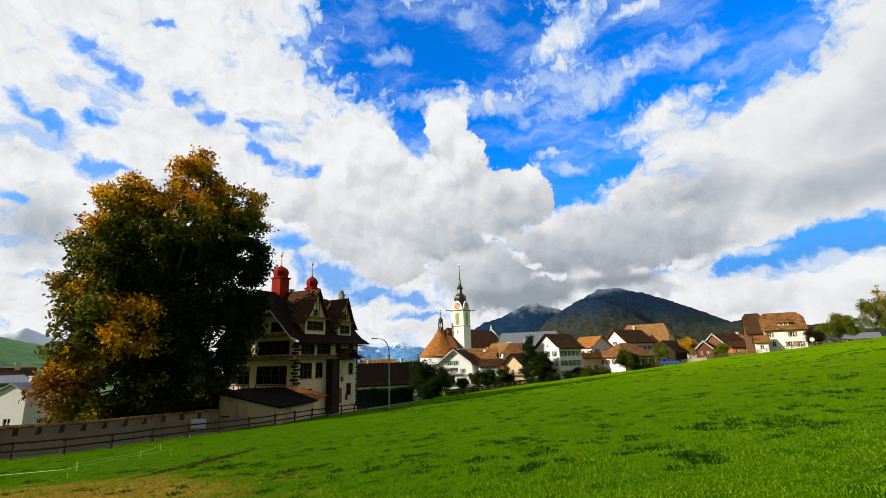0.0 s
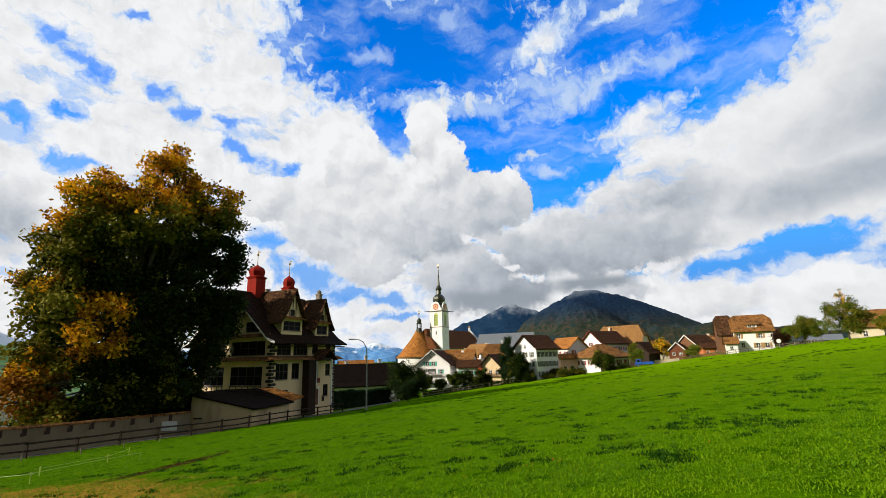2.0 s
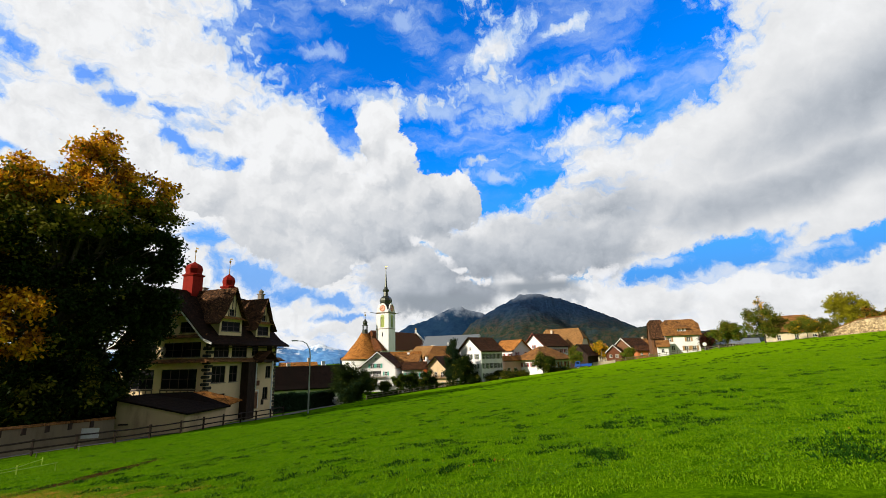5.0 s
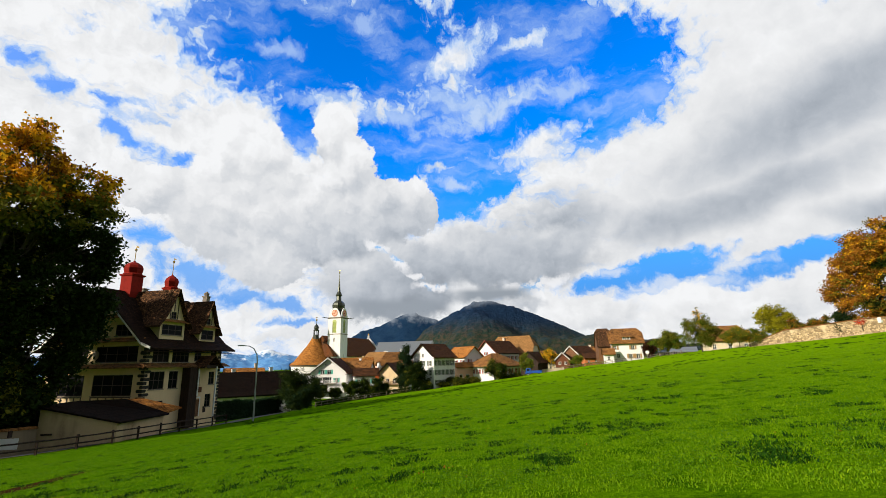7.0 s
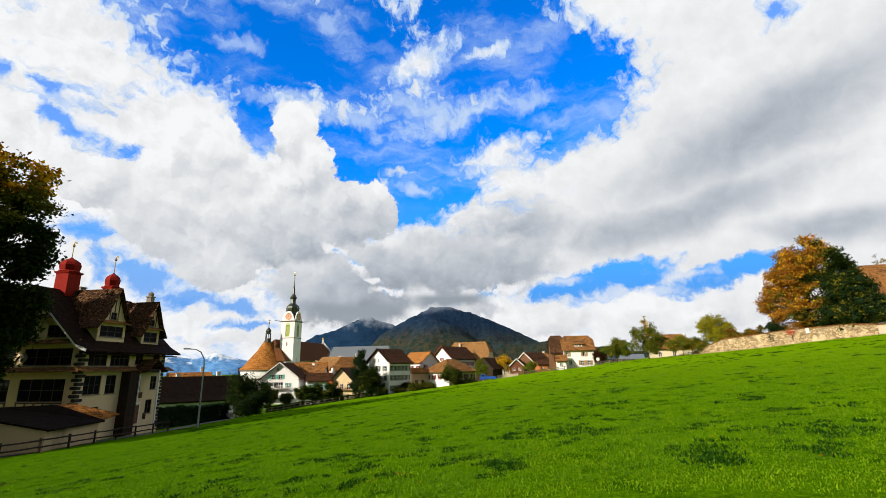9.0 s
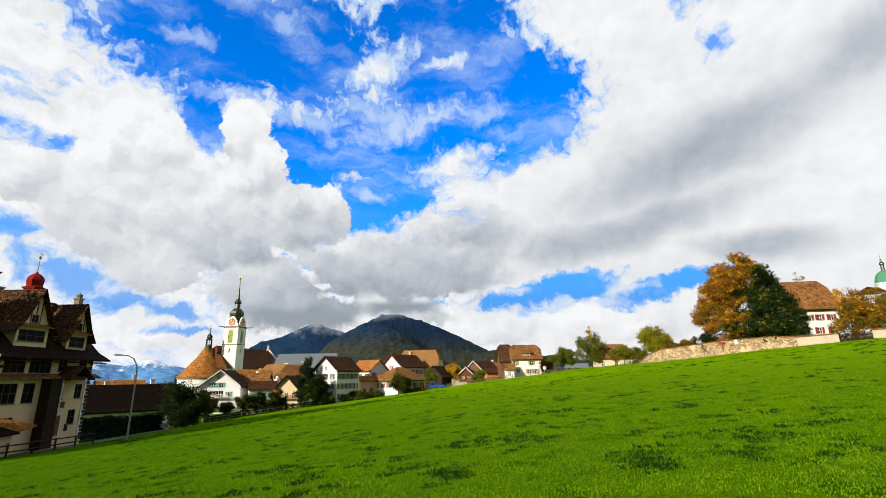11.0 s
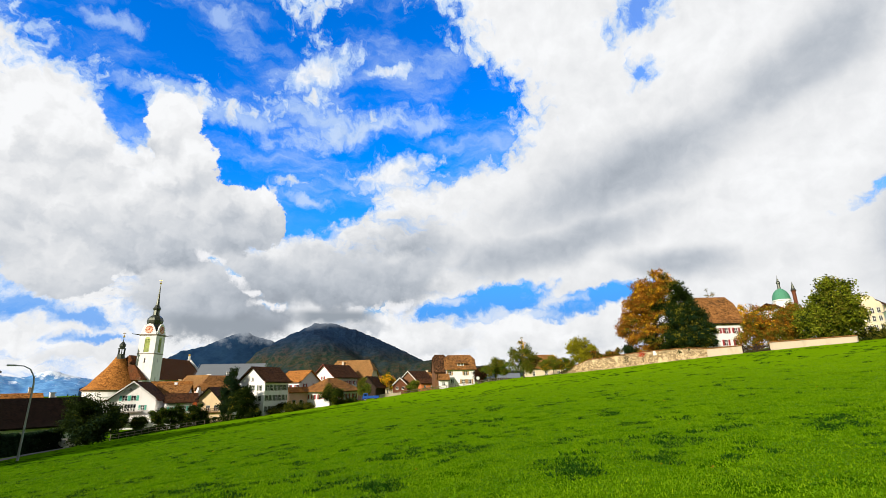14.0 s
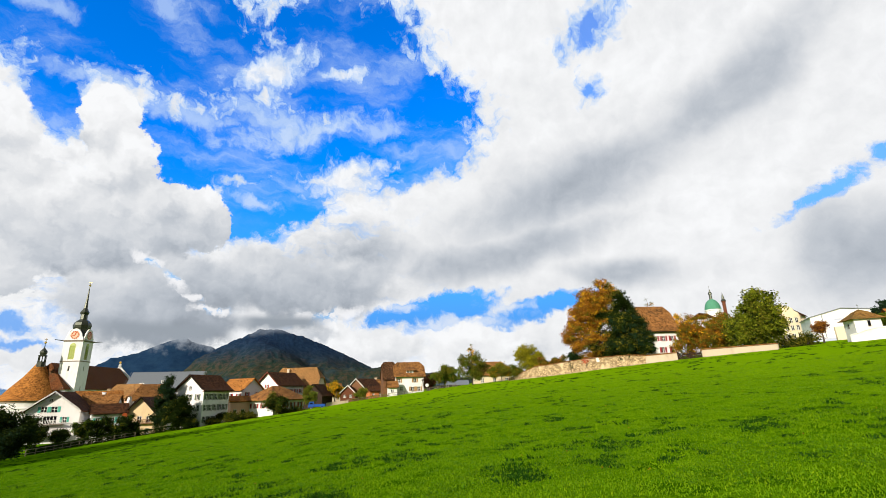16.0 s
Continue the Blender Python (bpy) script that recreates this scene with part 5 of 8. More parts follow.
def asphalt(nt, p):
    v = coords(nt)
    nt.links.new(mixc(nt, span(nt, noise_(nt, v, 20, 6, 0.7), 0.3, 0.7), (0.035, 0.033, 0.03), (0.075, 0.07, 0.062)), p.inputs["Base Color"])
    p.inputs["Roughness"].default_value = 0.9


strip("road", "grey asphalt lane behind the fence", [at(-52, 48), at(-40, 49.5), at(-30, 53), at(-21, 57.5), at(-12, 66), at(-5, 86), at(-2.5, 105)], 3.2, material("asphalt", asphalt), 0.05, "lane")
# street lamp
def street_lamp(label, base, h, reach, azd):
    ob = thing("street_lamp", label, "street lamp", pose(base.x, base.y, base.z, 0, 0, azd))
    bm = bmesh.new()
    pts = [(0, 0, -0.3), (0, 0, 2), (0, 0, h * 0.8), (-0.05 * reach, 0, h * 0.88), (-0.3 * reach, 0, h * 0.965), (-0.65 * reach, 0, h), (-reach, 0, h * 1.005)]
    tube(bm, pts, [0.11, 0.1, 0.08, 0.07, 0.06, 0.05, 0.05], 10)
    part("pole", bm, STEEL, ob)
    bm = boxes((-reach - 0.75, -reach + 0.05, -0.16, 0.16, h * 1.005 - 0.05, h * 1.005 + 0.09))
    bmesh.ops.bevel(bm, geom=bm.edges[:], offset=0.04, segments=2, affect="EDGES")
    part("lamp_head", bm, STEEL, ob)
    return ob


lb = at(-6.35, 64)
street_lamp("tall grey curved street lamp by the lane", Vector((lb.x, lb.y, lie(lb.x, lb.y))), height(2.35, 64) - lie(lb.x, lb.y), 1.6, 6)

# ---- houses left of the manor and the row behind the lane ----
W2 = (FRAME_WHITE, None, 2, 2)
W_OLIVE = (FRAME_WHITE, SHUT_OLIVE, 2, 2)
W_TEAL = (FRAME_WHITE, SHUT_GREEN, 2, 2)
W_BROWN = (FRAME_WHITE, SHUT_BROWN, 2, 2)
W_RED = (FRAME_WHITE, SHUT_RED, 2, 2)
GROUP_V = "village houses"
RED_TRIM = paint("red_brown_verge_paint", (0.22, 0.045, 0.02))


def foot(az, d):
    p = at(az, d)
    return lie(p.x, p.y)


grey_z = foot(-43, 92)
house("house", "grey rendered house with a low dark roof", stand(-43.6, 92, grey_z, 12), 9, 8, height(-1.2, 92) - grey_z, 0.9, GREYWALL, ZINC, row("s", 9, 3, 3.0, 0.9, 1.2), W2, oe=0.3, og=0.3, group=GROUP_V)
house("house", "house with a low red-brown tile roof and thin flue pipes", stand(-43.0, 112, foot(-43, 112), 4), 11, 8, height(-1.1, 112) - foot(-43, 112), 2.2, BEIGE, TILE_DARK, (), None, chimneys=((1.2, 0.3, 1.4), (3.4, -0.5, 1.2)), group=GROUP_V)
wz = foot(-40.4, 80)
house("house", "narrow white gabled house with a pale metal roof", stand(-40.2, 80, wz, 52), 5.2, 3.6, height(-2.0, 80) - wz, 1.0, WHITE, ZINC, row("s", 5.2, 1, 2.2, 0.8, 1.2) + row("w", 3.6, 1, 2.5, 0.8, 1.2), W2, oe=0.25, og=0.25, chimneys=((0.4, 0.0, 0.8),), group=GROUP_V)

# long low row
# near-black tiles on this roof: the shade lying there put into the colour
house("row_house", "long low white building with a dark brown tile roof", stand(-6.8, 112, height(-4.6, 112), 14), 17, 8, 4.0, 4.0, WHITE, TILE_BLACK, row("s", 17, 8, 1.6, 0.9, 1.3), W2, oe=0.9, og=0.4, chimneys=((-3.6, 0.6, 1.3), (4.0, 0.4, 1.4)), group=GROUP_V, sunk=3)
house("house", "small house with an orange tile roof behind the row", stand(-7.6, 124, foot(-7.6, 124), 8), 8, 7, height(-1.2, 124) - foot(-7.6, 124), 2.4, BEIGE, TILE_ORANGE, (), None, chimneys=((2.6, 0.5, 1.5),), group=GROUP_V)
house("house", "small white house with a dark roof, gable to the meadow", stand(-4.4, 126, foot(-4.4, 126), 74), 8, 5.2, height(-1.9, 126) - foot(-4.4, 126), 2.6, WHITE, TILE_DARK, [("w", 2.2, 6.0, 3.0, 7.0)], W2, chimneys=((0.5, 0.4, 0.9),), group=GROUP_V)


def hedge_leaves(name, label, pts, h, w, mats, seed, category="hedge", per_m=150, leaf_size=0.13):
    rng = np.random.default_rng(seed)
    verts, faces = [], []
    for a, b in zip(pts, pts[1:]):
        n = int((b - a).length * per_m)
        for _ in range(n):
            f = rng.random()
            c = a.lerp(b, f)
            g = lie(c.x, c.y)
            dz = rng.random()
            if rng.random() < 0.4:
                dz = 1 - 0.08 * rng.random()
            wob = 1 + 0.15 * noise.noise(Vector((c.x * 0.7, c.y * 0.7, seed)))
            c = Vector((c.x + rng.uniform(-w, w) / 2, c.y + rng.uniform(-w, w) / 2, g + dz * h * wob))
            d1, d2 = rand_dirs(rng, 2)
            s = leaf_size * rng.uniform(0.6, 1.4)
            k = len(verts)
            verts += [tuple(c - Vector(d1) * s), tuple(c + Vector(d2) * s * 0.6), tuple(c + Vector(d1) * s), tuple(c - Vector(d2) * s * 0.6)]
            faces.append((k, k + 1, k + 2, k + 3))
    ob = raw(name, verts, faces, mats)
    return tagged(ob, label, category)


hedge_leaves("hedge", "tall clipped dark hedge along the lane", [at(-10.2, 84), at(-6.5, 96), at(-3.6, 104)], 2.9, 1.0, [LEAF_CONIFER], 3, per_m=900, leaf_size=0.19)

# ---- the church ----
cz = foot(2, 255)
church = thing("church", "white church with a tall spire, brown tile nave and round apse", "church", Matrix.Translation(at(1.5, 255, cz)))
ORG = at(1.5, 255, cz)
nave_a, nave_b = at(-0.1, 252), at(5.85, 297)
ndir = (nave_b - nave_a).normalized()
nside = Vector((ndir.y, -ndir.x, 0))
ridge_z, eave_z, half = 17.2, 7.2, 9.5


def rel(p, z):
    return (p.x - ORG.x, p.y - ORG.y, z - cz)


bm = bmesh.new()
for s in (-1, 1):
    a0_, b0_ = nave_a + nside * half * s, nave_b + nside * half * s
    bm.faces.new([bm.verts.new(rel(q, z)) for q, z in ((a0_, cz), (b0_, cz), (b0_, eave_z), (a0_, eave_z))])
for e in (nave_b,):
    bm.faces.new([bm.verts.new(rel(q, z)) for q, z in ((e - nside * half, cz), (e + nside * half, cz), (e + nside * half, eave_z), (e, ridge_z), (e - nside * half, eave_z))])
part("nave_wall", bm, WHITE, church)
bm = bmesh.new()
for s in (-1, 1):
    q0, q1 = nave_a + nside * (half + 0.8) * s, nave_b + nside * (half + 0.8) * s
    slab(bm, [rel(nave_a + ndir * 5, ridge_z), rel(nave_b, ridge_z), rel(q1, eave_z - 0.7), rel(q0, eave_z - 0.7)], 0.25)
slab(bm, [rel(nave_a + ndir * 5, ridge_z), rel(nave_a - nside * (half + 0.8), eave_z - 0.7), rel(nave_a + nside * (half + 0.8), eave_z - 0.7)], 0.25)
part("nave_roof", bm, tiles("red_brown_nave_tiles", (0.07, 0.024, 0.010), (0.18, 0.066, 0.024)), church)
bm = bmesh.new()
for s in (-1, 1):
    e0, e1 = nave_b, nave_b + ndir * 0.8
    q0, q1 = e0 + nside * (half + 0.9) * s, e1 + nside * (half + 0.9) * s
    slab(bm, [rel(e0, ridge_z + 1.3), rel(e1, ridge_z + 1.3), rel(q1, eave_z + 0.2), rel(q0, eave_z + 0.2)], 2.0)
gable = part("gable_parapet", bm, WHITE, church)
gp = rel(nave_b, ridge_z)
bm = boxes((gp[0] - 0.5, gp[0] + 0.5, gp[1] - 0.5, gp[1] + 0.5, gp[2] + 0.2, gp[2] + 2.2))
part("pedestal", bm, WHITE, gable)
bm = bmesh.new()
lathe(bm, [(0.2, gp[2] + 2.2), (0.5, gp[2] + 2.6), (0.5, gp[2] + 3.1), (0.0, gp[2] + 3.5)], 10, gp[0], gp[1])
part("ball", bm, GOLD, gable, "gilt ball")
# round apse with its bell-shaped roof
ac = rel(at(-0.19, 256), 0)
bm = bmesh.new()
zw = height(0.2, 246) - cz
lathe(bm, [(11.4, 0), (11.4, zw - 3.2), (11.7, zw - 3.0), (11.7, zw - 2.6), (11.4, zw - 2.5), (11.4, zw)], 32, ac[0], ac[1])
part("apse_wall", bm, WHITE, church)
bm = bmesh.new()
lathe(bm, [(11.45, zw - 0.9), (11.9, zw - 0.7), (11.9, zw - 0.35), (11.45, zw - 0.2)], 32, ac[0], ac[1])
part("apse_cornice", bm, STONE, church)
zr0, zr1 = zw - 0.1, ridge_z - cz
bm = bmesh.new()
lathe(bm, [(12.5 * r, zr0 + (zr1 - zr0) * f) for r, f in ((1.0, 0.0), (0.82, 0.13), (0.61, 0.36), (0.36, 0.62), (0.19, 0.85), (0.09, 1.0))] + [(0, zr1 + 0.2)], 32, ac[0], ac[1])
part("apse_roof", bm, tiles("apse_tiles", (0.10, 0.035, 0.010), (0.50, 0.205, 0.045), (0.085, 0.03, 0.012), patch=0.85, speck=(1.3, 0.42, 0.6)), church, "bell-shaped orange-brown tile roof")
# ridge turret over the apse
cp = rel(at(-0.17, 251), 0)
c0 = height(3.45, 251) - cz
bm = bmesh.new()
lathe(bm, [(1.5, c0 - 1.5), (1.4, c0 + 0.4), (1.6, c0 + 0.5)], 8, cp[0], cp[1])
for i in range(8):
    a = radians(i * 45)
    x, y = cp[0] + 1.15 * math.cos(a), cp[1] + 1.15 * math.sin(a)
    box(bm, x - 0.16, x + 0.16, y - 0.16, y + 0.16, c0 + 0.5, c0 + 2.6)
lathe(bm, [(1.5, c0 + 2.6), (1.55, c0 + 2.8), (1.0, c0 + 3.2), (1.25, c0 + 4.0), (1.2, c0 + 4.5), (0.6, c0 + 5.4), (0.15, c0 + 6.0), (0.1, c0 + 7.4)], 8, cp[0], cp[1])
lantern = part("ridge_turret", bm, COPPER_DARK, church, "dark onion-capped ridge turret")
bm = bmesh.new()
lathe(bm, [(0.1, c0 + 7.4), (0.4, c0 + 7.8), (0.4, c0 + 8.2), (0.08, c0 + 8.6), (0.06, c0 + 9.8)], 8, cp[0], cp[1])
box(bm, cp[0] - 0.55, cp[0] + 0.55, cp[1] - 0.08, cp[1] + 0.08, c0 + 9.2, c0 + 9.4)
part("finial", bm, GOLD, lantern, "gilt cross")
# tower
TH = radians(-32)
tower_c = rel(at(2.28, 254), 0)
S2 = 3.65
shaft = height(5.45, 254) - cz
tm = Matrix.Translation((tower_c[0], tower_c[1], 0)) @ Matrix.Rotation(TH, 4, "Z")
bm = bmesh.new()
zb0, zb1 = height(3.75, 254) - cz, height(5.0, 254) - cz
tsides = [(Vector((-S2, -S2, 0)), Vector((1, 0, 0)), Vector((0, -1, 0))), (Vector((S2, -S2, 0)), Vector((0, 1, 0)), Vector((1, 0, 0))), (Vector((S2, S2, 0)), Vector((-1, 0, 0)), Vector((0, 1, 0))), (Vector((-S2, S2, 0)), Vector((0, -1, 0)), Vector((-1, 0, 0)))]
for o, u, n in tsides:
    wall_face(bm, o, u, n, 2 * S2, shaft, [], [(S2 - 1.15, zb0, S2 + 1.15, zb1), (S2 - 0.3, zb0 - 4.6, S2 + 0.3, zb0 - 2.6), (S2 - 0.3, zb0 - 12.5, S2 + 0.3, zb0 - 10.6)], 0.5)
body = part("tower_shaft", bm, WHITE, church, recalc=False)
body.matrix_basis = tm


def tpart(name, bm, mat, label=""):
    return part(name, bm, mat, body, label)


for o, u, n in tsides:
    bm = bmesh.new()
    for i in range(14):
        z = zb0 + (zb1 - zb0) * i / 14
        c = o + u * (S2 - 1.15) - n * 0.1
        p4 = [c + u * 0.0 + Vector((0, 0, z)), c + u * 2.3 + Vector((0, 0, z)), c + u * 2.3 - n * 0.25 + Vector((0, 0, z + 0.32)), c - n * 0.25 + Vector((0, 0, z + 0.32))]
        slab(bm, [tuple(w) for w in p4], 0.08)
    tpart("louvre", bm, LOUVRE, "light green belfry louvre")
    bm = bmesh.new()
    for i in range(9):
        a0_, a1_ = math.pi * i / 9, math.pi * (i + 1) / 9
        for a_ in (a0_,):
            p0 = o + u * (S2 - 1.15 * math.cos(a0_)) + n * 0.06 + Vector((0, 0, zb1 - 0.05 + 1.15 * math.sin(a0_)))
            p1 = o + u * (S2 - 1.15 * math.cos(a1_)) + n * 0.06 + Vector((0, 0, zb1 - 0.05 + 1.15 * math.sin(a1_)))
            m_ = o + u * S2 + n * 0.06 + Vector((0, 0, zb1 - 0.05))
            bm.faces.new([bm.verts.new(v) for v in (m_, p0, p1)])
    tpart("arch", bm, LOUVRE)
bm = bmesh.new()
lathe(bm, [(S2 * 1.415, shaft - 0.35), (S2 * 1.6, shaft), (S2 * 1.6, shaft + 0.3), (S2 * 1.415, shaft + 0.35)], 4, 0, 0, 45)
tpart("cornice", bm, STONE)
bm = bmesh.new()
lathe(bm, [(S2 * 1.43, zb0 - 0.9), (S2 * 1.47, zb0 - 0.8), (S2 * 1.47, zb0 - 0.55), (S2 * 1.43, zb0 - 0.5)], 4, 0, 0, 45)
tpart("string_course", bm, STONE)
for i in range(4):
    sx, sy = ((-1, -1), (1, -1), (1, 1), (-1, 1))[i]
    bm = bmesh.new()
    tube(bm, [(sx * S2 * 1.1, sy * S2 * 1.1, shaft + 0.1), (sx * S2 * 1.62, sy * S2 * 1.62, shaft + 0.35)], [0.22, 0.12], 6)
    tpart("gargoyle_spout", bm, COPPER_DARK, "dark metal water spout")
# clock gables
CLOCK_RED = paint("clock_red", (0.50, 0.07, 0.02), 0.7)
gh = height(6.6, 254) - cz - shaft
for o, u, n in tsides:
    bm = bmesh.new()
    prof_ = [(0.3, 0.35), (0.35, 1.2), (0.9, 2.0), (1.3, 3.2), (1.9, 4.1), (2.7, gh - 0.25), (S2, gh), (2 * S2 - 2.7, gh - 0.25), (2 * S2 - 1.9, 4.1), (2 * S2 - 1.3, 3.2), (2 * S2 - 0.9, 2.0), (2 * S2 - 0.35, 1.2), (2 * S2 - 0.3, 0.35)]
    f_ = [bm.verts.new(o + u * a + Vector((0, 0, shaft + b))) for a, b in prof_]
    bk = [bm.verts.new(o + u * a - n * 0.5 + Vector((0, 0, shaft + b))) for a, b in prof_]
    bm.faces.new(f_)
    bm.faces.new(bk[::-1])
    for i in range(len(f_)):
        j = (i + 1) % len(f_)
        bm.faces.new((f_[i], bk[i], bk[j], f_[j]))
    g = tpart("clock_gable", bm, WHITE)
    bm = bmesh.new()
    dial = [o + u * (S2 + 1.75 * math.cos(radians(a))) + n * 0.06 + Vector((0, 0, shaft + 2.4 + 1.75 * math.sin(radians(a)))) for a in range(0, 360, 18)]
    bm.faces.new([bm.verts.new(v) for v in dial])
    part("clock_face", bm, paint("clock_ground", (0.66, 0.34, 0.20)), body, "pale orange clock face with red numerals and pointers")
    c0_ = o + u * S2 + n * 0.11 + Vector((0, 0, shaft + 2.4))
    for a, ln, lo, w in [(70, 1.4, 0.0, 0.2), (200, 1.0, 0.0, 0.2)] + [(k * 30, 0.5, 1.2, 0.2) for k in range(12)]:
        t_ = u * math.cos(radians(a)) + Vector((0, 0, math.sin(radians(a))))
        w_ = u * -math.sin(radians(a)) + Vector((0, 0, math.cos(radians(a))))
        c = c0_ + t_ * lo
        bm = bmesh.new()
        slab(bm, [tuple(v) for v in (c - w_ * w, c + t_ * ln - w_ * w * 0.5, c + t_ * ln + w_ * w * 0.5, c + w_ * w)], 0.03)
        part("hour_mark" if lo else "clock_pointer", bm, CLOCK_RED, body)
hd = lambda el: height(el, 254) - cz
bm = bmesh.new()
lathe(bm, [(3.7, shaft + 0.4), (3.3, hd(6.2)), (2.9, hd(6.55)), (3.2, hd(6.75)), (3.35, hd(6.95)), (3.0, hd(7.2)), (2.2, hd(7.4)), (1.45, hd(7.52))], 8, 0, 0, 22.5)
tpart("dome", bm, COPPER_DARK, "dark copper onion dome")
bm = bmesh.new()
lathe(bm, [(1.35, hd(7.5)), (1.2, hd(8.0)), (1.5, hd(8.05)), (1.7, hd(8.2)), (1.3, hd(8.35)), (0.75, hd(8.6)), (0.5, hd(9.2)), (0.22, hd(10.3)), (0.12, hd(10.75))], 8, 0, 0, 22.5)
tpart("spire", bm, COPPER_DARK, "slender dark copper spire")
bm = bmesh.new()
lathe(bm, [(0.1, hd(10.7)), (0.42, hd(10.78)), (0.42, hd(10.86)), (0.1, hd(10.93)), (0.09, hd(11.2))], 8)
box(bm, -0.7, 0.7, -0.09, 0.09, hd(11.06), hd(11.1))
tpart("finial", bm, GOLD, "gilt ball and cross")

# ---- village between church and farm ----
TILE_LIGHT = tiles("light_weathered_tiles", (0.16, 0.075, 0.026), (0.40, 0.21, 0.075), (0.12, 0.075, 0.03))
CH = 150
chz = height(-2.75, CH)
house("chalet", "white gabled house with teal shutters and balconies", stand(2.0, CH + 4, chz, 72), 10, 10.8, height(-0.72, CH) - chz, height(0.85, CH) - height(-0.72, CH), WHITE, TILE_DARK,
      [("w", 2.9, 4.9, 4.1, 6.2, W_TEAL), ("w", 4.9, 4.9, 6.1, 6.2, W_TEAL), ("w", 1.2, 2.6, 2.1, 3.8, W_TEAL), ("w", 3.6, 2.3, 6.3, 4.1, (FRAME_WHITE, None, 4, 1)), ("w", 7.4, 2.6, 8.3, 3.8, W_TEAL), ("w", 4.2, 7.4, 4.9, 8.0, W2), ("w", 2.0, 0.3, 5.2, 1.8, (WOOD_DARK, None, 3, 1))], None, oe=1.0, og=1.2, flare=0.3, group=GROUP_V, chimneys=((1.5, 1.0, 1.0),), verge=FRAME_WHITE)
cm = stand(2.0, CH + 4, chz, 72)


def balcony(label, m, x, y0, y1, z, out, mat, rail_mat):
    ob = thing("balcony", label, "balcony", m)
    part("deck", boxes((x - out, x - 0.01, y0, y1, z, z + 0.15)), mat, ob)
    n = int((y1 - y0) / 0.28)
    for i in range(n + 1):
        y = y0 + 0.04 + (y1 - y0 - 0.08) * i / n
        part("baluster", boxes((x - out + 0.02, x - out + 0.07, y - 0.03, y + 0.03, z + 0.15, z + 1.0)), rail_mat, ob)
    part("handrail", boxes((x - out, x - out + 0.09, y0, y1, z + 1.0, z + 1.08)), rail_mat, ob)
    return ob


balcony("pale wooden balcony across the gable of the white house", cm, -5, -2.6, 2.4, 2.1, 1.3, WOOD_GREY, FRAME_WHITE)
balcony("low pale terrace with a rail below the white house", cm, -5.2, -4.2, 3.6, -0.3, 2.0, WOOD_GREY, FRAME_WHITE)
p = at(4.6, 146)
awn = thing("awning", "white market awning beside the white house", "awning", pose(p.x, p.y, height(-2.6, 146), 0, 0, -5))
bm = bmesh.new()
slab(bm, [(-1.3, -1, 1.9), (1.3, -1, 1.9), (1.3, 1, 2.3), (-1.3, 1, 2.3)], 0.06)
slab(bm, [(-1.3, -1.02, 1.9), (1.3, -1.02, 1.9), (1.3, -1.06, 1.6), (-1.3, -1.06, 1.6)], 0.04)
part("cover", bm, FRAME_WHITE, awn)
for x in (-1.2, 1.2):
    for y in (-0.9, 0.9):
        part("leg", boxes((x - 0.04, x + 0.04, y - 0.04, y + 0.04, -1.0, 1.95)), STEEL, awn)


def simple(name, label, az, d, turn, L, W, el_base, el_eave, el_ridge, wall, roof, openings=(), style=None, **kw):
    z = height(el_base, d)
    kw.setdefault("group", GROUP_V)
    return house(name, label, stand(az, d, z, turn), L, W, height(el_eave, d) - z, height(el_ridge, d) - height(el_eave, d), wall, roof, openings, style, **kw)


simple("house", "house with a mottled orange roof beside the white chalet", 4.6, 166, 6, 10, 8, -3.0, -0.2, 0.85, CREAM, TILE_ORANGE, row("s", 10, 4, 5.0, 0.9, 1.2), W_TEAL, chimneys=((2, 0.5, 1.0),))
simple("house", "pale house with brown tile roof and teal windows", 4.9, 158, -18, 8, 8, -3.0, -0.9, 0.5, WHITE, TILE_BROWN, row("s", 8, 3, 3.0, 1.0, 1.3), W_TEAL, chimneys=((0, 0.5, 1.2),))
simple("house", "rose house with a light orange roof, gable end to the meadow", 6.9, 186, -50, 10, 8, -3, 0.3, 1.45, PINK, TILE_LIGHT, row("e", 8, 3, 8.2, 0.9, 1.2), W2)
simple("house", "house with a dark hipped roof and white walls", 8.9, 170, 14, 10.5, 8, -3.0, 0.05, 1.4, WHITE, TILE_BROWN, row("s", 10.5, 5, 6.4, 1.0, 1.4) + row("s", 10.5, 5, 3.2, 1.0, 1.4), W_OLIVE, hip=0.8, chimneys=((2.6, 0.4, 1.6),))
simple("house", "cream house with a dark verge and a balcony", 8.7, 148, 72, 9, 7.4, -3.2, -1.3, 0.2, CREAM, TILE_DARK, [("w", 1.2, 3.0, 2.2, 4.4, W2), ("w", 3.2, 3.0, 4.2, 4.4, W2), ("w", 5.2, 3.0, 6.2, 4.4, W2), ("w", 1.2, 0.3, 2.2, 1.6, W2), ("w", 5.2, 0.3, 6.2, 1.6, W2)], None, og=0.9)
balcony("wooden balcony on the cream house", stand(8.7, 148, height(-3.2, 148), 72), -4.5, -3.2, 3.2, 2.6, 1.0, WOOD_BROWN, WOOD_BROWN)
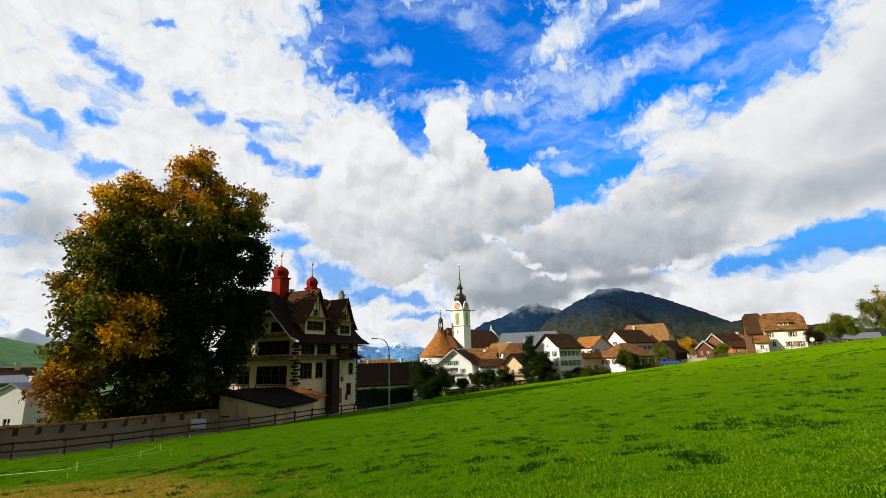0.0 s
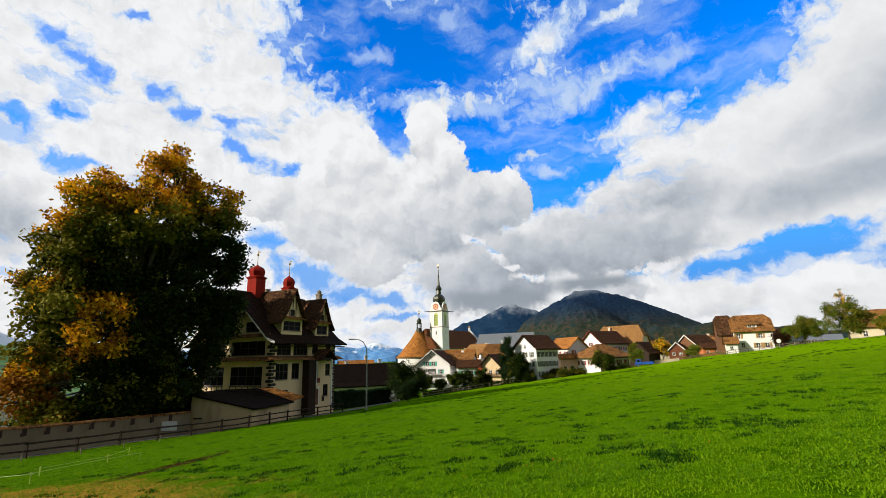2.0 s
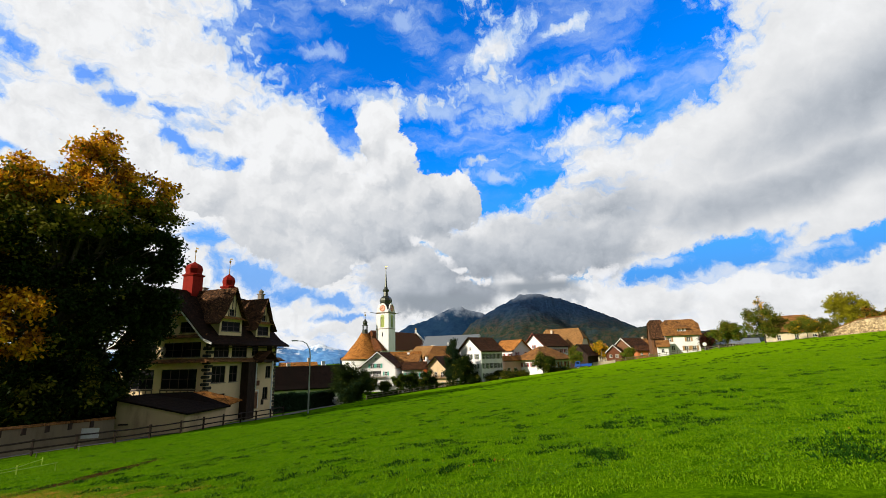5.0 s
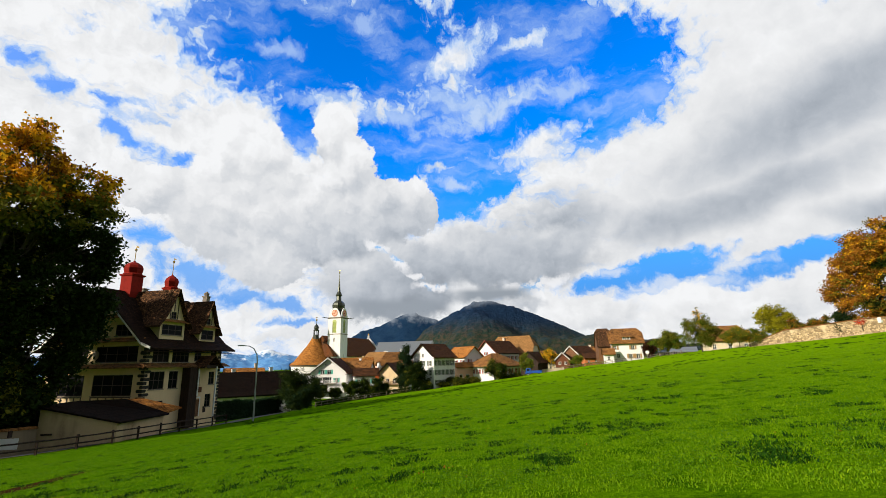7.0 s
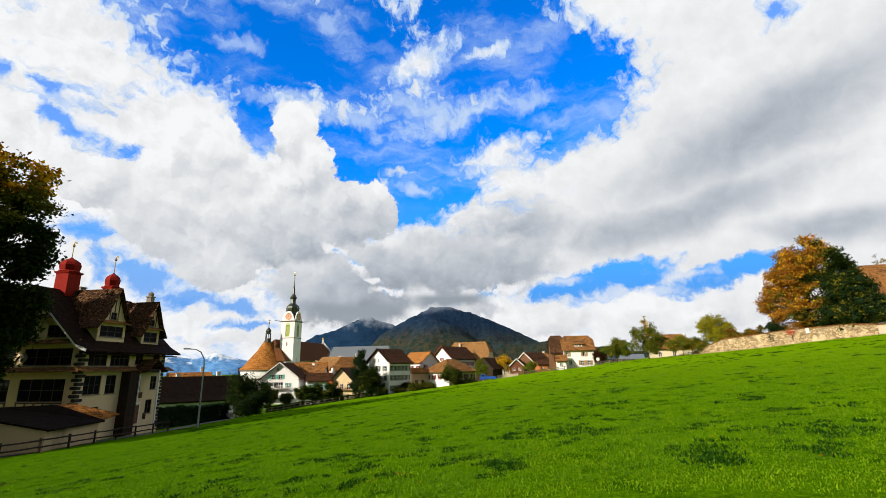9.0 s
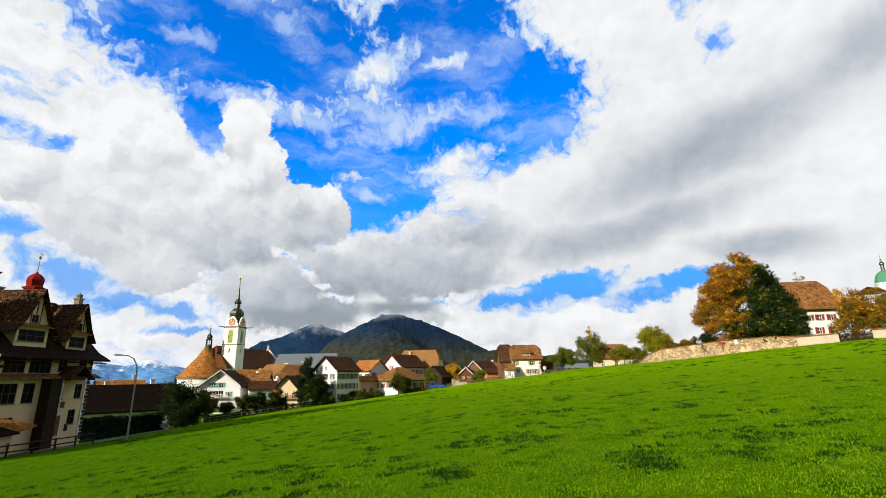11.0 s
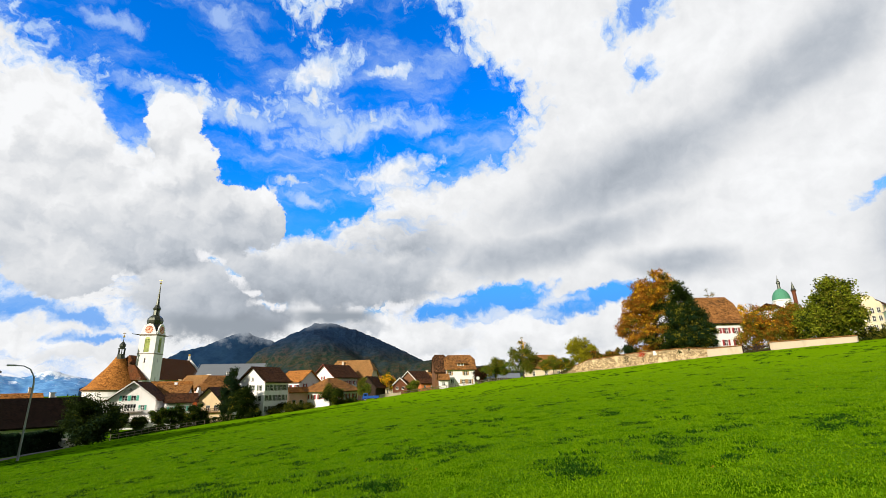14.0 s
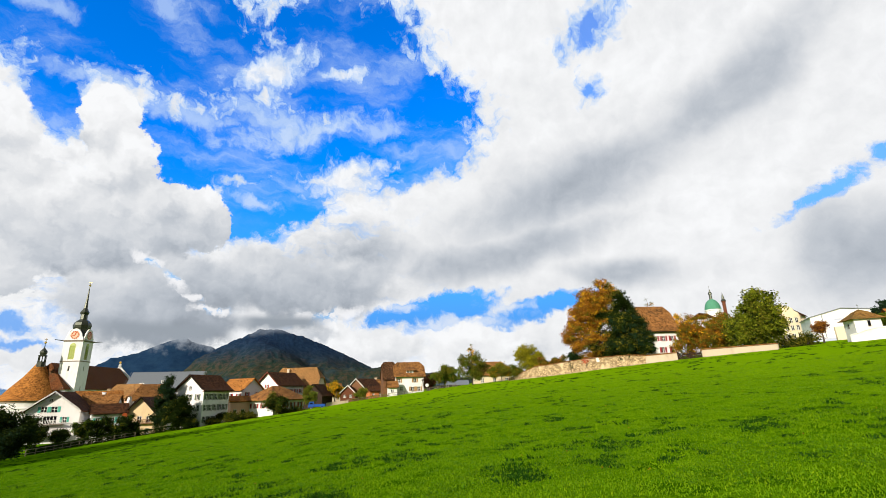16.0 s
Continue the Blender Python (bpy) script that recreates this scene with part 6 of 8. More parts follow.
# hall with the grey metal roof
hz = height(-1.5, 215)
hall = house("hall", "large hall with a grey sheet-metal roof and rooflights", stand(10.2, 215, hz, -19), 25, 18, height(0.3, 215) - hz, height(2.62, 215) - height(0.3, 215), WHITE, ZINC, (), None, oe=0.5, og=0.3, flare=0.0, category="hall")
for x, y, w in ((-7.6, -5.2, 1.8), (8.8, -5.8, 2.2)):
    zz = height(0.3, 215) - hz + (height(2.62, 215) - height(0.3, 215)) * (1 - abs(y) / 9) + 0.3
    k = (height(2.62, 215) - height(0.3, 215)) / 9
    bm = bmesh.new()
    slab(bm, [(x - w / 2, y - 0.9, zz - 0.9 * k), (x + w / 2, y - 0.9, zz - 0.9 * k), (x + w / 2, y + 0.9, zz + 0.9 * k), (x - w / 2, y + 0.9, zz + 0.9 * k)], 0.15)
    part("rooflight", bm, FRAME_WHITE, hall, "pale rooflight")
bm = bmesh.new()
for i in range(28):
    x = -13.4 + i * 0.99
    k = (height(2.62, 215) - height(0.3, 215)) / 9
    z0_ = height(0.3, 215) - hz + 0.22
    slab(bm, [(x, -9.4, z0_ - 0.4 * k + 0.06), (x + 0.09, -9.4, z0_ - 0.4 * k + 0.06), (x + 0.09, 0, z0_ + 9 * k + 0.06), (x, 0, z0_ + 9 * k + 0.06)], 0.06)
part("standing_seams", bm, ZINC, hall)

# three-storey white house
WD = 134
wz = height(-2.75, WD)
ops = []
for z in (0.9, 3.55, 6.05):
    ops += row("s", 8.6, 5, z, 0.85, 1.35, 0.7)
for z in (3.55, 6.05):
    ops += row("w", 8.2, 3, z, 0.8, 1.3, 1.3)
ops += [("w", 3.7, 8.4, 4.4, 9.3, W2)] + row("w", 8.2, 2, 0.9, 0.85, 1.35, 2.0)
house("house", "three-storey white house with grey-green shutters and brown roof", stand(13.55, WD + 3, wz, 47), 8.6, 8.2, height(0.85, WD) - wz, 3.4, WHITE, TILE_DARK, ops, W_OLIVE, oe=0.8, og=0.7, group=GROUP_V, sunk=3, chimneys=((2.5, 1.2, 0.8),))

simple("house", "white house with red shutters and an orange tile roof", 17.2, 152, -46, 8.5, 7.5, -2.2, 0.75, 1.85, WHITE, TILE_ORANGE, row("e", 7.5, 3, 3.4, 0.9, 1.3) + row("e", 7.5, 2, 6.0, 0.8, 1.1, 1.4) + row("s", 8.5, 3, 5.6, 0.9, 1.2), W_RED, og=0.6)
red_house = simple("house", "white gabled house with red-brown verges and a dark roof", 21.2, 168, 50, 12, 8.6, -2.2, 1.15, 2.45, WHITE, TILE_DARK, [("w", 2.0, 6.0, 3.0, 7.3), ("w", 5.0, 6.0, 6.0, 7.3), ("w", 3.6, 9.0, 4.4, 10.0)] + row("s", 12, 5, 7.4, 0.9, 1.2), W_RED, og=0.8, verge=RED_TRIM)
simple("barn", "big building with a tall half-hipped light brown tile roof", 23.1, 180, -20, 16, 12, -2.0, 0.4, 2.95, BEIGE, TILE_LIGHT, row("e", 12, 4, 4.0, 0.9, 1.3) + row("s", 14, 4, 4.0, 0.9, 1.3), W2, hip=0.45, chimneys=((-3.4, -1.5, 1.6),))
simple("house", "low white house with a broad brown hipped roof", 20.75, 143, 42, 10.5, 10.5, -1.75, -0.25, 1.0, WHITE, TILE_BROWN, row("w", 10.5, 4, 1.4, 0.9, 1.2) + row("s", 10.5, 4, 1.4, 0.9, 1.3), W_RED, hip=1.0, oe=1.1, og=0.6)
simple("house", "narrow dark timber house, gable to the meadow", 25.3, 160, 66, 8, 6.0, -1.4, 0.0, 1.1, WOOD_DARK, TILE_DARK, [("w", 2.5, 2.6, 3.6, 3.8)], W2)
simple("chalet", "small red-brown timber chalet, gable to the meadow", 28.7, 165, 82, 7, 4.6, -0.6, 0.15, 0.9, WOOD_RED, TILE_DARK, [("w", 0.9, 0.7, 1.8, 1.6), ("w", 2.8, 0.7, 3.7, 1.6)], W2, verge=FRAME_WHITE)
simple("chalet", "dark timber chalet with white verge boards and a brown roof", 30.5, 172, 50, 9, 7.5, -0.6, 0.6, 1.6, WOOD_BROWN, TILE_DARK, [("w", 1.0, 1.2, 2.0, 2.2), ("w", 3.4, 1.2, 4.4, 2.2)] + row("s", 9, 3, 1.2, 0.9, 1.0), W2, verge=FRAME_WHITE)
simple("house", "low terracotta extension of the dark chalet", 31.6, 166, 20, 5, 4, -0.6, 0.35, 0.75, plaster("terracotta_plaster", (0.5, 0.17, 0.06), (0.3, 0.1, 0.04), 0.4), TILE_DARK, row("s", 5, 2, 0.9, 0.8, 1.0), W2)
simple("house", "house with a weathered brown roof behind the chalets", 32.3, 185, 8, 7, 7, -0.8, 0.5, 1.5, BEIGE, TILE_BROWN, (), None, chimneys=((-2, 0.3, 1.0),))
simple("house", "white house with a dark lower roof and teal window band", 5.6, 146, 4, 7, 5, -3.0, -1.05, -0.35, WHITE, TILE_DARK, row("s", 7, 4, 2.6, 0.9, 1.2), W_TEAL, og=0.4)
simple("house", "small dark-roofed house with a white gable by the lane", -4.6, 138, 80, 8, 5.6, -3.6, -1.6, -0.6, WHITE, TILE_BLACK, [("w", 2.3, 3.6, 3.3, 4.6)], W2, og=0.8, chimneys=((0.6, 0.4, 1.0),))
simple("shed", "low lean-to with a red-brown tile roof at the pink house", 17.0, 143, 20, 5.0, 3, -2.1, -0.35, 0.05, PINK, TILE_ORANGE, [("s", 0.8, 0.6, 1.8, 2.2), ("s", 2.8, 0.6, 3.8, 2.2)], W2, category="shed")
simple("house", "distant house with a brown roof", 26.6, 230, 15, 9, 8, -1, 0.4, 1.2, BEIGE, TILE_BROWN)

# ---- the farmhouse ----
FD = 150
fz = height(-0.1, FD)
fops = row("s", 9.4, 3, 3.2, 0.95, 1.25, 0.9, W_BROWN)[0:1] + [("s", 5.8, 3.2, 6.75, 4.45, W_BROWN), ("s", 1.7, 0.9, 2.6, 2.1, W2), ("s", 5.0, 0.7, 6.0, 2.0, W_BROWN), ("s", 7.0, 0.7, 8.0, 2.0, W_BROWN)]
farm = house("farmhouse", "white farmhouse with a big half-hipped brown tile roof", stand(35.45, FD + 4, fz, 6), 8.6, 9, height(1.95, FD) - fz, height(3.45, FD) - height(1.95, FD), WHITE, TILE_BROWN, [(s, max(0.4, a - 0.4), b, c - 0.4, e_, st) for s, a, b, c, e_, st in fops], W_BROWN, oe=0.9, og=0.6, hip=0.35, category="house", chimneys=((0.8, 0.8, 0.9),))
k_ = (height(3.45, FD) - height(1.95, FD)) / 4.5
zd = height(1.95, FD) - fz
bm = bmesh.new()
wall_face(bm, Vector((-1.0, -4.0, zd + 0.35)), Vector((1, 0, 0)), Vector((0, -1, 0)), 2.2, 1.25, [], [(0.25, 0.35, 1.0, 1.1), (1.2, 0.35, 1.95, 1.1)])
dm = part("dormer", bm, WHITE, farm, recalc=False)
for h_ in ((0.25, 0.35, 1.0, 1.1), (1.2, 0.35, 1.95, 1.1)):
    window(dm, Vector((-1.0, -4.0, zd + 0.35)), Vector((1, 0, 0)), Vector((0, -1, 0)), h_, W2)
bm = bmesh.new()
slab(bm, [(-1.8, -4.6, zd + 1.5), (2.0, -4.6, zd + 1.5), (1.3, -1.2, zd + 2.9), (-1.1, -1.2, zd + 2.9)], 0.14)
part("dormer_roof", bm, TILE_BROWN, farm)
simple("barn", "shingled brown barn joined to the farmhouse", 33.15, FD + 6, 6, 4.0, 9.5, -0.2, 1.6, 3.45, WOOD_BROWN, TILE_MOTTLED, (), None, oe=0.6, og=0.3, hip=0.2)
simple("shed", "low white lean-to beside the farmhouse", 33.6, FD - 3, 6, 2.6, 3, -0.3, 0.75, 1.25, WHITE, TILE_BROWN, [("s", 0.8, 0.8, 1.6, 1.8)], W2, category="shed")
simple("shed", "long low greenhouse-like shed", 40.6, 165, 4, 10, 5, 0.3, 0.75, 1.15, BEIGE, ZINC, row("s", 10, 6, 0.4, 1.2, 0.8), W2, category="shed")
simple("house", "pale house with a brown hipped roof behind the orchard", 45.2, 150, 12, 10, 9, 0.4, 1.75, 3.15, YELLOW, TILE_BROWN, row("s", 10, 3, 1.2, 0.9, 1.3), W2, hip=0.6)
# satellite dish on its post
p = at(37.65, 146)
dish = thing("satellite_dish", "white satellite dish on a post beside the farmhouse", "satellite dish", pose(p.x, p.y, lie(p.x, p.y), 0, 0, -30))
bm = bmesh.new()
lathe(bm, [(0.0, 0.16), (0.25, 0.13), (0.45, 0.04), (0.5, 0.0), (0.46, -0.03), (0.25, 0.06), (0.0, 0.09)], 20)
for v in bm.verts:
    v.co = (v.co.x, v.co.z * -1 - 0.1, v.co.y + 1.6)
part("reflector", bm, FRAME_WHITE, dish)
part("post", boxes((-0.05, 0.05, -0.05, 0.05, -0.4, 1.6)), STEEL, dish)
# power pole
p = at(27.25, 148)
pole = thing("utility_pole", "slim wooden utility pole", "pole", Matrix.Translation((p.x, p.y, lie(p.x, p.y) - 0.2)))
bm = bmesh.new()
tube(bm, [(0, 0, 0), (0, 0, 3.8)], [0.1, 0.08], 8)
part("shaft", bm, WOOD_GREY, pole)

# ---- right-hand side: rubble wall, houses on the rise, chapel ----


def rubble(nt, p):
    v = coords(nt)
    vo = node(nt, "ShaderNodeTexVoronoi", Vector=coords(nt, scale=(1, 1, 1.5)), Scale=2.6)
    vo.feature = "F1"
    ed = node(nt, "ShaderNodeTexVoronoi", Vector=coords(nt, scale=(1, 1, 1.5)), Scale=2.6)
    ed.feature = "DISTANCE_TO_EDGE"
    c = mixc(nt, node(nt, "ShaderNodeSeparateXYZ", Vector=vo.outputs["Color"]).outputs[0], (0.24, 0.155, 0.075), (0.68, 0.50, 0.28))
    c = mixc(nt, span(nt, ed.outputs["Distance"], 0.0, 0.07), (0.07, 0.055, 0.04), c)
    c = mixc(nt, span(nt, noise_(nt, v, 0.5, 5), 0.5, 0.7), c, (0.72, 0.55, 0.33))
    nt.links.new(c, p.inputs["Base Color"])
    p.inputs["Roughness"].default_value = 0.95
    bump(nt, p, span(nt, ed.outputs["Distance"], 0.0, 0.12), 0.9, 0.1)


RUBBLE = material("rubble_masonry", rubble)
PALEWALL = plaster("pale_plaster", (0.50, 0.415, 0.31), (0.24, 0.17, 0.10), 0.9)


def base_line(pairs):
    def f(p):
        az = math.degrees(math.atan2(p.x, p.y))
        d = math.hypot(p.x, p.y)
        el = np.interp(az, [a for a, _ in pairs], [e for _, e in pairs])
        return height(float(el), d)
    return f


wall_pts = [at(47.2, 128), at(51.2, 124), at(55.9, 120), at(60.6, 117.5), at(62.4, 116.5)]
foot_fn = base_line([(47, 1.05), (51.3, 1.3), (55.9, 1.75), (60, 2.15), (65.5, 2.55), (74, 2.95)])
run_wall("stone_wall", "old rubble stone wall along the top of the meadow", wall_pts, 0.6, lambda f: float(np.interp(f, (0, 0.2, 0.5, 1), (0.3, 2.7, 2.85, 1.8))), RUBBLE, foot_fn, TILE_BROWN)
run_wall("plastered_wall", "pale plastered garden wall with a brown coping", [at(62.4, 116.5), at(65.55, 115)], 0.5, lambda f: 1.72 - 0.2 * f, PALEWALL, foot_fn, TILE_BROWN)
run_wall("plastered_wall", "pale plastered garden wall by the gate", [at(67.95, 114), at(74.6, 110)], 0.5, lambda f: 1.65 - 0.35 * f, PALEWALL, foot_fn, TILE_BROWN)
# wooden gate between the walls
ga, gb = at(65.6, 115), at(67.95, 114)
gate = thing("gate", "dark weathered wooden double gate between wall ends", "gate", Matrix.Identity(4))
for i in range(27):
    p = ga.lerp(gb, (i + 0.5) / 27)
    z = foot_fn(p)
    part("slat", boxes((p.x - 0.07, p.x + 0.07, p.y - 0.04, p.y + 0.04, z - 0.1, z + 1.35 + 0.12 * math.sin(i * 1.3))), WOOD_DARK, gate)
for hz_ in (0.3, 1.0):
    a_, b_ = ga + Vector((0, 0, foot_fn(ga) + hz_)), gb + Vector((0, 0, foot_fn(gb) + hz_))
    bm = bmesh.new()
    tube(bm, [a_, b_], [0.06, 0.06], 4)
    part("rail", bm, WOOD_DARK, gate)
for q in (ga, ga.lerp(gb, 0.5), gb):
    z = foot_fn(q)
    part("post", boxes((q.x - 0.12, q.x + 0.12, q.y - 0.12, q.y + 0.12, z - 0.5, z + 1.7)), WOOD_DARK, gate)

# white house with the brown roof behind the wall
bz_ = height(3.0, 134)
house("house", "white house with dark red shutters and steep brown roof", stand(63.45, 138, bz_, 28), 8.5, 9.0, height(6.0, 134) - bz_, 6.2, WHITE, TILE_BROWN, [("s", 2.0, 3.9, 2.9, 5.2), ("s", 4.1, 3.9, 5.0, 5.2), ("s", 6.4, 3.9, 7.3, 5.2), ("s", 3.6, 1.0, 4.5, 2.4), ("s", 6.2, 1.0, 7.1, 2.4)] + row("w", 9, 2, 4.0, 0.9, 1.3, 2), W_RED, oe=1.0, og=0.7, hip=0.3, flare=0.4, chimneys=((0, 0.9, 1.0),))
# domed church far behind
dz = height(4.0, 240)
dome = thing("domed_church", "distant church with a green copper dome and lantern", "church", Matrix.Translation(at(69.65, 240, dz)))
h2 = lambda el: height(el, 240) - dz
bm = bmesh.new()
lathe(bm, [(3.6, 0), (3.6, h2(6.7)), (3.2, h2(6.75)), (3.1, h2(7.35)), (3.4, h2(7.4)), (3.4, h2(7.5))], 16)
drum = part("drum", bm, WHITE, dome)
bm = bmesh.new()
lathe(bm, [(3.3, h2(7.5))] + [(3.25 * math.cos(a), h2(7.5) + (h2(8.62) - h2(7.5)) * math.sin(a)) for a in (0.25, 0.55, 0.85, 1.15, 1.35)] + [(0.7, h2(8.64))], 16)
part("dome", bm, COPPER_GREEN, dome, "green copper dome")
bm = bmesh.new()
lathe(bm, [(0.75, h2(8.6)), (0.6, h2(8.75)), (0.55, h2(9.1)), (0.8, h2(9.15)), (0.75, h2(9.25)), (0.35, h2(9.4)), (0.3, h2(9.55)), (0.06, h2(9.7)), (0.05, h2(10.0))], 8)
part("lantern", bm, COPPER_DARK, dome, "dark roof lantern")
part("nave", boxes((-14, -3, -4, 6, 0, h2(6.3))), WHITE, dome)
bm = bmesh.new()
slab(bm, [(-14.5, -4.8, h2(6.2)), (-2.5, -4.8, h2(6.2)), (-2.5, 1, h2(7.0)), (-12.5, 1, h2(7.0))], 0.3)
slab(bm, [(-14.5, 6.8, h2(6.2)), (-2.5, 6.8, h2(6.2)), (-2.5, 1, h2(7.0)), (-12.5, 1, h2(7.0))], 0.3)
part("nave_roof", bm, TILE_DARK, dome)
sz = height(5, 236)
sp = thing("bell_turret", "small red-brown bell turret with a pointed roof", "turret", Matrix.Translation(at(70.75, 236, sz)))
bm = bmesh.new()
lathe(bm, [(0.7, 0), (0.7, height(8.1, 236) - sz), (1.05, height(8.35, 236) - sz)], 8)
part("shaft", bm, WOOD_RED, sp)
bm = bmesh.new()
lathe(bm, [(1.15, height(8.3, 236) - sz), (0.65, height(8.5, 236) - sz), (0.3, height(8.9, 236) - sz), (0.0, height(9.2, 236) - sz)], 8)
part("roof", bm, COPPER_DARK, sp)

# cream school building with a curved gable
hz2 = height(3.7, 190)
sch = thing("school", "tall cream building with a curved gable and many windows", "building", stand(75.9, 192, hz2, 74))
hs = lambda el: height(el, 190) - hz2
SW, SL, ST = 8.0, 6.0, hs(6.15)
holes = []
for z in (1.0, 3.6, 6.0):
    for i in range(5):
        u_ = 0.5 + i * 1.5
        holes.append((u_, z, u_ + 0.9, z + 1.6))
bm = bmesh.new()
o_, u__, n__ = Vector((-SL / 2, SW / 2, 0)), Vector((0, -1, 0)), Vector((-1, 0, 0))
wall_face(bm, o_, u__, n__, SW, ST, [], holes)
sh = []
for z in (1.0, 3.6, 6.0):
    for i in range(2):
        u_ = 1.0 + i * 2.6
        sh.append((u_, z, u_ + 1.0, z + 1.6))
o2, u2, n2 = Vector((-SL / 2, -SW / 2, 0)), Vector((1, 0, 0)), Vector((0, -1, 0))
wall_face(bm, o2, u2, n2, SL, ST, [], sh)
for q in ([(-SL / 2, SW / 2, 0), (SL / 2, SW / 2, 0), (SL / 2, SW / 2, ST), (-SL / 2, SW / 2, ST)], [(SL / 2, -SW / 2, 0), (SL / 2, SW / 2, 0), (SL / 2, SW / 2, ST), (SL / 2, -SW / 2, ST)]):
    bm.faces.new([bm.verts.new(v) for v in q])
part("wall", bm, YELLOW, sch, recalc=False)
for h_ in holes:
    window(sch, o_, u__, n__, h_, W2)
for h_ in sh:
    window(sch, o2, u2, n2, h_, W2)
bm = bmesh.new()
gp_ = [(-SW / 2, 0.0), (-SW / 2 + 0.3, 0.9), (-SW / 2 + 1.2, 1.5), (-SW / 2 + 1.6, 2.5), (-1.2, 3.2), (0, hs(7.25) - ST), (1.2, 3.2), (SW / 2 - 1.6, 2.5), (SW / 2 - 1.2, 1.5), (SW / 2 - 0.3, 0.9), (SW / 2, 0.0)]
f_ = [bm.verts.new((-SL / 2 - 0.05, y, ST + z)) for y, z in gp_]
b_ = [bm.verts.new((-SL / 2 + 0.5, y, ST + z)) for y, z in gp_]
bm.faces.new(f_)
bm.faces.new(b_[::-1])
for i in range(len(f_)):
    j = (i + 1) % len(f_)
    bm.faces.new((f_[i], b_[i], b_[j], f_[j]))
part("gable", bm, YELLOW, sch, "curved cream gable")
bm = bmesh.new()
for s in (-1, 1):
    slab(bm, [(-SL / 2 + 0.4, s * (SW / 2 + 0.5), ST), (SL / 2, s * (SW / 2 + 0.5), ST), (SL / 2, 0, hs(7.2)), (-SL / 2 + 0.4, 0, hs(7.2))], 0.25)
part("roof", bm, TILE_DARK, sch)
# white modern hall
mz = height(3.8, 170)
mh = thing("hall", "white modern hall with a shallow roof and a slit window", "hall", stand(79.3, 172, mz, 14))
ht = lambda el: height(el, 170) - mz
bm = bmesh.new()
wall_face(bm, Vector((-6.2, -4, 0)), Vector((1, 0, 0)), Vector((0, -1, 0)), 13.5, ht(6.5), [(-0.28, 1, ht(5.75)), (0.12, 1, ht(6.45) + 0.12 * 7.2)], [(5.2, ht(5.35), 8.2, ht(5.5))])
wall_face(bm, Vector((-6.2, 8, 0)), Vector((0, -1, 0)), Vector((-1, 0, 0)), 12, ht(5.75), [], [])
bm.faces.new([bm.verts.new(v) for v in ((7.3, -4, 0), (7.3, 8, 0), (7.3, 8, ht(6.3)), (7.3, -4, ht(6.3)))])
part("wall", bm, WHITE, mh, recalc=False)
bm = bmesh.new()
slab(bm, [(-6.5, -4.4, ht(5.78)), (1.0, -4.4, ht(6.45)), (1.0, 8, ht(6.45)), (-6.5, 8, ht(5.78))], 0.2)
slab(bm, [(1.0, -4.4, ht(6.45)), (7.6, -4.4, ht(6.2)), (7.6, 8, ht(6.2)), (1.0, 8, ht(6.45))], 0.2)
part("roof", bm, ZINC, mh)
part("downpipe", boxes((-3.6, -3.4, -4.12, -4.0, 0, ht(5.9))), ZINC, mh)
part("base", boxes((-1.5, 7.4, -5.2, -4.05, -1, ht(4.75))), BEIGE, mh, "beige annexe")
# chapel
kz = height(3.3, 110)
chap = thing("chapel", "little white wayside chapel with a pyramid tile roof", "chapel", stand(81.2, 112, kz, 24))
hk = lambda el: height(el, 110) - kz
bm = bmesh.new()
CW, CE = 1.95, hk(5.4)
for o, u, n, h_ in ((Vector((-CW, -CW, -1)), Vector((1, 0, 0)), Vector((0, -1, 0)), [(1.9, CE - 0.4, 2.35, CE + 0.55)]), (Vector((-CW, CW, -1)), Vector((0, -1, 0)), Vector((-1, 0, 0)), [(1.4, CE - 0.4, 1.8, CE + 0.3)]), (Vector((CW, -CW, -1)), Vector((0, 1, 0)), Vector((1, 0, 0)), [(1.4, CE - 1.2, 2.0, CE + 0.2)]), (Vector((CW, CW, -1)), Vector((-1, 0, 0)), Vector((0, 1, 0)), [])):
    wall_face(bm, o, u, n, 2 * CW, CE + 1, [], h_)
    for q in h_:
        window(chap, o, u, n, q, (WOOD_DARK, None, 1, 1))
part("wall", bm, WHITE, chap, recalc=False)
bm = bmesh.new()
lathe(bm, [(CW * 1.9, CE - 0.15), (CW * 1.4, CE + 0.35), (CW * 0.6, CE + 1.3), (0.0, hk(6.3))], 4, 0, 0, 45)
part("roof", bm, tiles("mossy_chapel_tiles", (0.10, 0.05, 0.015), (0.30, 0.16, 0.045), (0.13, 0.10, 0.03), patch=0.8), chap, "mossy orange-brown pyramid roof")
bm = bmesh.new()
lathe(bm, [(0.06, hk(6.25)), (0.03, hk(6.6)), (0.1, hk(6.65)), (0.1, hk(6.7)), (0.02, hk(6.78))], 6)
part("finial", bm, STEEL, chap)
run_wall("chapel_wall", "white rendered wall beside the chapel", [at(80.2, 110), at(81.8, 108.5), at(86.9, 106)], 0.4, lambda f: 1.1 + 0.75 * min(1, f * 2), WHITE, base_line([(79, 3.3), (82.5, 3.45), (87, 3.6)]), FRAME_WHITE)
simple("house", "timber house with an orange-brown roof", 84.6, 165, 20, 10, 8, 3.8, 5.1, 5.9, WOOD_RED, TILE_ORANGE, row("s", 12, 3, 1.0, 1.0, 1.2), W2)

# ---- trees and shrubs of the village ----


def mixed(*weights):
    def f(p, r):
        s = 0.0
        for i, w in enumerate(weights):
            s += w
            if r < s:
                return i
        return len(weights) - 1
    return f


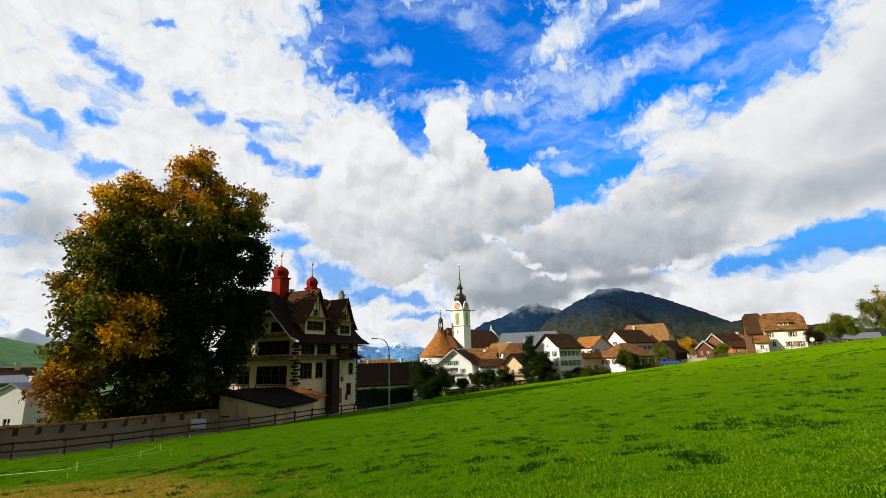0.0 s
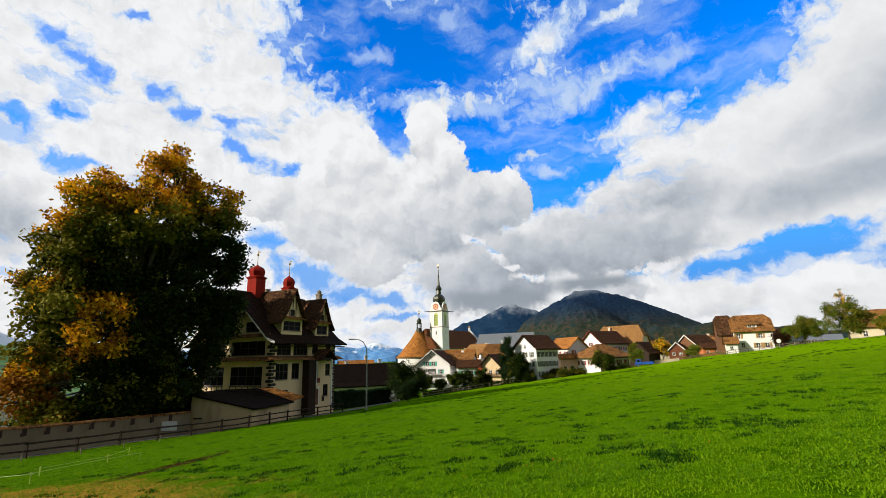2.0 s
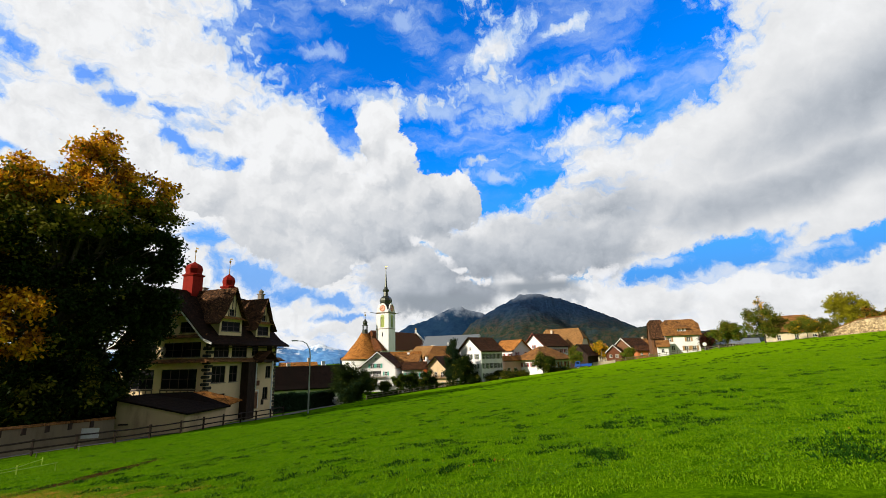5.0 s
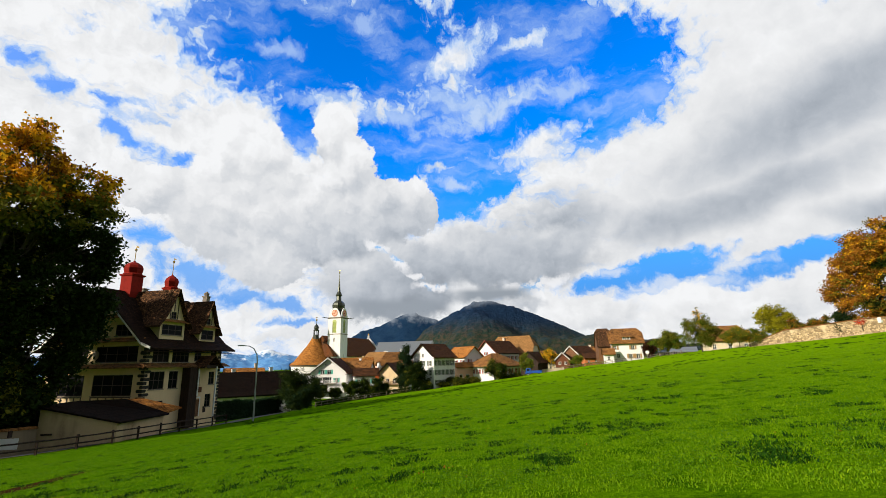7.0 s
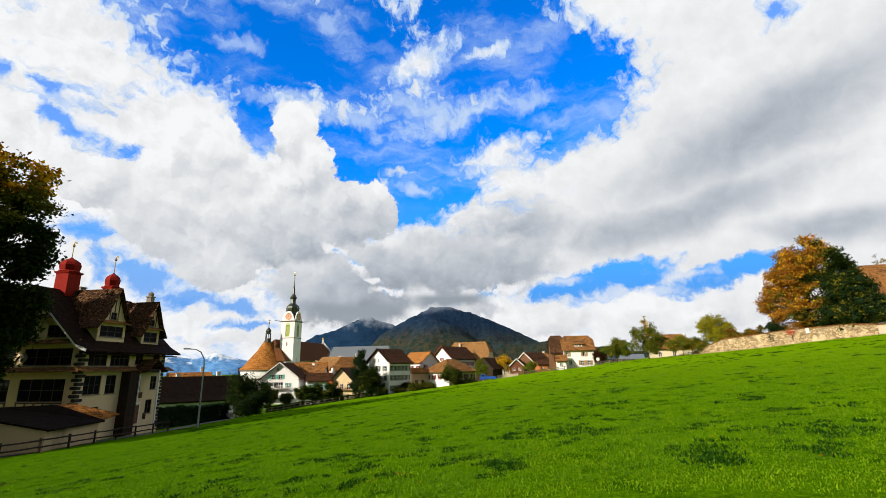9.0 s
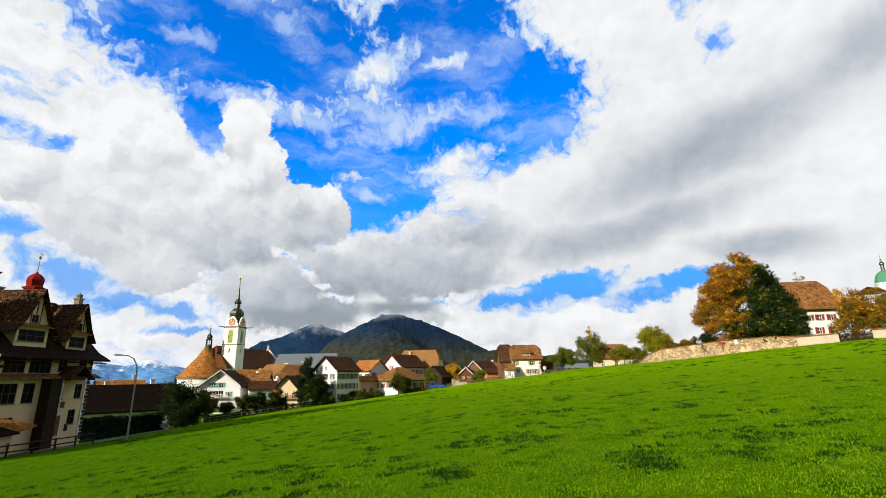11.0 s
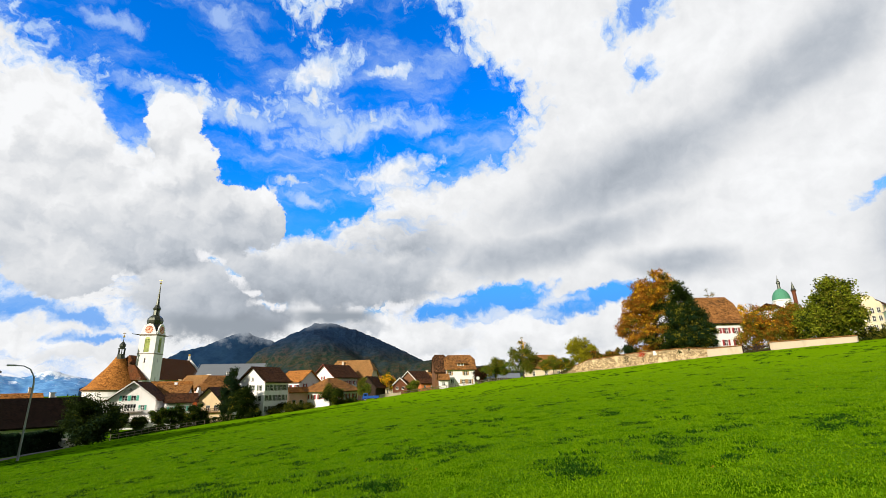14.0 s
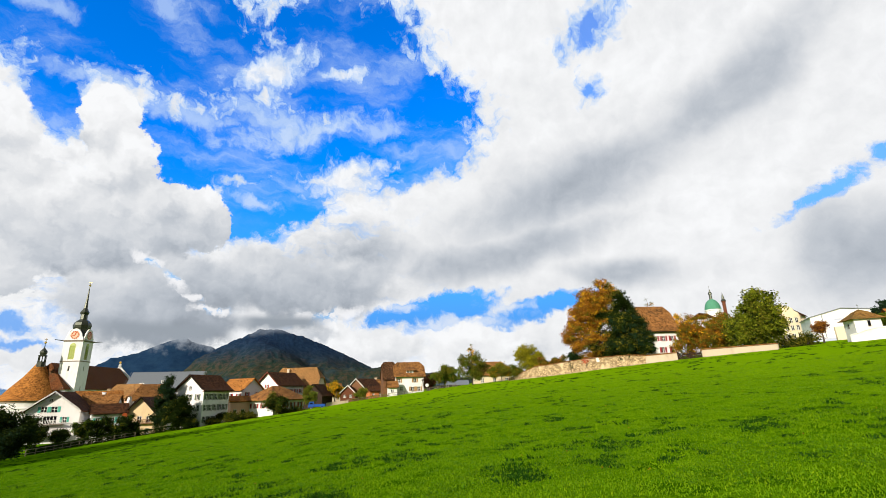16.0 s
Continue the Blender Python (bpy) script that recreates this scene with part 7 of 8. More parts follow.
def small_tree(label, az, d, el_top, half_deg, el_base, mats, pick, seed, clusters=260, per=12, size=0.16, trunk=0.14, low=0.25, squash=0.9, category="tree", name="tree", sparse=0.2, spread=0.3, group=""):
    """A round tree or bush of about three blobs that reaches from its base to its top elevation."""
    rng = np.random.default_rng(seed)
    clusters, size, sparse, per = int(clusters * 2.4), size * 1.0, sparse * 0.6, int(per * 1.3)
    p = at(az, d)
    z = height(el_base, d)
    h = height(el_top, d) - z
    w = 1.22 * d * math.tan(radians(half_deg))
    blobs = []
    lo = low * h
    for i in range(6):
        f = i / 5
        a = rng.uniform(0, 6.28)
        k = math.sin(math.pi * (0.18 + 0.72 * f)) ** 0.8
        r = w * k * 0.62
        off = w * k * 0.42
        cz_ = lo + (h - lo) * (0.16 + 0.70 * f)
        blobs.append((off * math.cos(a + i * 2.2), off * math.sin(a + i * 2.2), cz_, r, r, (h - lo) * 0.26 * squash))
    return tree(name, label, Vector((p.x, p.y, z)), h * 0.62, trunk, blobs, mats, pick, clusters, per, size, seed, sparse=sparse, spread=spread, category=category, group=group, boughs=clusters // 12, bough_r=0.16 * w + 0.25)


G_TREES = "village trees"
small_tree("dense dark green round tree by the lane", -1.75, 100, -0.3, 2.25, -4.3, [LEAF_DARK, LEAF_OLIVE], mixed(0.97, 0.03), 11, 420, 14, 0.15, low=0.05, spread=0.32, group=G_TREES)
small_tree("dark bush at the foot of the round tree", -1.75, 98.5, -1.6, 1.9, -4.5, [LEAF_DARK, LEAF_CONIFER], mixed(0.7, 0.3), 14, 380, 14, 0.15, low=0.0, category="shrub", name="shrub", group="garden shrubs")
small_tree("tall dark evergreen shrub beside the cream house", 10.1, 134, 1.75, 1.15, -2.9, [LEAF_CONIFER, LEAF_DARK], mixed(0.6, 0.4), 12, 520, 14, 0.17, low=0.02, spread=0.3, group=G_TREES)
small_tree("broad dark tree in front of the white house", 11.9, 130, 0.0, 1.7, -3.0, [LEAF_DARK, LEAF_OLIVE], mixed(0.95, 0.05), 13, 520, 14, 0.16, low=0.03, group=G_TREES)
for i, (az, el, hw) in enumerate(((3.9, -1.65, 0.8), (5.2, -1.4, 1.0), (6.6, -1.5, 1.0), (7.6, -1.7, 0.7), (0.6, -2.3, 0.7), (2.2, -2.5, 0.6))):
    small_tree("green garden shrub below the houses", az, 132 + i, el, hw, -3.5, [LEAF_GREEN, LEAF_OLIVE, LEAF_DARK], mixed(0.12, 0.08, 0.80), 20 + i, 170, 12, 0.15, low=0.02, category="shrub", name="shrub", group="garden shrubs")
for i, (az, el, hw) in enumerate(((16.4, -1.6, 0.7), (17.4, -1.7, 0.8), (18.3, -1.75, 0.6), (14.6, -2.3, 0.7), (22.9, -1.2, 0.8), (21.9, -1.4, 0.7), (15.6, -1.7, 0.7))):
    small_tree("low dark hedge shrub at the meadow's edge", az, 130 + i, el, hw, -2.75 + i * 0.12, [LEAF_DARK, LEAF_OLIVE], mixed(0.6, 0.4), 30 + i, 130, 12, 0.14, low=0.02, category="shrub", name="shrub", group="garden shrubs")
small_tree("round olive-green apple tree in front of the low house", 20.65, 132, 0.1, 1.35, -1.9, [LEAF_OLIVE, LEAF_DARK, LEAF_GREEN], mixed(0.3, 0.6, 0.1), 40, 300, 13, 0.15, low=0.2, group=G_TREES)
small_tree("small pale green tree beside the truck", 24.2, 136, 0.75, 0.7, -1.5, [LEAF_GREEN, LEAF_OLIVE], mixed(0.5, 0.5), 41, 200, 12, 0.14, low=0.15, group=G_TREES)
small_tree("yellowing tree between the houses", 27.1, 165, 1.3, 1.1, -0.8, [LEAF_GOLD, LEAF_OLIVE, LEAF_GREEN], mixed(0.4, 0.4, 0.2), 42, 260, 12, 0.16, low=0.15, group=G_TREES)
small_tree("small green tree by the red chalet", 30.1, 152, 0.6, 0.7, -0.5, [LEAF_OLIVE, LEAF_GREEN], mixed(0.5, 0.5), 43, 150, 12, 0.14, low=0.15, group=G_TREES)
small_tree("dark purple-leaved shrub beside the farmhouse", 37.8, 150, 1.75, 0.7, 0.2, [LEAF_PURPLE, LEAF_DARK], mixed(0.75, 0.25), 44, 200, 12, 0.15, low=0.05, group=G_TREES)
small_tree("leafy green apple tree near the farmhouse", 39.7, 140, 2.85, 1.25, 0.5, [LEAF_GREEN, LEAF_OLIVE, LEAF_DARK], mixed(0.4, 0.55, 0.05), 45, 330, 13, 0.16, low=0.2, sparse=0.3, group=G_TREES)
small_tree("upright fruit tree with thinning olive leaves", 43.0, 128, 4.1, 1.65, 0.75, [LEAF_OLIVE, LEAF_GREEN, LEAF_DARK], mixed(0.6, 0.3, 0.1), 46, 420, 13, 0.15, low=0.18, sparse=0.3, group=G_TREES)
small_tree("thin bare-topped shoot of the fruit tree", 43.0, 127.5, 5.25, 0.5, 2.6, [LEAF_OLIVE, LEAF_GOLD], mixed(0.6, 0.4), 47, 60, 7, 0.12, trunk=0.08, low=0.1, sparse=0.45, group=G_TREES, spread=0.2)
for i, (az, el, hw) in enumerate(((45.6, 2.5, 0.7), (46.4, 3.1, 0.7), (47.3, 2.7, 0.8), (48.1, 2.6, 0.7))):
    small_tree("young orchard tree with thin yellow-green leaves", az, 124 + i, el, hw, 1.15, [LEAF_OLIVE, LEAF_GOLD, LEAF_GREEN], mixed(0.6, 0.07, 0.33), 50 + i, 120, 10, 0.13, trunk=0.08, low=0.22, sparse=0.35, group="orchard trees")
small_tree("yellow-green round tree behind the wall", 49.6, 138, 4.85, 1.5, 1.8, [leaf("bright_yellow_green_leaves", (0.10, 0.105, 0.005), (0.28, 0.26, 0.01), (0.50, 0.44, 0.02)), LEAF_OLIVE], mixed(0.85, 0.15), 55, 420, 13, 0.17, low=0.1, group=G_TREES)
for i, (az, el, hw) in enumerate(((51.3, 3.5, 0.8), (52.4, 3.3, 0.8), (53.4, 3.5, 0.9))):
    small_tree("garden shrub with rust and green leaves behind the wall", az, 130 - i, el, hw, 2.0, [LEAF_RUST, LEAF_OLIVE, LEAF_DARK], mixed(0.35, 0.4, 0.25), 60 + i, 150, 12, 0.15, low=0.02, category="shrub", name="shrub", group="garden shrubs")
# copper beech and dark evergreen behind the wall
BD = 126
bz0 = height(2.6, BD)
beech = polar_blobs(57.8, BD, bz0, [(58.7, 10.6, 1.3, 1.3, 0), (57.6, 9.6, 1.7, 1.7, 0), (59.8, 9.4, 1.6, 1.7, 0), (56.3, 7.6, 1.9, 1.9, -1), (60.6, 8.0, 1.6, 1.7, 0), (55.7, 5.6, 1.7, 1.7, -1), (56.2, 4.0, 1.9, 1.5, -1), (58.4, 6.8, 2.4, 2.4, 0), (61.0, 6.4, 1.6, 1.7, -1), (58.4, 4.2, 2.2, 1.7, -1), (60.2, 4.6, 2.0, 1.8, -1), (57.4, 8.4, 1.9, 1.9, -1)])
bu = Vector((math.cos(radians(57.8)), -math.sin(radians(57.8)), 0))


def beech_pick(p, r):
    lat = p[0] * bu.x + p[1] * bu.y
    # orange left and high, dark green right: autumn colour plus painted sun side
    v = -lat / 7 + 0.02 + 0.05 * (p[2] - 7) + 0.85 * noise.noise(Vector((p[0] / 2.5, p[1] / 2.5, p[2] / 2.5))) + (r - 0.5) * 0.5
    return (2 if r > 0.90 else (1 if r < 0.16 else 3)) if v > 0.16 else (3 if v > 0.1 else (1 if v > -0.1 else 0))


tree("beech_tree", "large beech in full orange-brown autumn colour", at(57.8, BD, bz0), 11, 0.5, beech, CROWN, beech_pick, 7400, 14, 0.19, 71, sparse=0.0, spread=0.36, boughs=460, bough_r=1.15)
yew = polar_blobs(61.4, 121, height(2.5, 121), [(60.6, 6.4, 1.4, 1.5, -1), (61.4, 7.0, 1.0, 1.2, 0), (62.0, 5.4, 1.2, 1.2, 0), (61.6, 4.6, 1.5, 1.3, -1), (62.4, 3.8, 1.0, 1.0, -1), (60.4, 3.9, 1.7, 1.1, -1)])
tree("yew_tree", "dark evergreen tree with drooping branches beside the beech", at(61.4, 121, height(2.5, 121)), 8, 0.35, yew, [LEAF_CONIFER, LEAF_DARK, LEAF_OLIVE], mixed(0.3, 0.58, 0.12), 2200, 14, 0.24, 72, sparse=0.0, spread=0.34, boughs=160, bough_r=1.1)
small_tree("dark conifer shrub at the foot of the beech", 54.7, 122, 4.1, 0.7, 1.9, [LEAF_CONIFER, LEAF_DARK], mixed(0.7, 0.3), 73, 160, 12, 0.15, low=0.02, category="shrub", name="shrub", group="garden shrubs")
p = at(56.1, 119.5)
red = tree("flower_bush", "small bush of bright red flowers on top of the wall", Vector((p.x, p.y, height(2.4, 119.5))), 0.9, 0.06, [(0, 0, 1.0, 1.3, 0.8, 0.5)], [leaf("red_flowers", (0.5, 0.03, 0.01), (0.7, 0.05, 0.02), (0.6, 0.1, 0.02)), LEAF_DARK], mixed(0.7, 0.3), 40, 10, 0.1, 74, category="bush", spread=0.2)
p = at(57.4, 118.8)
tagged(part("garden_chair", boxes((p.x - 0.3, p.x + 0.3, p.y - 0.3, p.y + 0.3, height(2.75, 118.8), height(2.75, 118.8) + 0.45), (p.x - 0.3, p.x - 0.22, p.y - 0.3, p.y + 0.3, height(2.75, 118.8) + 0.45, height(2.75, 118.8) + 0.95)), FRAME_WHITE), "white garden chair on the terrace behind the wall", "chair")
# trees behind the gate
small_tree("autumn tree in rust and olive behind the gate", 66.9, 128, 6.9, 2.0, 2.7, [LEAF_GOLD, LEAF_RUST, LEAF_OLIVE], mixed(0.08, 0.42, 0.50), 80, 560, 13, 0.15, low=0.04, group=G_TREES)
small_tree("autumn tree in orange and olive behind the wall", 69.2, 126, 7.0, 2.0, 2.8, [LEAF_GOLD, LEAF_RUST, LEAF_OLIVE], mixed(0.06, 0.40, 0.54), 81, 500, 13, 0.15, low=0.04, group=G_TREES)
small_tree("large fresh green maple behind the wall", 72.95, 116, 8.45, 2.55, 3.1, [leaf("yellow_green_maple_leaves", (0.045, 0.065, 0.005), (0.14, 0.175, 0.009), (0.34, 0.35, 0.022)), LEAF_OLIVE, LEAF_DARK], mixed(0.70, 0.15, 0.15), 82, 1500, 10, 0.21, trunk=0.2, low=0.1, squash=1.1, sparse=0.3, spread=0.4, group=G_TREES)
small_tree("olive and orange tree under the green dome", 70.2, 130, 7.2, 1.5, 3.0, [LEAF_OLIVE, LEAF_RUST, LEAF_GREEN], mixed(0.5, 0.25, 0.25), 89, 360, 13, 0.18, low=0.04, group=G_TREES)
small_tree("small purple-red tree before the hall", 78.2, 125, 5.35, 0.5, 3.75, [LEAF_PURPLE, LEAF_RUST], mixed(0.4, 0.6), 83, 160, 10, 0.14, low=0.2, sparse=0.3, group=G_TREES)
small_tree("green bushy tree behind the chapel", 83.6, 128, 5.7, 1.4, 3.7, [LEAF_GREEN, LEAF_OLIVE], mixed(0.6, 0.4), 85, 260, 12, 0.16, low=0.05, group=G_TREES)
small_tree("dark pine behind the white hall", 83.0, 190, 6.7, 1.0, 4.5, [LEAF_CONIFER], mixed(1.0), 86, 200, 12, 0.2, low=0.1, group=G_TREES)
small_tree("scraggly bare tree behind the white house", 63.2, 150, 9.1, 1.0, 4.5, [LEAF_OLIVE, LEAF_RUST], mixed(0.6, 0.4), 87, 60, 7, 0.15, low=0.4, sparse=0.45, group=G_TREES)
small_tree("golden tree behind the white house", 66.0, 155, 7.5, 0.6, 4.5, [LEAF_GOLD, LEAF_OLIVE], mixed(0.7, 0.3), 88, 80, 10, 0.15, low=0.3, group=G_TREES)

# round orange-red sign on the terrace below the village
p = at(6.9, 142)
zs_ = height(-1.4, 142)
sgn = thing("round_sign", "round orange-red sign on a thin post", "sign", pose(p.x, p.y, zs_, 0, 0, 7))
bm = bmesh.new()
lathe(bm, [(0.0, -0.03), (0.55, -0.03), (0.55, 0.03), (0.0, 0.03)], 20)
for v in bm.verts:
    v.co = (v.co.x, v.co.z, v.co.y)
part("disc", bm, paint("orange_red_sign_paint", (0.65, 0.13, 0.03)), sgn)
part("post", boxes((-0.03, 0.03, 0.04, 0.1, -3.2, 0.4)), STEEL, sgn)

for i, (az, el, hw) in enumerate(((71.0, 4.0, 0.9), (72.5, 4.1, 1.0), (74.1, 4.1, 1.0), (75.5, 4.2, 0.9), (77.0, 4.3, 0.8))):
    small_tree("clipped olive-green bush behind the plastered wall", az, 119 + i, el, hw, 2.6, [LEAF_OLIVE, LEAF_DARK], mixed(0.5, 0.5), 100 + i, 130, 11, 0.16, low=0.0, category="shrub", name="shrub", group="garden shrubs")

# ---- blue truck by the houses ----
p = at(25.15, 134)
truck = thing("truck", "small bright blue truck parked by the houses", "truck", pose(p.x, p.y, height(-1.55, 134), 0, 0, 155))
BLUEP = paint("blue_vehicle_paint", (0.012, 0.07, 0.33), 0.35)
TYRE = paint("tyre_rubber", (0.015, 0.015, 0.015), 0.8)
bm = boxes((0.7, 2.2, -0.85, 0.85, 0.55, 2.0))
for v in bm.verts:
    if v.co.z > 1.5 and v.co.x > 2:
        v.co.x -= 0.35
bmesh.ops.bevel(bm, geom=bm.edges[:], offset=0.06, segments=2, affect="EDGES")
part("cab", bm, BLUEP, truck)
part("windscreen", boxes((1.88, 1.98, -0.7, 0.7, 1.35, 1.85)), GLASS, truck)
for s in (-1, 1):
    part("side_window", boxes((1.0, 1.7, s * 0.85 - 0.02, s * 0.85 + 0.02, 1.35, 1.8)), GLASS, truck)
part("load_bed", boxes((-2.2, 0.65, -0.9, 0.9, 0.75, 0.9), (-2.2, 0.65, -0.9, -0.84, 0.9, 1.35), (-2.2, 0.65, 0.84, 0.9, 0.9, 1.35), (-2.2, -2.14, -0.84, 0.84, 0.9, 1.35)), BLUEP, truck)
for x in (1.4, -1.4):
    for s in (-1, 1):
        bm = bmesh.new()
        tube(bm, [(x, s * 0.62, 0.38), (x, s * 0.86, 0.38)], [0.38, 0.38], 16)
        w_ = part("wheel", bm, TYRE, truck)
        bm = bmesh.new()
        tube(bm, [(x, s * 0.84, 0.38), (x, s * 0.88, 0.38)], [0.2, 0.2], 12)
        part("rim", bm, STEEL, w_)
run_wall("low_wall", "pale concrete garden wall beside the truck", [at(26.2, 139), at(28.6, 140)], 0.3, lambda f: 1.0, PALEWALL, base_line([(26, -1.3), (29, -1.05)]))
# grey parked car at the end of the lane
p = at(-3.2, 100)
car = thing("car", "pale grey car parked at the end of the lane", "car", pose(p.x, p.y, lie(p.x, p.y) + 0.05, 0, 0, 100))
CARP = paint("grey_vehicle_paint", (0.4, 0.4, 0.38), 0.3, 0.3)
bm = boxes((-2.0, 2.0, -0.82, 0.82, 0.35, 0.85), (-1.3, 0.9, -0.74, 0.74, 0.85, 1.42))
for v in bm.verts:
    if v.co.z > 1.3:
        v.co.x *= 0.72
bmesh.ops.bevel(bm, geom=bm.edges[:], offset=0.07, segments=2, affect="EDGES")
part("body", bm, CARP, car)
for s in (-1, 1):
    part("side_window", boxes((-0.85, 0.55, s * 0.745 - 0.02, s * 0.745 + 0.02, 0.95, 1.3)), GLASS, car)
    for x in (-1.25, 1.3):
        bm = bmesh.new()
        tube(bm, [(x, s * 0.62, 0.31), (x, s * 0.84, 0.31)], [0.31, 0.31], 14)
        part("wheel", bm, TYRE, car)

# dark bushes added behind the garden wall as the big tree's black shade
for i, (az, el, hw) in enumerate(((-37.0, -3.6, 1.6), (-34.4, -3.2, 1.7), (-31.8, -2.8, 1.8), (-29.2, -2.6, 1.8), (-26.6, -2.4, 1.7), (-24.6, -2.2, 1.2))):
    small_tree("dark bush added to fill the shade under the big tree", az, 66 + 0.4 * i, el, hw, -7.0, [LEAF_DARK, LEAF_CONIFER], mixed(0.5, 0.5), 90 + i, 260, 12, 0.15, low=0.0, category="shrub", name="shrub", group="bushes under the tree")

# ---- fences at the far edge of the meadow ----
rail_fence("dark garden fence below the houses", [at(-0.6, 108), at(3.5, 122), at(8.0, 130)], 2.4, 1.1, (0.4, 0.95), WOOD_GREY, 0.05, 0.1)
rail_fence("low wooden fence in front of the farmhouse", [at(26.5, 142), at(31.0, 143), at(35.0, 141), at(41.0, 134)], 2.6, 0.95, (0.4, 0.85), WOOD_GREY, 0.05, 0.1)
hedge_leaves("hedge", "low green hedge in front of the farmhouse", [at(29.0, 146), at(33.2, 145)], 0.8, 0.8, [LEAF_OLIVE], 9, per_m=120)

hedge_leaves("hedge", "low dark hedge along the gardens below the village", [at(0.2, 113), at(3.5, 124.5), at(8.2, 132), at(13.5, 131.5)], 1.15, 0.9, [LEAF_DARK], 12, per_m=260, leaf_size=0.16)

# ---- grass blades, weeds and fallen leaves on the near meadow ----


def slope_to(az, el):
    """Distance at which the line of sight at az, el meets the meadow."""
    a = radians(az)
    s = 0.0028 + 0.0633 * math.sin(a) - 0.052 * math.cos(a) + 0.017 * math.sin(2 * a) - 0.0128 * math.cos(2 * a)
    return EYE / max(0.004, s - math.tan(radians(el)))


def blades(name, label, spots, h_lo, h_hi, per, radius, width, mat, seed, sunny=None):
    rng = np.random.default_rng(seed)
    verts, faces, idx = [], [], []
    for x, y, k in spots:
        g = lie(x, y)
        for _ in range(per):
            a, r = rng.uniform(0, 6.283), radius * k * math.sqrt(rng.random())
            bx, by = x + r * math.cos(a), y + r * math.sin(a)
            h = rng.uniform(h_lo, h_hi) * k
            t = rng.uniform(0, 6.283)
            dx, dy = width * k * math.cos(t), width * k * math.sin(t)
            lx, ly = rng.normal(size=2) * h * 0.55
            n = len(verts)
            verts += [(bx - dx, by - dy, g - 0.01), (bx + dx, by + dy, g - 0.01), (bx + lx * 0.4 + dx * 0.7, by + ly * 0.4 + dy * 0.7, g + h * 0.6), (bx + lx, by + ly, g + h)]
            faces.append((n, n + 1, n + 2, n + 3))
            # brighter blades grow likelier to the right: light put into their colour
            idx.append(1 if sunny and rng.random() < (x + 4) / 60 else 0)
    return tagged(raw(name, verts, faces, [mat, sunny] if sunny else [mat], None, idx), label, "grass", kind="stuff")


rng_g = np.random.default_rng(77)
spots = []
while len(spots) < 60000:
    d = 6.5 * (52 / 6.5) ** rng_g.random()
    az = rng_g.uniform(-50, 92)
    if rng_g.random() > 0.35 + 0.65 * (d / 42) ** 0.5:
        continue
    p = at(az, d)
    if min(math.hypot(((p.x + 10.0) * 0.875 - (p.y - 12.4) * 0.485) / 7.2, ((p.x + 10.0) * 0.485 + (p.y - 12.4) * 0.875) / 3.0), math.hypot((p.x + 8.9) / 0.6, (p.y - 18.8) / 4.0)) < 0.9 + 0.4 * noise.noise(Vector((p.x, p.y, 5))) and rng_g.random() < 0.6:
        continue
    spots.append((p.x, p.y, 0.8 + 0.02 * d + 0.35 * noise.noise(Vector((p.x, p.y, 0)))))
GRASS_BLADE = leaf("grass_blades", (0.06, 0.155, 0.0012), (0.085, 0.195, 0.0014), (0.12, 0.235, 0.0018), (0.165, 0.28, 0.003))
GRASS_BRIGHT = leaf("yellow_green_grass_blades", (0.095, 0.2, 0.0015), (0.125, 0.24, 0.002), (0.165, 0.285, 0.0025), (0.21, 0.325, 0.004))
blades("grass", "short bright green meadow grass", spots, 0.012, 0.034, 6, 0.17, 0.0085, GRASS_BLADE, 78, GRASS_BRIGHT)
CLOVER = leaf("clover_leaves", (0.03565, 0.1212, 0.001426), (0.0713, 0.1782, 0.002139), (0.1355, 0.2495, 0.003565))
rng_c = np.random.default_rng(81)
clover_v, clover_f = [], []
for _ in range(52000):
    d = 7 * (48 / 7) ** rng_c.random()
    p = at(rng_c.uniform(-50, 92), d)
    if noise.noise(Vector((p.x / 1.6, p.y / 1.6, 9))) < rng_c.uniform(-0.5, 0.25):
        continue
    g = lie(p.x, p.y)
    for _ in range(3):
        x, y, z, s, a = p.x + rng_c.normal() * 0.06, p.y + rng_c.normal() * 0.06, g + rng_c.uniform(0.015, 0.05), rng_c.uniform(0.008, 0.016) * (0.7 + d / 40), rng_c.uniform(0, 6.28)
        ca, sa, tx, ty = s * math.cos(a), s * math.sin(a), rng_c.normal() * 0.5, rng_c.normal() * 0.5
        n = len(clover_v)
        clover_v += [(x + ux, y + uy, z + ux * tx + uy * ty) for ux, uy in ((ca, sa), (-sa, ca), (-ca, -sa), (sa, -ca))]
        clover_f.append((n, n + 1, n + 2, n + 3))
tagged(raw("clover", clover_v, clover_f, [CLOVER]), "pale green clover leaves among the grass", "clover", kind="stuff")
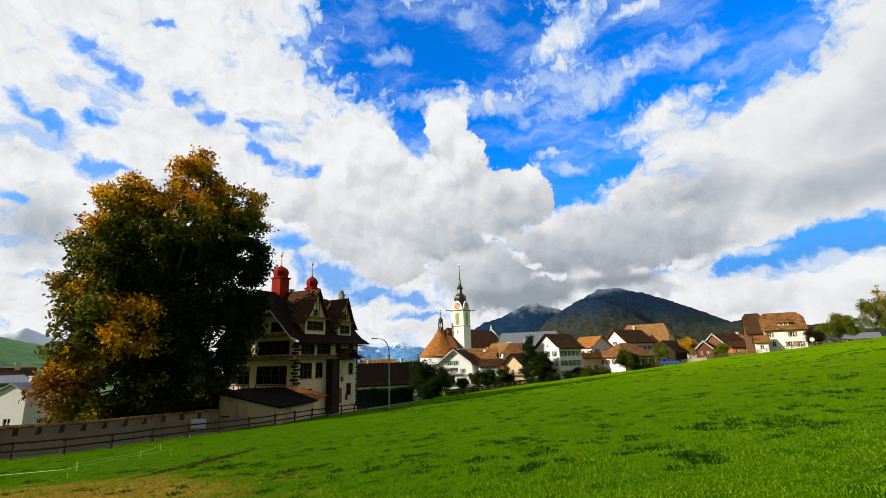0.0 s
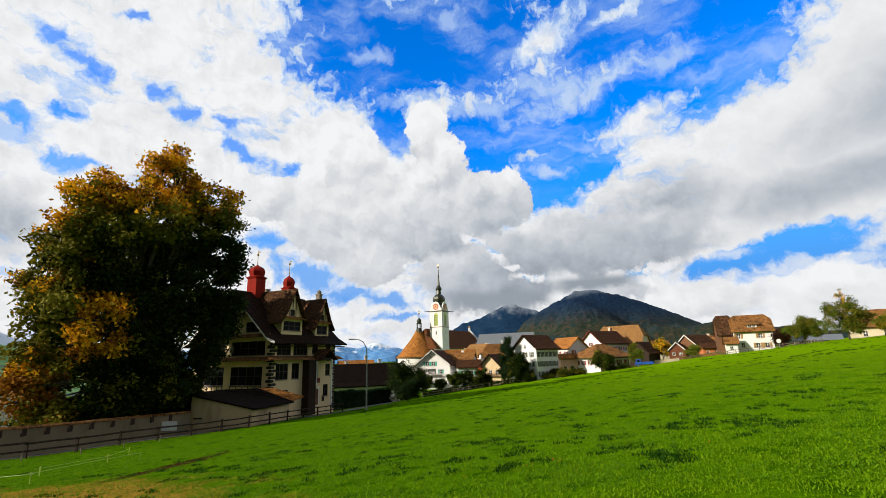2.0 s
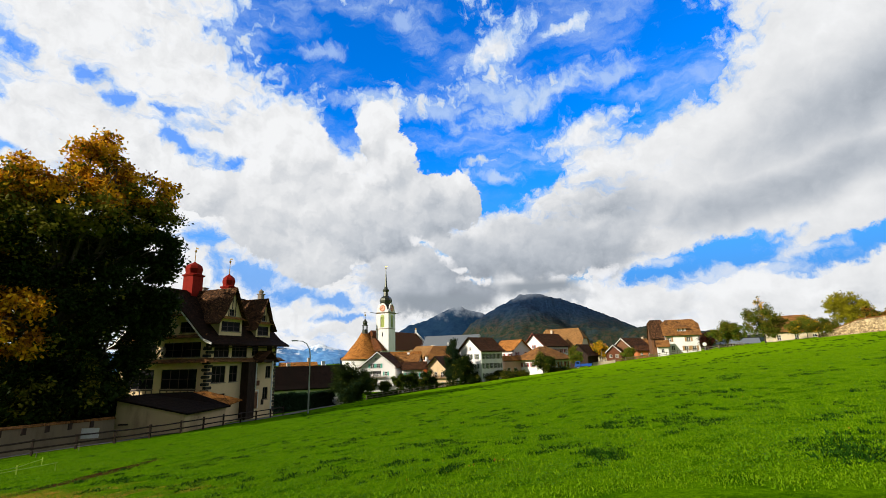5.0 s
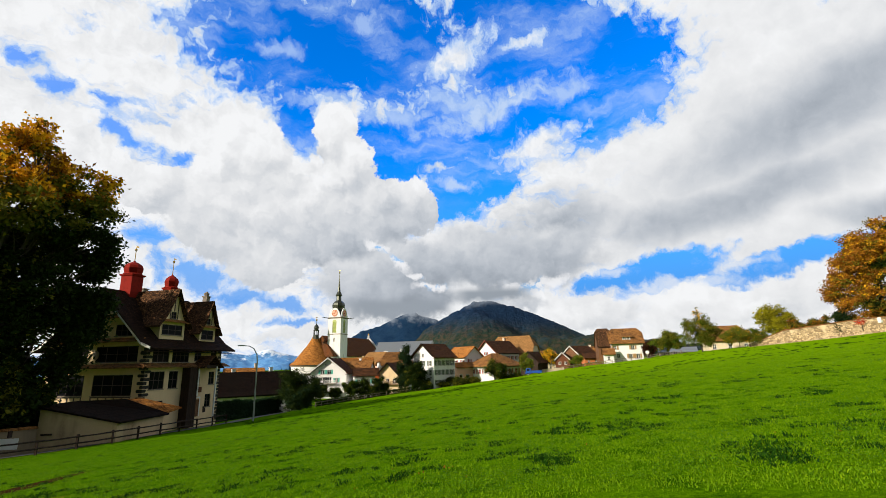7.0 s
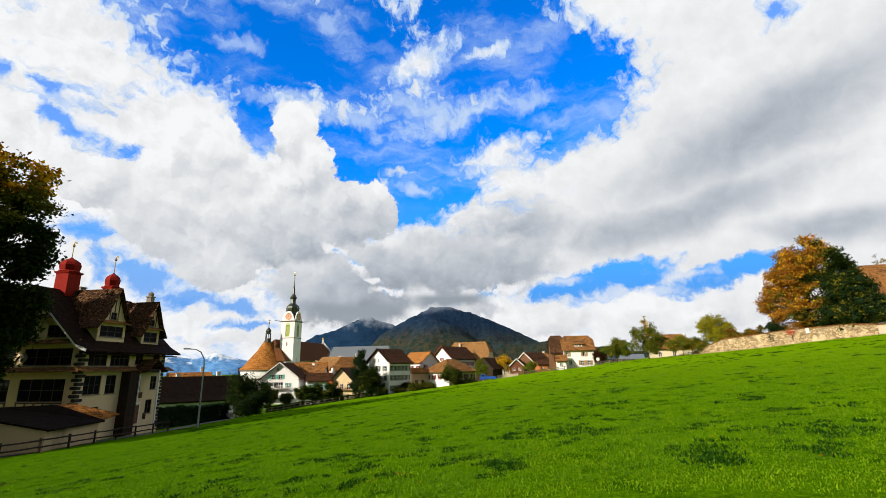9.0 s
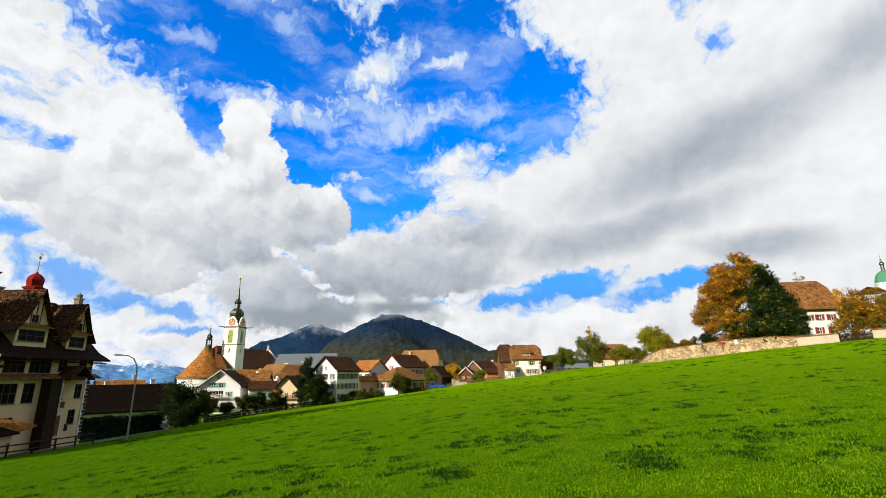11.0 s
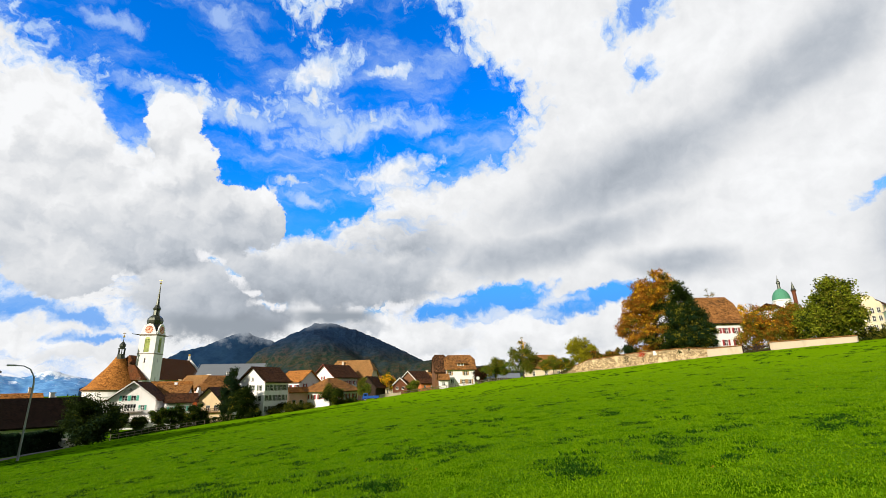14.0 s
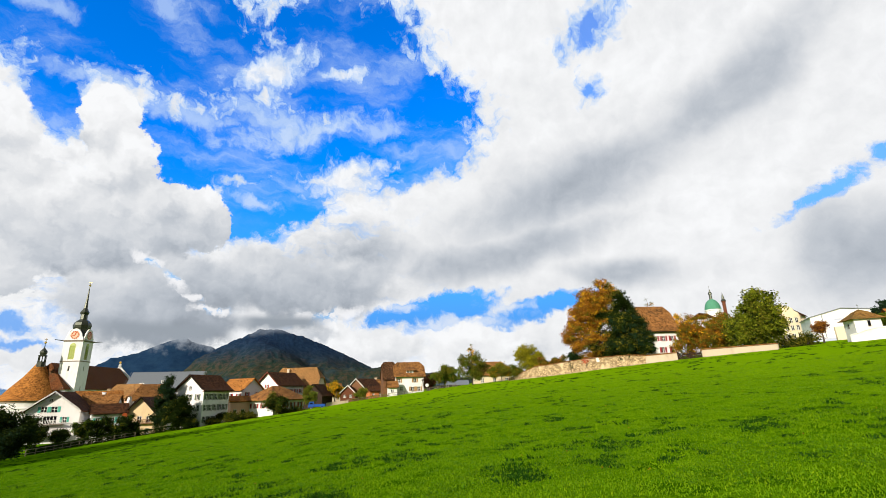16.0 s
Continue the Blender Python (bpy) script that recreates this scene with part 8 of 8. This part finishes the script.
WEED = leaf("dark_weed_leaves", (0.0056, 0.0294, 0.0014), (0.0126, 0.0525, 0.0021), (0.0315, 0.091, 0.0028))
weeds = []
for az, el, k in ((26.7, -10.9, 1.6), (27.6, -10.6, 1.3), (25.6, -11.1, 1.2), (34.8, -6.9, 1.3), (35.6, -6.9, 1.1), (8.3, -9.7, 1.2), (9.0, -9.6, 1.0), (47.5, -8.9, 1.6), (48.4, -9.1, 1.4), (46.7, -9.2, 1.3), (61, -5.4, 1.2), (71.9, -3.9, 1.4), (72.5, -3.8, 1.2), (71.2, -4.0, 1.0), (39.6, -2.9, 1.4), (52.8, -1.5, 1.6), (57, -7.5, 1.2), (65, -6.5, 1.2), (17, -7.2, 1.0), (2, -8.4, 1.0)):
    d = slope_to(az, el)
    for _ in range(11):
        p = at(az + rng_g.normal() * 1.1, d * (1 + rng_g.normal() * 0.045))
        weeds.append((p.x, p.y, k * rng_g.uniform(0.25, 0.6)))
for _ in range(700):
    d = 9 * (100 / 9) ** rng_g.random()
    c0_ = at(rng_g.uniform(-46, 90), d)
    if c0_.x < -8 and d > 38:
        continue
    for _ in range(rng_g.integers(1, 5)):
        weeds.append((c0_.x + rng_g.normal() * 0.3, c0_.y + rng_g.normal() * 0.2, rng_g.uniform(0.35, 0.85)))
for _ in range(480):
    d = 45 * (128 / 45) ** rng_g.random()
    c0_ = at(rng_g.uniform(-8, 88), d)
    for _ in range(rng_g.integers(2, 6)):
        weeds.append((c0_.x + rng_g.normal() * 0.8, c0_.y + rng_g.normal() * 0.25, rng_g.uniform(0.5, 1.1)))
blades("weeds", "darker tufts of weed in the meadow", weeds, 0.03, 0.10, 36, 0.24, 0.018, WEED, 79)
fallen = []
for _ in range(90):
    d = 7 * (60 / 7) ** rng_g.random()
    p = at(rng_g.uniform(-46, 85), d)
    fallen.append((p.x, p.y, 1.0))
p = at(14.9, slope_to(14.9, -11.7))
fallen += [(p.x, p.y, 1.6), (p.x + 0.05, p.y, 1.4)]
blades("fallen_leaves", "scattered brown fallen leaves in the grass", fallen, 0.012, 0.03, 2, 0.06, 0.022, LEAF_RUST, 80)
